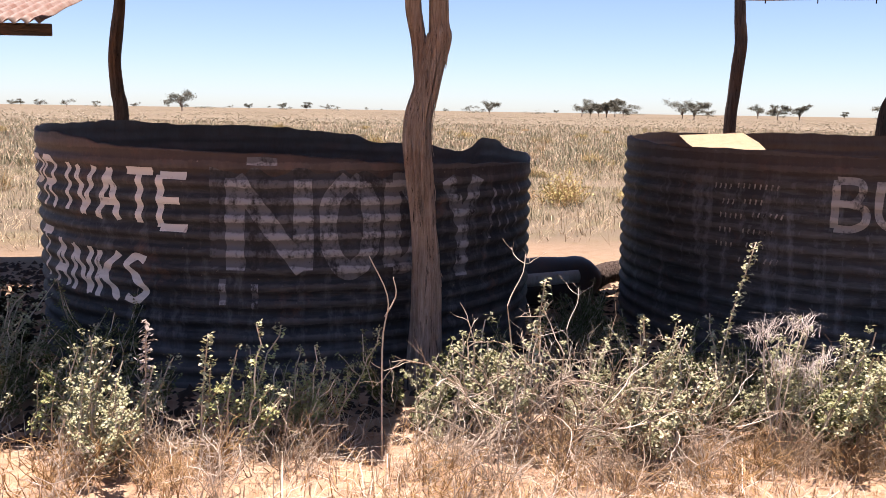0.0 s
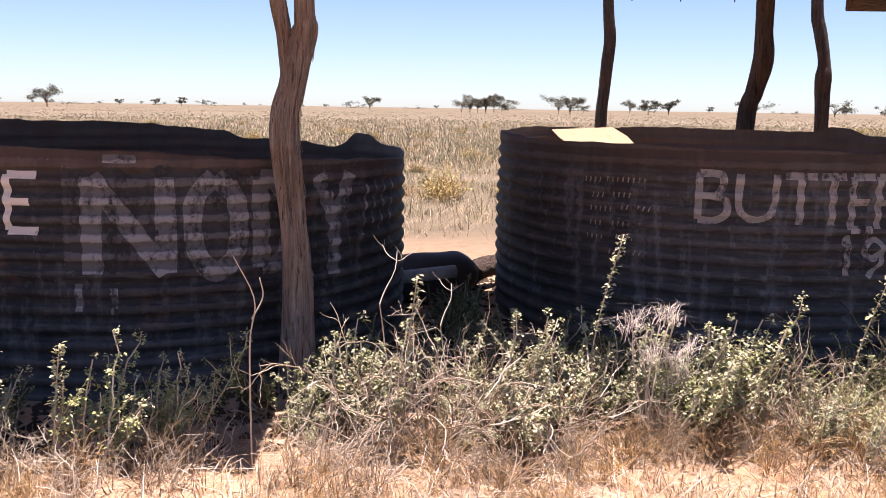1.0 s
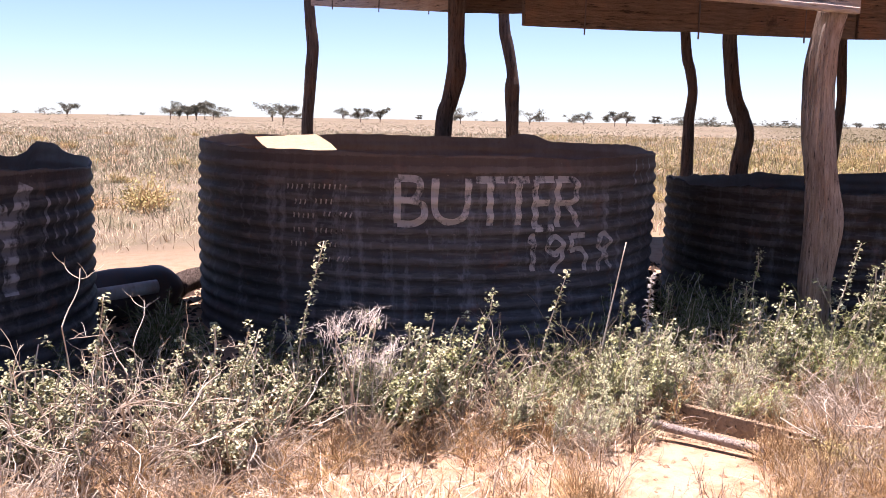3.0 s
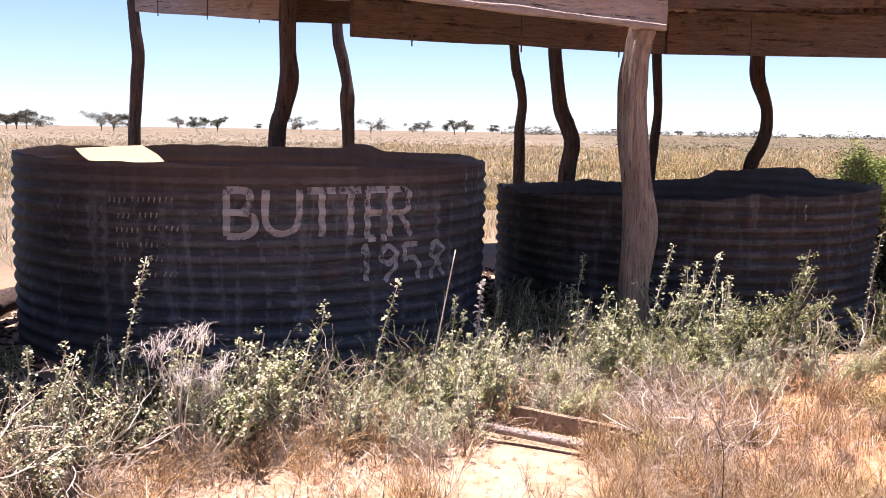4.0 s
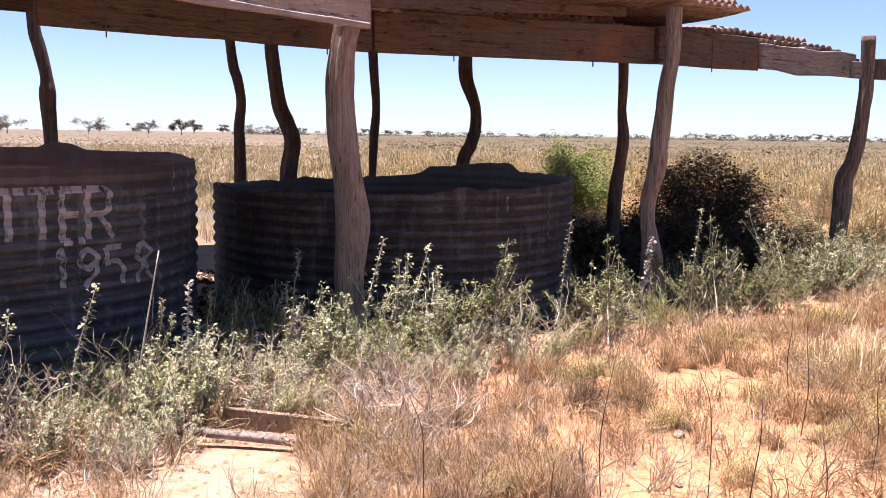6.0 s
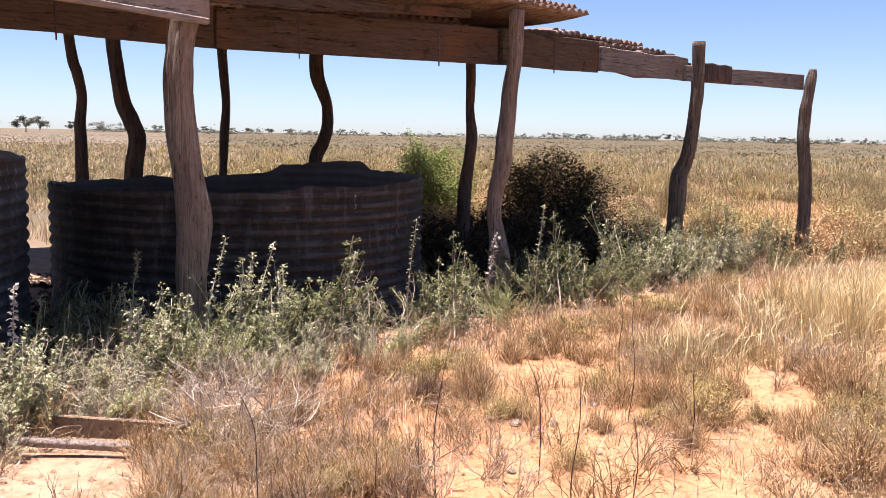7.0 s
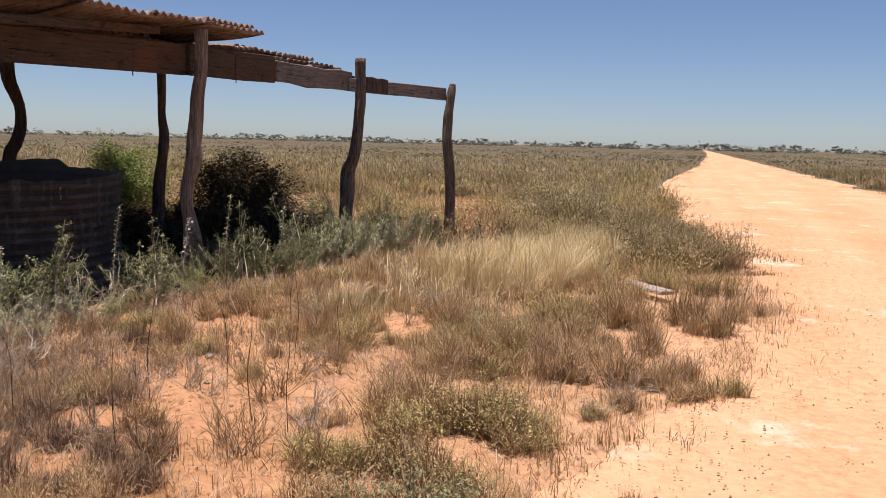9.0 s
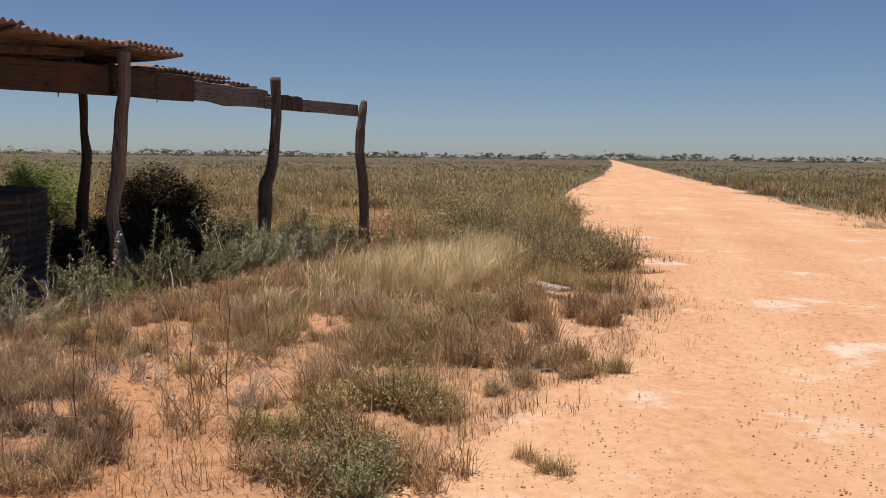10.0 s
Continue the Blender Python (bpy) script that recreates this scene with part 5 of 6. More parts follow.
def bush_parts(seed, rad, h, n, stem_mat, leaf_mat, leaf=0.012, leafy=9, width=0.0032):
    """A low dense bush: a dome of many thin shoots fanning up from a few crowns, the upper part set with small leaves."""
    r = np.random.RandomState(seed)
    crowns = r.randint(4, 8)
    ca, cq = r.uniform(0, 2 * np.pi, crowns), np.sqrt(r.uniform(0, 1, crowns)) * 0.55
    ch = r.uniform(0.65, 1.1, crowns)
    k = r.randint(0, crowns, n)
    cx, cy = rad * cq[k] * np.cos(ca[k]), rad * cq[k] * np.sin(ca[k])
    a, q = r.uniform(0, 2 * np.pi, n), np.sqrt(r.uniform(0, 1, n))
    base = np.stack([cx + 0.12 * rad * r.normal(0, 1, n), cy + 0.12 * rad * r.normal(0, 1, n), np.zeros(n)], -1)
    out = np.stack([np.cos(a), np.sin(a), np.zeros(n)], -1) * (rad * 0.52 * q)[:, None]
    tall = h * ch[k] * (1 - 0.5 * q ** 2) * r.uniform(0.5, 1.1, n)
    tip = base + out + np.array([0, 0, 1.0]) * tall[:, None]
    mid = base + out * 0.36 + np.array([0, 0, 0.55]) * tall[:, None] + r.normal(0, 0.012, (n, 3))
    w = r.uniform(0, 2 * np.pi, n)
    side = np.stack([np.cos(w), np.sin(w), np.zeros(n)], -1) * (width * r.uniform(0.6, 1.3, n))[:, None]
    v = np.stack([base - side, base + side, mid - side * 0.75, mid + side * 0.75, tip], 1).reshape(-1, 3)
    o = np.arange(n)[:, None] * 5
    parts_ = [("twigwork", mesh_from("bush_twigwork", v, [o + np.array([[0, 1, 3, 2]]), o + np.array([[2, 3, 4]])], stem_mat))]
    m = n * leafy
    j, u = r.randint(0, n, m), r.uniform(0.1, 1.0, m) ** 0.7
    c = np.where((u < 0.5)[:, None], base[j] + (mid[j] - base[j]) * (u * 2)[:, None], mid[j] + (tip[j] - mid[j]) * (u * 2 - 1)[:, None])
    lv, lf = leaf_cards(c + r.normal(0, leaf * 0.35, (m, 3)), leaf, r)
    return tuple(parts_ + [("foliage", mesh_from("bush_foliage", lv, lf, leaf_mat))])


def clump_bush_mesh(seed, size, n, mat, leaf=0.05):
    """A taller leafy bush: leaves gathered in many small clumps in an uneven crown."""
    r = np.random.RandomState(seed)
    cl = []
    for _ in range(max(12, n // 60)):
        a, q, z = r.uniform(0, 2 * np.pi), math.sqrt(r.uniform(0, 1)), r.uniform(0.06, 1.0)
        k = math.sqrt(max(0.05, 1 - (z * 0.9) ** 2)) * r.uniform(0.65, 1.12)
        c = np.array([size[0] * q * k * math.cos(a), size[1] * q * k * math.sin(a), size[2] * z * r.uniform(0.8, 1.1)])
        cl.append(c + np.clip(r.normal(0, 0.8, (60, 3)), -1.3, 1.3) * np.array([0.13, 0.13, 0.12]) * size[2] * r.uniform(0.5, 1.2))
    c = np.vstack(cl)
    top = size[2] * (0.8 + 0.35 * np.sin(c[:, 0] * 5.0 + seed) * np.cos(c[:, 1] * 4.0 - seed))
    c[:, 2] = np.maximum(np.where(c[:, 2] > top, top * r.uniform(0.35, 1.0, len(c)), c[:, 2]), 0.02)
    v, f = leaf_cards(c, leaf, r)
    return mesh_from("bush_leaves", v, f, mat)


def branches(seed, size, mat):
    r = np.random.RandomState(seed)
    out = []
    for _ in range(12):
        a = r.uniform(0, 2 * np.pi)
        tip = np.array([size[0] * 0.8 * math.cos(a) * r.uniform(0.2, 1), size[1] * 0.8 * math.sin(a) * r.uniform(0.2, 1), size[2] * r.uniform(0.5, 1.1)])
        p = spline([(0, 0, -0.03), tuple(tip * 0.5 + r.normal(0, 0.05, 3)), tuple(tip)], 8)
        out.append(("branch", mesh_from("bush_branch", *tube_arrays(p, np.linspace(0.014, 0.003, 8), 4, caps=False)[:2], mat, True)))
    return out


def plant(name, label, category, parts_, at, turn, scale=1.0, group=""):
    if by_trough(*at):
        return None
    ob = thing(name, label, category, (at[0], at[1], height(at[0], at[1]) - 0.005), turn, group)
    ob.scale = (scale,) * 3
    for pname, me in parts_:
        part_mesh(pname, me, ob)
    return ob


rnd = random.Random(21)
WEEDS = []
GREENS = [weed_meshes(120 + k, 0.46, 9 + k % 3, 0.0145, -0.15, LEAF_GREEN, GREEN_GREY) for k in range(4)]
for k in range(6):
    WEEDS.append(weed_meshes(100 + k, 0.48, 10 + k % 3, 0.014, -0.15, LEAF if k % 3 else LEAF_BRIGHT, SILVER_TIP))
TWIGS = [(("branchwork", twig_mesh(200 + k, 0.46, 8, TWIG if k % 2 else STEM, 0.0023, 0.65, 2 if k % 2 else 3)),) for k in range(4)]
TANGLES = [(("branchwork", twig_mesh(230 + k, 0.30, 12, (MATTED, BROWN_SHOOT, STRAW_RED, STEM)[k % 4], 0.0019, 0.75, 2)),) for k in range(8)]
OLIVES = [bush_parts(300 + k, 0.30, 0.27, 300, BROWN_SHOOT, OLIVE_GREY) for k in range(4)]
BROWNS = [bush_parts(310 + k, 0.30, 0.27, 420, BROWN_SHOOT, BROWN_SHOOT, 0.009, 5) for k in range(4)]
GREYGREENS = [bush_parts(320 + k, 0.30, 0.25, 300, BROWN_SHOOT, GREEN_GREY, 0.013, 10) for k in range(3)]
PURPLES = [bush_parts(340 + k, 0.30, 0.26, 460, PURPLE_TWIG, PURPLE_TWIG, 0.008, 4) for k in range(3)]
LOWS = OLIVES + BROWNS
FAR_LOWS = [bush_parts(330 + k, 0.32, 0.22, 170, BROWN_SHOOT, (DARK_OLIVE, OLIVE_GREY, BROWN_SHOOT, OLIVE_GREY)[k % 4], 0.017, 8, 0.004) for k in range(6)]
THIN = [(("branchwork", twig_mesh(260 + k, 0.5, 2, TWIG, 0.0022, 0.25)),) for k in range(3)]


def spot_on_line(u, off):
    i = min(len(LINE) - 2, int(u * (len(LINE) - 1)))
    t = LINE[i + 1] - LINE[i]
    t = t / np.linalg.norm(t)
    return LINE[i][0] - t[1] * off, LINE[i][1] + t[0] * off


for k in range(190):
    u = (k + rnd.random()) / 190
    px, py = spot_on_line(u, rnd.gauss(0.0, 0.13))
    if noise.noise(Vector((px * 2.6, py * 2.6, 17))) < -0.12:
        continue
    dry = 0.19 < u < 0.42
    if 0.64 < u < 0.79 and rnd.random() < 0.55:
        continue
    if rnd.random() < (0.45 if dry else 0.14):
        plant("dead_bush", rnd.choice(["bare pale dead bush among the weeds", "grey brittle dead bush with forked twigs"]), "dead bush", TWIGS[rnd.randrange(4)], (px, py), rnd.uniform(0, 360), rnd.uniform(0.7, 1.15), "dead bushes before the tanks")
    else:
        plant("leafy_weed", "grey-green leafy weed with pale stems in dry grass", "weed", GREENS[rnd.randrange(4)] if rnd.random() < (0.75 if u > 0.66 else 0.4 if u > 0.45 else 0.1) else WEEDS[rnd.randrange(6)], (px, py), rnd.uniform(-45, 45), rnd.choice((0.65, 0.9, 1.1, 1.25, 1.35)) * rnd.uniform(0.9, 1.1), "leafy weeds before the tanks")
for k in range(56):
    u = rnd.uniform(0.30, 0.60)
    px, py = spot_on_line(u, -abs(rnd.gauss(0.0, 0.5 if u < 0.46 else 0.28)))
    if k % 4:
        plant("leafy_weed", "short half-dry leafy weed with pale stems", "weed", WEEDS[rnd.randrange(6)], (px, py), rnd.uniform(-60, 60), rnd.uniform(0.4, 0.8), "leafy weeds before the tanks")
    else:
        plant("dead_bush", "grey brittle dead bush with forked twigs", "dead bush", TWIGS[rnd.randrange(4)], (px, py), rnd.uniform(0, 360), rnd.uniform(0.5, 0.85), "dead bushes before the tanks")
FEATHERY = [(("branchwork", twig_mesh(860 + k, 0.36, 22, LEAF_BRIGHT, 0.0019, 0.4)),) for k in range(2)]
for k, (px, py) in enumerate(((2.62, 2.98), (2.78, 3.04), (2.95, 2.9), (4.2, 2.5), (4.35, 2.46), (4.1, 2.58), (5.5, 1.9), (6.2, 1.55), (6.35, 1.6), (7.4, 1.0))):
    plant("feathery_herb", "bright yellow-green feathery herb among the weeds", "herb", FEATHERY[k % 2], (px, py), rnd.uniform(0, 360), rnd.uniform(0.8, 1.15), "feathery herbs")
for k in range(44):
    px, py = rnd.gauss(3.0, 0.45), rnd.gauss(1.75, 0.4)
    if py > 0.9:
        plant("dry_shrublet", "brown brittle shrublet of upright twigs", "low bush", TWIGS[2 * rnd.randrange(2) + 1] + BROWNS[k % 4], (px, py), rnd.uniform(0, 360), rnd.uniform(0.35, 0.7), "shrublets on the sand")
for k in range(46):
    u = 0.06 + rnd.random() * 0.5
    px, py = spot_on_line(u, rnd.uniform(0.2, 0.8))
    if in_tank(np.array([px]), np.array([py]), 0.08)[0]:
        continue
    plant("shaded_weed", "leafy weed growing in the shade by the tanks", "weed", GREENS[rnd.randrange(4)], (px, py), rnd.uniform(0, 360), rnd.uniform(0.55, 1.0), "weeds in the shade")
for k in range(40):
    u = 0.68 + rnd.random() * 0.32
    px, py = spot_on_line(u, rnd.uniform(-0.35, 0.8))
    plant("green_weed", "green leafy weed about the shelter's poles", "weed", GREENS[k % 4], (px, py), rnd.uniform(0, 360), rnd.uniform(0.7, 1.05), "green weeds about the poles")
for k in range(44):
    u = rnd.random() * 0.9
    px, py = spot_on_line(u, rnd.uniform(-1.0, -0.1))
    if px < 1.3 and py < 2.0:
        continue
    plant("thin_dry_stalk", "thin upright dry stalk with few twigs", "dry stalk", THIN[k % 3], (px, py), rnd.uniform(0, 360), rnd.uniform(0.5, 1.0), "thin dry stalks")

# low bushes on the sand, in loose groups
for px, py, spread, count, size in ((2.05, -0.35, 0.35, 7, 0.9), (2.9, -0.6, 0.35, 7, 1.0), (3.74, -1.62, 0.12, 3, 0.75), (4.2, -0.85, 0.4, 10, 1.0), (5.5, -1.3, 0.5, 9, 1.1), (5.6, -0.3, 0.6, 8, 0.9), (6.4, -1.9, 0.5, 7, 1.1), (2.9, 1.95, 0.3, 7, 0.7), (3.2, 1.6, 0.35, 7, 0.7), (1.95, 0.75, 0.3, 5, 0.7), (3.4, 0.9, 0.6, 5, 0.6), (4.5, 0.5, 0.5, 5, 0.65), (7.4, -2.4, 0.4, 5, 1.1), (8.6, -2.6, 0.5, 6, 1.3), (9.8, -2.9, 0.5, 6, 1.4)):
    for k in range(count):
        qx, qy = rnd.gauss(px, spread * 0.6), rnd.gauss(py, spread * 0.6)
        if clear(np.array([qx]), np.array([qy]), 1.75)[0]:
            plant("bluebush", "low grey-brown bluebush on orange sand", "low bush", LOWS[rnd.randrange(8)], (qx, qy), rnd.uniform(0, 360), size * rnd.uniform(0.55, 1.15), "low bushes on the sand")
for px, py, kind, size in ((1.80, -0.50, 2, 1.1), (1.98, -0.28, 1, 0.8), (1.80, -0.84, 1, 0.85), (2.12, -0.62, 0, 0.7), (1.55, -0.60, 2, 0.8),
                           (2.88, -0.74, 0, 1.1), (3.08, -0.50, 1, 0.95), (3.35, -0.40, 1, 0.9), (2.72, -0.95, 0, 0.55), (3.30, -0.80, 1, 0.7),
                           (3.80, -1.55, 1, 1.05), (4.0, -1.22, 1, 1.0), (3.62, -1.78, 1, 0.7), (4.3, -1.45, 1, 1.1), (4.6, -1.9, 1, 1.0), (3.70, -2.06, 0, 0.6), (4.4, -1.0, 0, 0.9),
                           (1.90, -1.36, 0, 0.45), (2.06, -1.28, 1, 0.4), (2.95, -0.05, 1, 0.42), (3.05, 0.12, 1, 0.35), (4.9, -1.35, 0, 1.1), (5.3, -1.75, 1, 1.1), (5.3, -2.35, 1, 0.9), (5.8, -2.6, 1, 0.9), (6.1, -2.9, 1, 0.7)):
    kinds = (("grey-olive saltbush of fine shoots on the sand", OLIVES), ("brown half-dead bush of upright twigs on the sand", BROWNS), ("green-grey saltbush by the edge of the track", GREYGREENS))[kind]
    plant("low_bush", kinds[0], "low bush", kinds[1][rnd.randrange(len(kinds[1]))], (px, py), rnd.uniform(0, 360), size, "low bushes on the sand")
for k in range(290):
    px, py = rnd.uniform(4.4, 9.8), rnd.uniform(-3.0, 1.9)
    side_ = line_side(px, py)[0]
    dense = noise.noise(Vector((px * 0.9, py * 0.9, 61)))
    if clear(np.array([px]), np.array([py]), 1.9)[0] and -3.2 < side_ < -0.35 and dense > -0.12 - 0.1 * (px > 6):
        plant("low_bush", "brown and olive low bush in dry grass", "low bush", (OLIVES if rnd.random() < 0.35 else BROWNS)[rnd.randrange(4)], (px, py), rnd.uniform(0, 360), rnd.uniform(0.35, 0.9), "low bushes on the sand")
for k in range(30):
    px, py = rnd.choice(((3.35, 1.55), (3.0, 1.35), (2.55, 1.15), (3.7, 1.75), (2.3, 0.8)))
    plant("dead_shrub", "reddish-brown dead shrub of fine twigs by the trough", "dead bush", PURPLES[k % 3], (rnd.gauss(px, 0.38), rnd.gauss(py, 0.3)), rnd.uniform(0, 360), rnd.uniform(0.35, 0.8), "dead shrubs by the trough")
for k in range(330):
    if k < 190:
        px, py = spot_on_line(rnd.uniform(0.10, 0.52), -abs(rnd.gauss(0.12, 0.34)))
    else:
        px, py = rnd.uniform(2.0, 6.0), rnd.uniform(-0.6, 2.2)
        if line_side(px, py)[0] > -0.2 or noise.noise(Vector((px * 1.3, py * 1.3, 71))) < -0.08:
            continue
    plant("dry_tangle", "brittle tangle of dead reddish-brown and pale twigs", "dead bush", TANGLES[rnd.randrange(8)], (px, py), rnd.uniform(0, 360), rnd.uniform(0.45, 1.0), "dry tangles before the weeds")
TALL_TWIGS = [(("branchwork", twig_mesh(800 + k, 0.30, 16, (BROWN_SHOOT, STRAW_RED)[k % 2], 0.0016, 0.35)),) for k in range(4)]
for k in range(150):
    px, py = rnd.uniform(2.0, 8.2), rnd.uniform(-2.4, 1.9)
    if clear(np.array([px]), np.array([py]), 1.9)[0] and line_side(px, py)[0] < -0.45 and noise.noise(Vector((px * 1.1, py * 1.1, 51))) > -0.05:
        plant("twiggy_herb", "brown dried herb of fine upright twigs", "dry herb", TALL_TWIGS[k % 4], (px, py), rnd.uniform(0, 360), rnd.uniform(0.45, 1.1), "dried herbs on the sand")
# bleached straw tussocks by the end pole
TUSSOCKS = []
for k in range(4):
    r = np.random.RandomState(700 + k)
    n = 150
    ang, q = r.uniform(0, 2 * np.pi, n), np.sqrt(r.uniform(0, 1, n))
    v, f4, f3 = blade_arrays(np.stack([0.07 * q * np.cos(ang), 0.07 * q * np.sin(ang), np.zeros(n)], -1), ang + r.normal(0, 1.3, n), r.uniform(0.0, 0.8, n), r.uniform(0.12, 0.55, n), r.uniform(0.003, 0.007, n))
    TUSSOCKS.append((("foliage", mesh_from("tussock_blades", v, [f4, f3], GOLD_STRAW)),))
for k in range(110):
    px = rnd.gauss(7.9, 0.75)
    py = -1.35 - 0.35 * (px - 7.9) + rnd.gauss(0, 0.3)
    if clear(np.array([px]), np.array([py]))[0]:
        plant("straw_tussock", "bleached straw tussock on the sand by the pole", "grass tussock", TUSSOCKS[k % 4], (px, py), rnd.uniform(0, 360), rnd.uniform(0.6, 1.15), "straw tussocks")
for k in range(30):
    s = rnd.uniform(8.0, 34.0)
    off = track_edges(s)[0] + rnd.uniform(0.25, 3.2)
    p = TRACK_DIR * s + TRACK_SIDE * off
    if p.x < 11.6 and p.y > -1.2:
        continue
    plant("roadside_bush", "dull olive saltbush beside the track", "bush", LOWS[rnd.randrange(8)], (p.x, p.y), rnd.uniform(0, 360), rnd.uniform(0.8, 1.5), "saltbushes beside the track")
for k in range(46):
    s = rnd.uniform(10.0, 46.0)
    off = track_edges(s)[1] - rnd.uniform(1.0, 7.0)
    p = TRACK_DIR * s + TRACK_SIDE * off
    plant("roadside_bush", "dull olive saltbush across the track", "bush", FAR_LOWS[rnd.randrange(6)], (p.x, p.y), rnd.uniform(0, 360), rnd.uniform(1.4, 2.8), "saltbushes across the track")
for k in range(150):
    a, d = radians(rnd.uniform(-26, 62)), 13 * 5.0 ** rnd.random()
    plant("plain_bush", "low dun bush on the straw plain", "bush", FAR_LOWS[rnd.randrange(6)], (d * math.sin(a), d * math.cos(a)), rnd.uniform(0, 360), rnd.uniform(0.9, 2.4), "bushes on the plain")

for k in range(26):
    px, py = rnd.uniform(3.2, 8.6), rnd.uniform(-2.6, 1.6)
    if clear(np.array([px]), np.array([py]), 2.2)[0] and line_side(px, py)[0] < -0.35 and not (3.0 < px < 5.2 and 0.1 < py < 1.2):
        plant("dry_shrublet", "small half-dead shrublet with grey twigs", "low bush", TWIGS[rnd.randrange(4)] + (LOWS[rnd.randrange(8)] if k % 2 else ()), (px, py), rnd.uniform(0, 360), rnd.uniform(0.4, 0.75), "shrublets on the sand")
for px, py, sc in ((3.45, 1.95, 1.0), (3.6, 1.75, 0.9), (3.3, 1.7, 0.8), (3.75, 2.05, 0.85), (2.7, 2.1, 0.7), (0.75, 3.2, 1.1), (1.0, 3.15, 1.2), (1.25, 3.2, 1.0), (0.9, 3.35, 1.25), (1.15, 3.4, 1.2), (1.5, 3.2, 0.9), (-0.3, 3.25, 0.7)):
    plant("dead_bush", "bare pale dead bush among the weeds", "dead bush", TWIGS[2 * rnd.randrange(2)], (px, py), rnd.uniform(0, 360), 1.15 * sc * rnd.uniform(0.85, 1.1), "dead bushes before the tanks")
for k in range(230):
    px = 10.6 + 30 * rnd.random() ** 1.5
    py = rnd.uniform(-6 - 0.1 * px, 3 + 0.55 * px)
    if not on_track(np.array([px]), np.array([py]), -0.5)[0]:
        plant("plain_bush", "dull olive-brown saltbush in the plain's grass", "bush", FAR_LOWS[rnd.randrange(6)], (px, py), rnd.uniform(0, 360), rnd.uniform(0.9, 2.2), "saltbushes on the plain")

# near-black brush added as shade under the roof's end and beside the first tank
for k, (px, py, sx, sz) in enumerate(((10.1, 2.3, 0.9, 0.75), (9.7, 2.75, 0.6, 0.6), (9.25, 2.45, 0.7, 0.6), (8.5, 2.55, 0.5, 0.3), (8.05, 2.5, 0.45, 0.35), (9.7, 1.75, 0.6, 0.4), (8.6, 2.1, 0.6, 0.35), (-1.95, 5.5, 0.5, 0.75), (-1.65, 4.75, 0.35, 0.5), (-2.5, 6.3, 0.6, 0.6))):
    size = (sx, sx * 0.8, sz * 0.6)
    plant("shade_fill_brush", "near-black brush filling in the shelter's deep shade", "brush", (*branches(420 + k, size, DARKPOST), ("foliage", clump_bush_mesh(430 + k, size, 4200, BUSHDARK, 0.04))), (px, py), rnd.uniform(0, 360), 1.0, "brush in the shade")
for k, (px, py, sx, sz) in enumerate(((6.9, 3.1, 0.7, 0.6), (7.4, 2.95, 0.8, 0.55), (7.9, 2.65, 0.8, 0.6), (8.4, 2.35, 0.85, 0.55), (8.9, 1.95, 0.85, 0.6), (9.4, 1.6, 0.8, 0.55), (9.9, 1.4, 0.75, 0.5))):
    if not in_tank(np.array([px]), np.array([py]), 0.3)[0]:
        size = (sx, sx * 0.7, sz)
        plant("shade_fill_brush", "low near-black brush filling in shade under the shelter", "brush", (*branches(460 + k, size, DARKPOST), ("foliage", clump_bush_mesh(470 + k, size, 6000, BUSHDARK, 0.034))), (px, py), rnd.uniform(0, 360), 1.0, "brush in the shade")
for px, py, sc in ((-1.5, 4.35, 1.25), (-1.6, 4.55, 1.4), (-1.3, 4.2, 0.9)):
    plant("leafy_weed", "tall pale grey-green weed beside the tank", "weed", WEEDS[rnd.randrange(6)], (px, py), rnd.uniform(-45, 45), sc, "leafy weeds before the tanks")

for k in range(34):
    px, py = rnd.choice(((1.55, 4.55), (1.75, 5.1), (5.05, 4.05), (5.2, 3.75), (7.3, 2.3), (8.3, 2.0)))
    px, py = rnd.gauss(px, 0.28), rnd.gauss(py, 0.3)
    if not in_tank(np.array([px]), np.array([py]), 0.06)[0]:
        plant("shaded_weed", "leafy weed growing in the shade by the tanks", "weed", GREENS[rnd.randrange(4)], (px, py), rnd.uniform(0, 360), rnd.uniform(0.5, 0.9), "weeds in the shade")
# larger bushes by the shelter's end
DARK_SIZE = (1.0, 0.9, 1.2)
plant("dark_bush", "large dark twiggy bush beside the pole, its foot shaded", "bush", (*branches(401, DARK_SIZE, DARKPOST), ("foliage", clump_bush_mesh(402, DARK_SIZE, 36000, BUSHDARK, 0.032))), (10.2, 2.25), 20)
GREEN_SIZE = (0.95, 0.75, 1.3)
plant("green_bush", "bright green feathery bush behind the low tank", "bush", (*branches(403, GREEN_SIZE, TWIG), ("foliage", clump_bush_mesh(404, GREEN_SIZE, 17000, GREEN_BUSH, 0.042))), (13.1, 4.8), 0)
PALE_SIZE = (1.1, 0.8, 0.85)
plant("pale_bush", "pale grey-topped saltbush near the track", "bush", (*branches(405, PALE_SIZE, TWIG), ("foliage", clump_bush_mesh(406, PALE_SIZE, 9000, BUSHGREY, 0.03))), (12.6, -1.9), 0)
BIGS = [bush_parts(600 + k, 0.62, 0.52, 520, BROWN_SHOOT, (DARK_OLIVE, OLIVE_GREY, DARK_OLIVE, BUSHGREY)[k], 0.021, 9, 0.004) for k in range(4)]
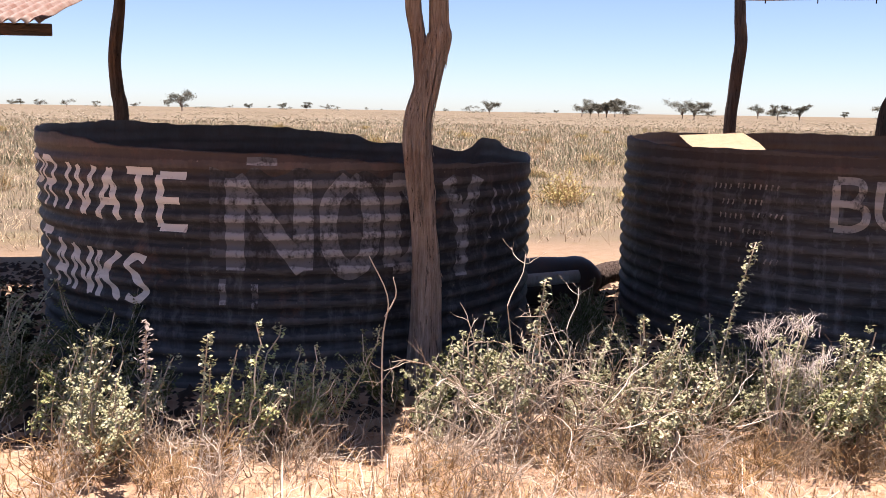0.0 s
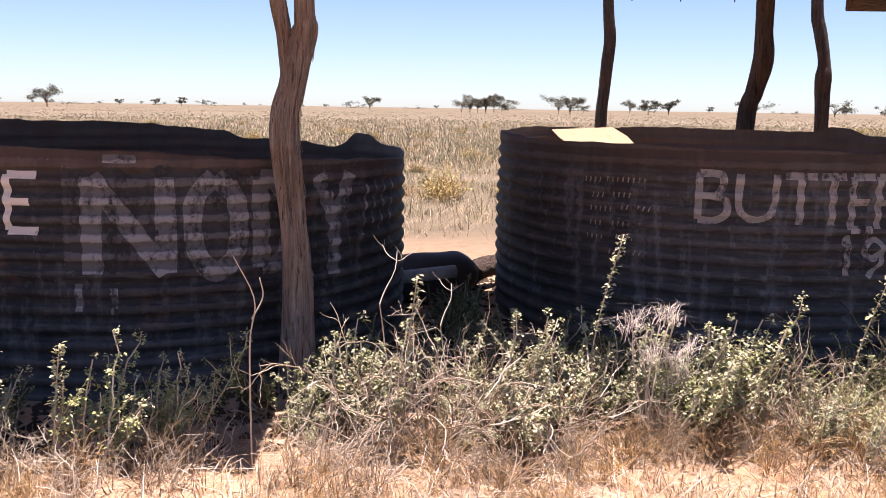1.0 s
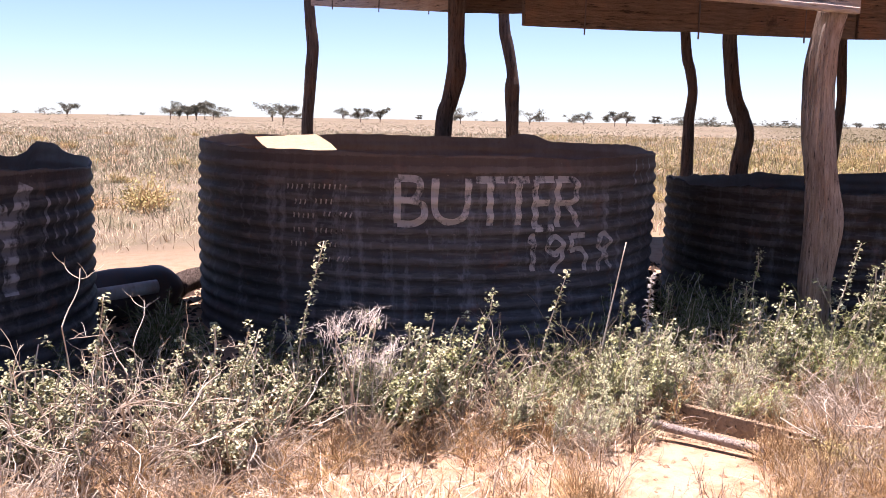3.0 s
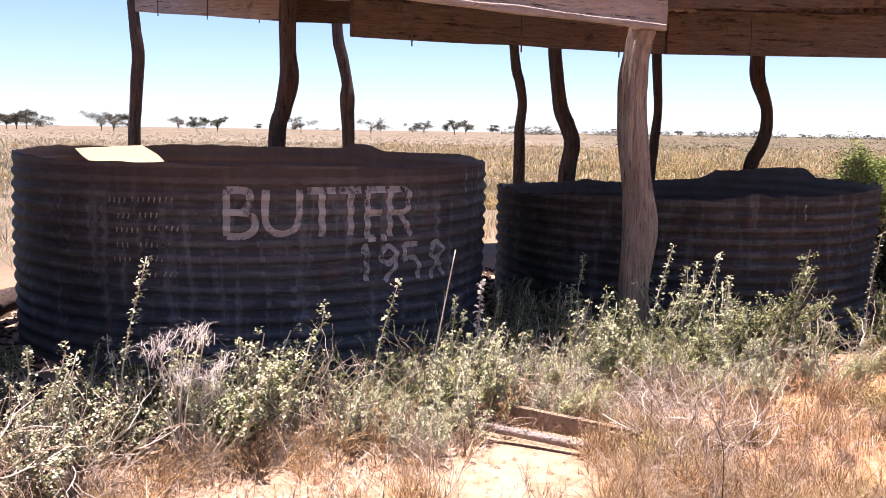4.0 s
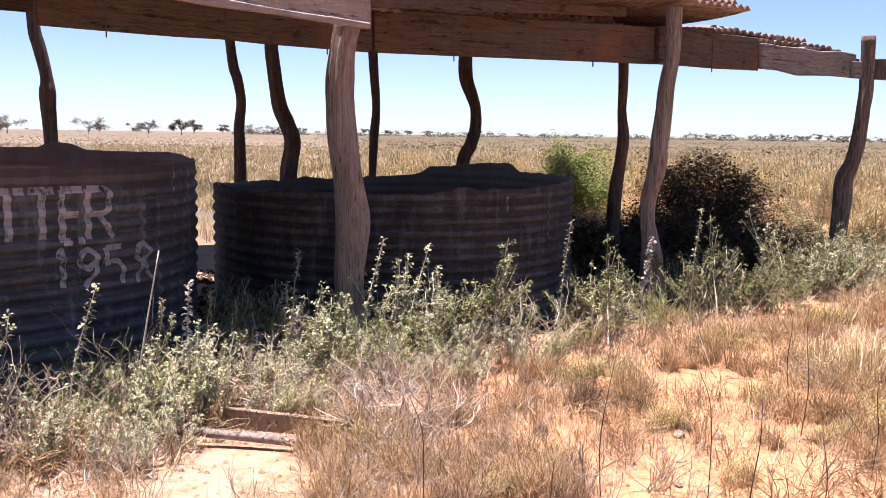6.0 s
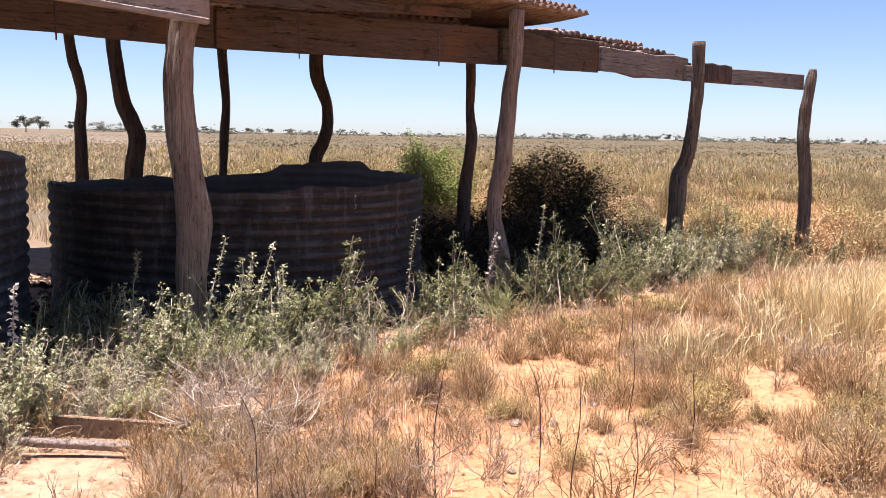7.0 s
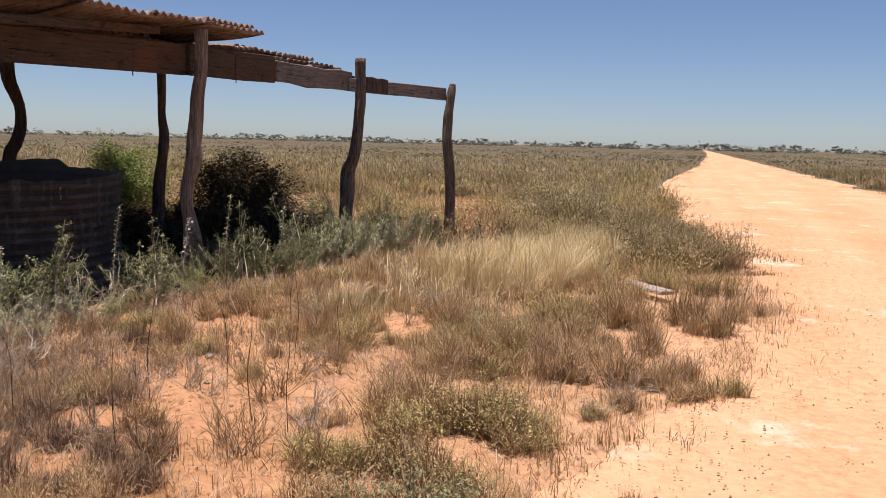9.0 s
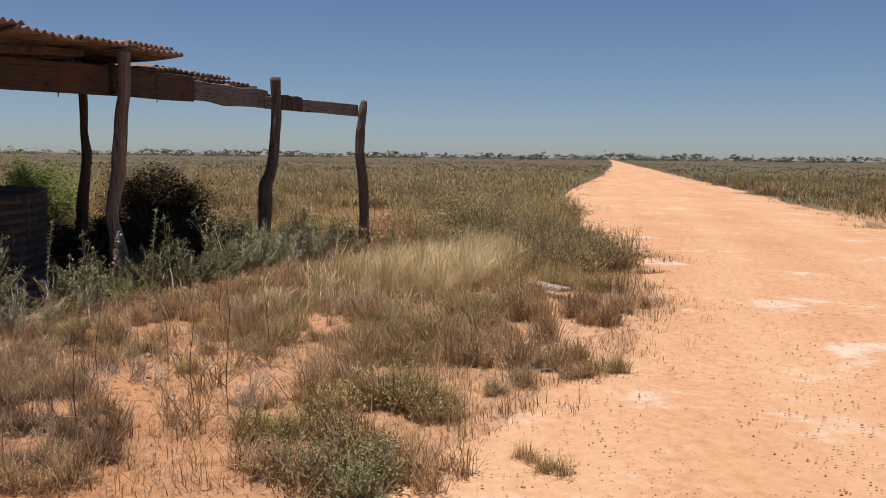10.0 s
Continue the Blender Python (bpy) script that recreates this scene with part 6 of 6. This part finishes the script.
for k in range(46):
    s = 8.8 + 18 * rnd.random() ** 1.3
    p = TRACK_DIR * s + TRACK_SIDE * (track_edges(s)[0] + rnd.uniform(0.25, 2.6))
    plant("saltbush", "rounded dark olive saltbush in the scrub by the track", "bush", BIGS[rnd.randrange(4)], (p.x, p.y), rnd.uniform(0, 360), rnd.uniform(0.6, 1.35), "saltbushes beside the track")
for k in range(34):
    s = rnd.uniform(8.6, 19.0)
    p = TRACK_DIR * s + TRACK_SIDE * (track_edges(s)[0] + rnd.uniform(0.2, 2.0))
    plant("saltbush", "dense dark grey-olive saltbush at the track's edge", "bush", BIGS[rnd.choice((0, 2, 0, 2, 1))], (p.x, p.y), rnd.uniform(0, 360), rnd.uniform(0.65, 1.1), "saltbushes beside the track")
for k in range(80):
    px = 11.2 + 20 * rnd.random() ** 1.3
    py = rnd.uniform(-1.5 - 0.12 * px, 1 + 0.45 * px)
    if not on_track(np.array([px]), np.array([py]), -0.5)[0]:
        plant("saltbush", "dark olive saltbush among dun grass on the plain", "bush", BIGS[rnd.choice((0, 0, 1, 2, 2, 3))], (px, py), rnd.uniform(0, 360), rnd.uniform(0.5, 1.25), "saltbushes on the plain")
for px, py, s in ((11.9, 1.5, 0.6), (12.4, 0.6, 0.7), (11.6, 0.3, 0.45), (14.2, -2.6, 1.0), (16.5, -3.2, 1.1), (13.9, 2.6, 0.8)):
    sz = (0.8 * s, 0.7 * s, 0.8 * s)
    plant("scrub_bush", "dun scrub bush in tall grass", "bush", (*branches(int(px * 10), sz, TWIG), ("foliage", clump_bush_mesh(int(px * 11), sz, 5000, BUSHGREY, 0.026))), (px, py), 0, 1.0, "scrub bushes by the shelter")


def tree_meshes(seed, h, wide, flatness):
    """A far acacia: crooked forked trunk and a ragged flat crown of leaf clumps with gaps."""
    r = np.random.RandomState(seed)
    wood, cs = [], []
    fork = h * r.uniform(0.14, 0.28)
    lean = r.normal(0, 0.1)
    wood.append(tube_arrays(spline([(0, 0, -0.2), (lean * 0.5, 0, fork * 0.5), (lean, 0, fork)], 8), np.linspace(0.16, 0.11, 8), 6, caps=False)[:2])
    for k in range(r.randint(6, 10)):
        a = r.uniform(0, 2 * np.pi)
        q = wide * r.uniform(0.25, 1.0)
        tip = np.array([lean + q * math.cos(a), q * math.sin(a), h * r.uniform(0.45, 0.95) - flatness * 0.10 * q])
        wood.append(tube_arrays(spline([(lean, 0, fork), (lean + q * 0.35 * math.cos(a), q * 0.35 * math.sin(a), h * 0.55), tuple(tip)], 8), np.linspace(0.09, 0.03, 8), 5, caps=False)[:2])
        for _ in range(2):
            c = tip + r.normal(0, 1, 3) * np.array([0.40, 0.40, 0.16]) * wide * 0.45
            cs.append(c + r.normal(0, 1, (90, 3)) * np.array([0.36, 0.36, 0.22]) * wide * 0.36)
    v, f = leaf_cards(np.vstack(cs), 0.42, r)
    return (("branchwork", mesh_from("tree_branchwork", *join(*wood), DARKPOST, True)), ("crown", mesh_from("tree_crown", v, f, TREELEAF)))


TREES = [tree_meshes(500 + k, 4.6, 2.9 + 0.8 * (k % 3), 0.4 + 0.3 * (k % 2)) for k in range(8)]
FAR_TREES = ((-15.4, 9), (-14.4, 12), (-13.0, 13), (-11.4, 8), (-9.2, 8), (-6.6, 28), (-2.7, 12), (-0.7, 12), (0.8, 14), (2.0, 10), (10.9, 10), (12.1, 22), (17.8, 25), (18.3, 26), (18.8, 27), (19.3, 27), (19.8, 24), (20.3, 25), (23.8, 26), (24.5, 33), (25.3, 20), (28.1, 18), (29.2, 27), (30.4, 23), (32.8, 10), (35.4, 23), (39.7, 22), (40.3, 12), (42.3, 14), (43.0, 18), (44.9, 24), (45.6, 18), (47.3, 16), (49.0, 18), (50.3, 14), (52.0, 14))
for k, (a, px) in enumerate(FAR_TREES):
    d = 5.0 * 1600 / px
    ar = radians(a)
    plant("acacia", "lone dark acacia with a flat ragged crown on the horizon", "tree", TREES[(k * 5) % 8], (d * math.sin(ar), d * math.cos(ar)), rnd.uniform(0, 360), rnd.uniform(0.95, 1.3), "trees on the horizon")
a = 53.0
while a < 128:
    d = 5.0 * 1600 / rnd.uniform(6.5, 11.5)
    ar = radians(a)
    plant("acacia", "small dark tree in the line along the horizon", "tree", TREES[rnd.randrange(8)], (d * math.sin(ar), d * math.cos(ar)), rnd.uniform(0, 360), rnd.uniform(0.7, 1.25), "trees on the horizon")
    a += rnd.uniform(0.25, 1.0) * (1.5 if a < 76 else 0.8)
for k in range(36):
    a = radians(rnd.uniform(-20, 60))
    d = 5.0 * 1600 / rnd.uniform(5, 9)
    plant("acacia", "tiny dark tree far off on the horizon", "tree", TREES[rnd.randrange(8)], (d * math.sin(a), d * math.cos(a)), rnd.uniform(0, 360), rnd.uniform(0.6, 1.1), "trees on the horizon")

# ---- scrap between the tanks ----
def rounded_drum():
    """A crushed tin, lying on its side, its open end dark."""
    ob = thing("crushed_tin", "black crushed tin lying between the tanks", "tin", (1.78, 6.05, 0.0), 12)
    n, m = 28, 12
    v, q = [], []
    for i in range(m + 1):
        u = i / m
        x = -0.34 + 0.68 * u
        r = 0.165 * (1 - 0.55 * max(0.0, (u - 0.72) / 0.28) ** 2) * (0.86 + 0.14 * min(1, u * 6))
        for k in range(n):
            a = 2 * math.pi * k / n
            w = 1 + 0.14 * noise.noise(Vector((x * 3, math.cos(a) * 1.5, math.sin(a) * 1.5)))
            v.append((x, r * w * 1.1 * math.cos(a), max(0.0, 0.14 + r * w * math.sin(a))))
    for i in range(m):
        for k in range(n):
            a, b = i * n + k, i * n + (k + 1) % n
            q.append((a, b, b + n, a + n))
    o = len(v)
    v.append((0.345, 0, 0.135))
    t = [(m * n + k, m * n + (k + 1) % n, o) for k in range(n)]
    part_mesh("shell", mesh_from("tin_shell", v, [np.array(q), np.array(t)], DARKIRON, True), ob)
    p = np.array([(-0.42, -0.16, 0.18), (-0.2, -0.185, 0.19), (0.08, -0.20, 0.20)])
    pv, pq, pt = tube_arrays(spline(p, 8), np.full(8, 0.045), 14)
    part_mesh("pipe_stub", mesh_from("pipe_stub", pv, [pq, pt], ZINC, True), ob, "pale dull pipe stub")


def log(label, pts, r0, r1, mat, name="log"):
    base = np.array([pts[0][0], pts[0][1], 0.0])
    ob = thing(name, label, "log", tuple(base))
    v, q, t = tube_arrays(spline([tuple(np.array(p) - base) for p in pts], 24), np.linspace(r0, r1, 24), 12, 0.2, r0 * 50)
    part_mesh("stem", mesh_from("log_stem", v, [q, t], mat, True), ob)


def rock(label, at, size, mat=None, seed=0):
    bm = bmesh.new()
    bmesh.ops.create_icosphere(bm, subdivisions=2, radius=1)
    for vv in bm.verts:
        k = 1 + 0.35 * noise.noise(vv.co * 1.3 + Vector((seed * 3.1, 0, 0))) + 0.15 * noise.noise(vv.co * 4 + Vector((0, seed, 0)))
        vv.co = Vector((vv.co.x * size[0], vv.co.y * size[1], vv.co.z * size[2])) * k
    me = bpy.data.meshes.new("stone")
    bm.to_mesh(me)
    bm.free()
    me.materials.append(mat or STONE)
    ob = new("stone", me)
    ob.location = (at[0], at[1], height(at[0], at[1]) + size[2] * 0.45)
    tagged(ob, label, "stone", "loose stones")


rounded_drum()
log("dark fallen log by the tank's foot", [(2.02, 6.15, 0.06), (2.25, 6.3, 0.14), (2.6, 6.35, 0.16), (3.0, 6.75, 0.12)], 0.09, 0.07, DARKPOST)
rock("pale stone by the crushed tin", (1.62, 5.45), (0.07, 0.05, 0.035), seed=1)
rock("small pale stone by the tank", (1.95, 5.75), (0.05, 0.04, 0.03), seed=2)
for k, (px, py, sz) in enumerate(((4.12, 0.87, 0.045), (4.2, 0.72, 0.05), (4.55, 0.6, 0.03), (3.9, 0.45, 0.025), (4.9, 1.2, 0.035), (3.55, 0.72, 0.028), (5.1, 0.35, 0.03), (3.2, 0.5, 0.02), (4.4, 1.15, 0.025))):
    rock("small whitish stone on orange sand", (px, py), (sz * 0.75, sz * 0.6, sz * 0.42), seed=10 + k)
rock("brown clod of earth on the sand", (4.55, 1.35), (0.085, 0.07, 0.06), SOIL, 31)


def trough():
    """A broken timber trough half buried in dead grass."""
    ob = thing("timber_trough", "broken timber trough lying in dead grass", "trough", (3.08, 2.36, -0.025))
    a, b = Vector((-0.13, 0.32, 0.0)), Vector((0.145, -0.46, 0.0))
    off = Vector((0.22, 0.08, 0))
    part("back_board", board_bm(a + off + Vector((0, 0, 0.01)), b + off * 0.8 + Vector((0, 0, 0.0)), 0.10, 0.025, 3, 0, 0.01), TAN_WOOD, ob, "brown inner board")
    part("floor_board", board_bm(a + off * 0.55, b + off * 0.5, 0.02, 0.18, 4), TAN_WOOD, ob)
    part("end_board", board_bm(a + Vector((0.01, 0, 0)), a + off, 0.09, 0.022, 5), BOARD, ob)
    v, q, t = tube_arrays(spline([tuple(a + Vector((-0.01, 0.05, 0.07))), tuple(a.lerp(b, 0.5) + Vector((0, 0, 0.06))), tuple(b + Vector((0.02, -0.1, 0.05)))], 16), np.linspace(0.017, 0.022, 16), 10, 0.15, 4)
    part_mesh("front_rail", mesh_from("front_rail", v, [q, t], BOARD_PALE, True), ob, "pale rounded rail")
    # dark board standing in for the shadowed opening at this end
    bm = board_bm(b + Vector((0.02, -0.02, 0)), b + off * 0.9 + Vector((0.02, -0.02, 0)), 0.10, 0.03, 6)
    part("end_board", bm, DARKIRON, ob)


trough()
for k in range(46):
    px, py = rnd.choice(((3.3, 1.85), (2.85, 1.75), (2.35, 1.95), (2.25, 2.35), (3.45, 2.1)))
    plant("dead_stalks", "low matted dead stalks on sand about the trough", "dead bush", TANGLES[rnd.randrange(8)], (rnd.gauss(px, 0.14), rnd.gauss(py, 0.14)), rnd.uniform(0, 360), rnd.uniform(0.3, 0.6), "dead stalks about the trough")


def slab():
    bm = board_bm(Vector((-0.32, 0.06, 0)), Vector((0.32, -0.06, 0)), 0.035, 0.16, 8, 0, 0.008)
    ob = thing("plank", "pale bleached plank lying in straw by the track", "plank", (6.84, -2.2, 0.06), 35)
    part("plank", bm, BOARD_PALE, ob)


slab()
log("bleached splintered branch in the straw", [(6.9, -0.95, 0.02), (6.95, -1.0, 0.16), (7.1, -1.05, 0.30)], 0.022, 0.012, TWIG, "branch")
log("dark stump at the edge of the brush", [(-1.52, 4.62, 0.0), (-1.53, 4.63, 0.4), (-1.55, 4.64, 0.78)], 0.06, 0.045, DARKPOST, "stump")


# ---- seed heads and single stalks ----
def seed_head(at, h, spread, seed):
    r = np.random.RandomState(seed)
    ob = thing("seeding_thistle", "dead thistle with silvery fluffy seed heads", "thistle", (at[0], at[1], height(*at)))
    st, cs = [], []
    for k in range(4):
        p = stem_path(h * r.uniform(0.75, 1.05), r.uniform(0.05, 0.3), r.uniform(0, 6.28), r.normal(0, 0.4))
        st.append(p)
        v, q, _ = tube_arrays(p, np.linspace(0.005, 0.002, len(p)), 4, caps=False)
        part_mesh("stem", mesh_from("thistle_stem", v, q, STEM, True), ob)
        cs.append(p[-1] + r.normal(0, spread, (60, 3)))
        cs.append(p[-3] + r.normal(0, spread * 0.8, (22, 3)))
    c = np.vstack(cs)
    az = r.uniform(0, 6.28, len(c))
    v, q, t = blade_arrays(c, az, r.normal(0, 1.6, len(c)), r.uniform(0.02, 0.06, len(c)), np.full(len(c), 0.003))
    part_mesh("seed_down", mesh_from("seed_down", v, [q, t], SEED), ob, "silvery seed down")


seed_head((1.83, 3.1), 0.56, 0.024, 3)
seed_head((1.98, 3.2), 0.36, 0.02, 4)


def single_stalk(at, pts, r, label, leafy=False, seed=0, mat=STEM):
    ob = thing("single_stalk", label, "stalk", (at[0], at[1], height(*at)), group="single stalks")
    p = spline(pts, 14)
    v, q, t = tube_arrays(p, np.linspace(r, r * 0.5, 14), 6)
    part_mesh("stem", mesh_from("stalk_stem", v, [q, t], mat, True), ob)
    if leafy:
        rr = np.random.RandomState(seed)
        c = p[6] + (p[13] - p[6]) * np.linspace(0, 1, 110)[:, None] + rr.normal(0, 0.006, (110, 3))
        part_mesh("seed_spike", mesh_from("seed_spike", *leaf_cards(c, 0.024, rr), SEED if leafy == 2 else LEAF), ob, "knobbly seed spike")


single_stalk((3.05, 3.05), [(0, 0, 0), (0.06, -0.02, 0.35), (0.14, -0.05, 0.78)], 0.0055, "straight pale stick leaning among the weeds")
single_stalk((0.32, 3.3), [(0, 0, 0), (0.0, 0, 0.45), (0.02, 0.0, 0.62), (-0.05, 0.01, 0.78)], 0.004, "tall pale stalk with a forked tip", 0)
single_stalk((0.33, 3.31), [(0.0, 0, 0.55), (0.04, 0, 0.63), (0.03, 0, 0.70)], 0.0035, "side twig of a tall pale stalk")
for k, (px, py, h, dx, kind) in enumerate(((2.75, 3.1, 0.66, 0.16, 1), (3.35, 3.0, 0.62, 0.0, 2), (0.9, 3.35, 0.66, 0.05, 1), (4.2, 2.6, 0.74, 0.2, 1), (4.5, 2.5, 0.68, 0.22, 1), (5.4, 1.95, 0.78, 0.1, 1), (5.9, 1.6, 0.66, 0.15, 2), (6.6, 1.45, 0.82, 0.12, 1), (-0.55, 3.35, 0.55, 0.02, 2), (-0.35, 3.3, 0.5, 0.04, 1), (1.75, 3.5, 0.8, 0.14, 1), (5.0, 2.2, 0.6, 0.15, 1), (7.2, 1.1, 0.7, 0.1, 1))):
    single_stalk((px, py), [(0, 0, 0), (dx * 0.3, 0, h * 0.5), (dx, -0.02, h)], 0.0045, "tall weed spike with knobbly seed clusters", kind, 40 + k)
for k, (px, py, h) in enumerate(((3.0, 0.35, 0.55), (2.85, 0.15, 0.5), (3.5, 0.6, 0.5), (4.3, 0.4, 0.6), (4.0, 0.1, 0.45), (2.4, 0.75, 0.5), (3.2, 0.9, 0.55), (5.0, 0.55, 0.5), (2.75, 1.35, 0.45))):
    bend = 0.09 * math.sin(k * 2.3)
    single_stalk((px, py), [(0, 0, 0), (bend * 0.3, 0.02 * math.cos(k), h * 0.4), (bend * 0.5, 0.0, h * 0.75), (bend * 1.2, 0.03 * math.sin(k), h)], 0.0024, "thin dark upright stalk on the sand", mat=DARKPOST)


# ---- clods and pebbles ----
def pebbles(name, label, x, y, lo, hi, mat, lift=0.0):
    n = len(x)
    z = np.array([height(a, b) for a, b in zip(x, y)]) + lift
    s = rs.uniform(lo, hi, n) * rs.uniform(0.5, 1.0, n)
    oct_ = np.array([(1, 0, 0), (0, 1, 0), (-1, 0, 0), (0, -1, 0), (0, 0, 0.7), (0, 0, -0.5)])
    a = rs.uniform(0, 6.28, n)
    sh = oct_[None] * s[:, None, None] * rs.uniform(0.6, 1.3, (n, 6, 1))
    vx = sh[..., 0] * np.cos(a)[:, None] - sh[..., 1] * np.sin(a)[:, None]
    vy = sh[..., 0] * np.sin(a)[:, None] + sh[..., 1] * np.cos(a)[:, None]
    v = np.stack([vx + x[:, None], vy + y[:, None], sh[..., 2] + z[:, None]], -1).reshape(-1, 3)
    f = np.array([(0, 1, 4), (1, 2, 4), (2, 3, 4), (3, 0, 4), (1, 0, 5), (2, 1, 5), (3, 2, 5), (0, 3, 5)])
    fs = (np.arange(n)[:, None, None] * 6 + f[None]).reshape(-1, 3)
    ob = new(name, mesh_from(name, v, fs, mat))
    tagged(ob, label, "gravel", kind="stuff")


s_, o_ = 1.0 + 19 * rs.uniform(0, 1, 24000) ** 1.8, rs.uniform(-6.6, 0.5, 24000)
x, y = s_ * TRACK_DIR.x + o_ * TRACK_SIDE.x, s_ * TRACK_DIR.y + o_ * TRACK_SIDE.y
keep = on_track(x, y, 0.05)
pebbles("road_gravel", "scattered clods and gravel on the track", x[keep], y[keep], 0.003, 0.010, TRACK_CLOD, 0.024)
x, y = sample(11000, 1.2, 9.0, -3.2, 3.2)
keep = ~in_tank(x, y) & (line_side(x, y) < 0) & ~on_track(x, y)
pebbles("sand_clods", "small clods and gravel on the orange sand", x[keep], y[keep], 0.006, 0.024, SOIL)
# near-black clods strewn to darken the shaded floor round the tanks
x, y = sample(26000, -3.0, 10.4, 1.0, 8.6)
side = line_side(x, y)
keep = ~in_tank(x, y, 0.02) & (side > 0.05) & (side < 4.2) & (patchy(x, y, 1.4, 81.0) > -0.28)
pebbles("dry_dung", "near-black clods standing in for deep shade round the tanks", x[keep], y[keep], 0.02, 0.05, SHADE_CLOD)
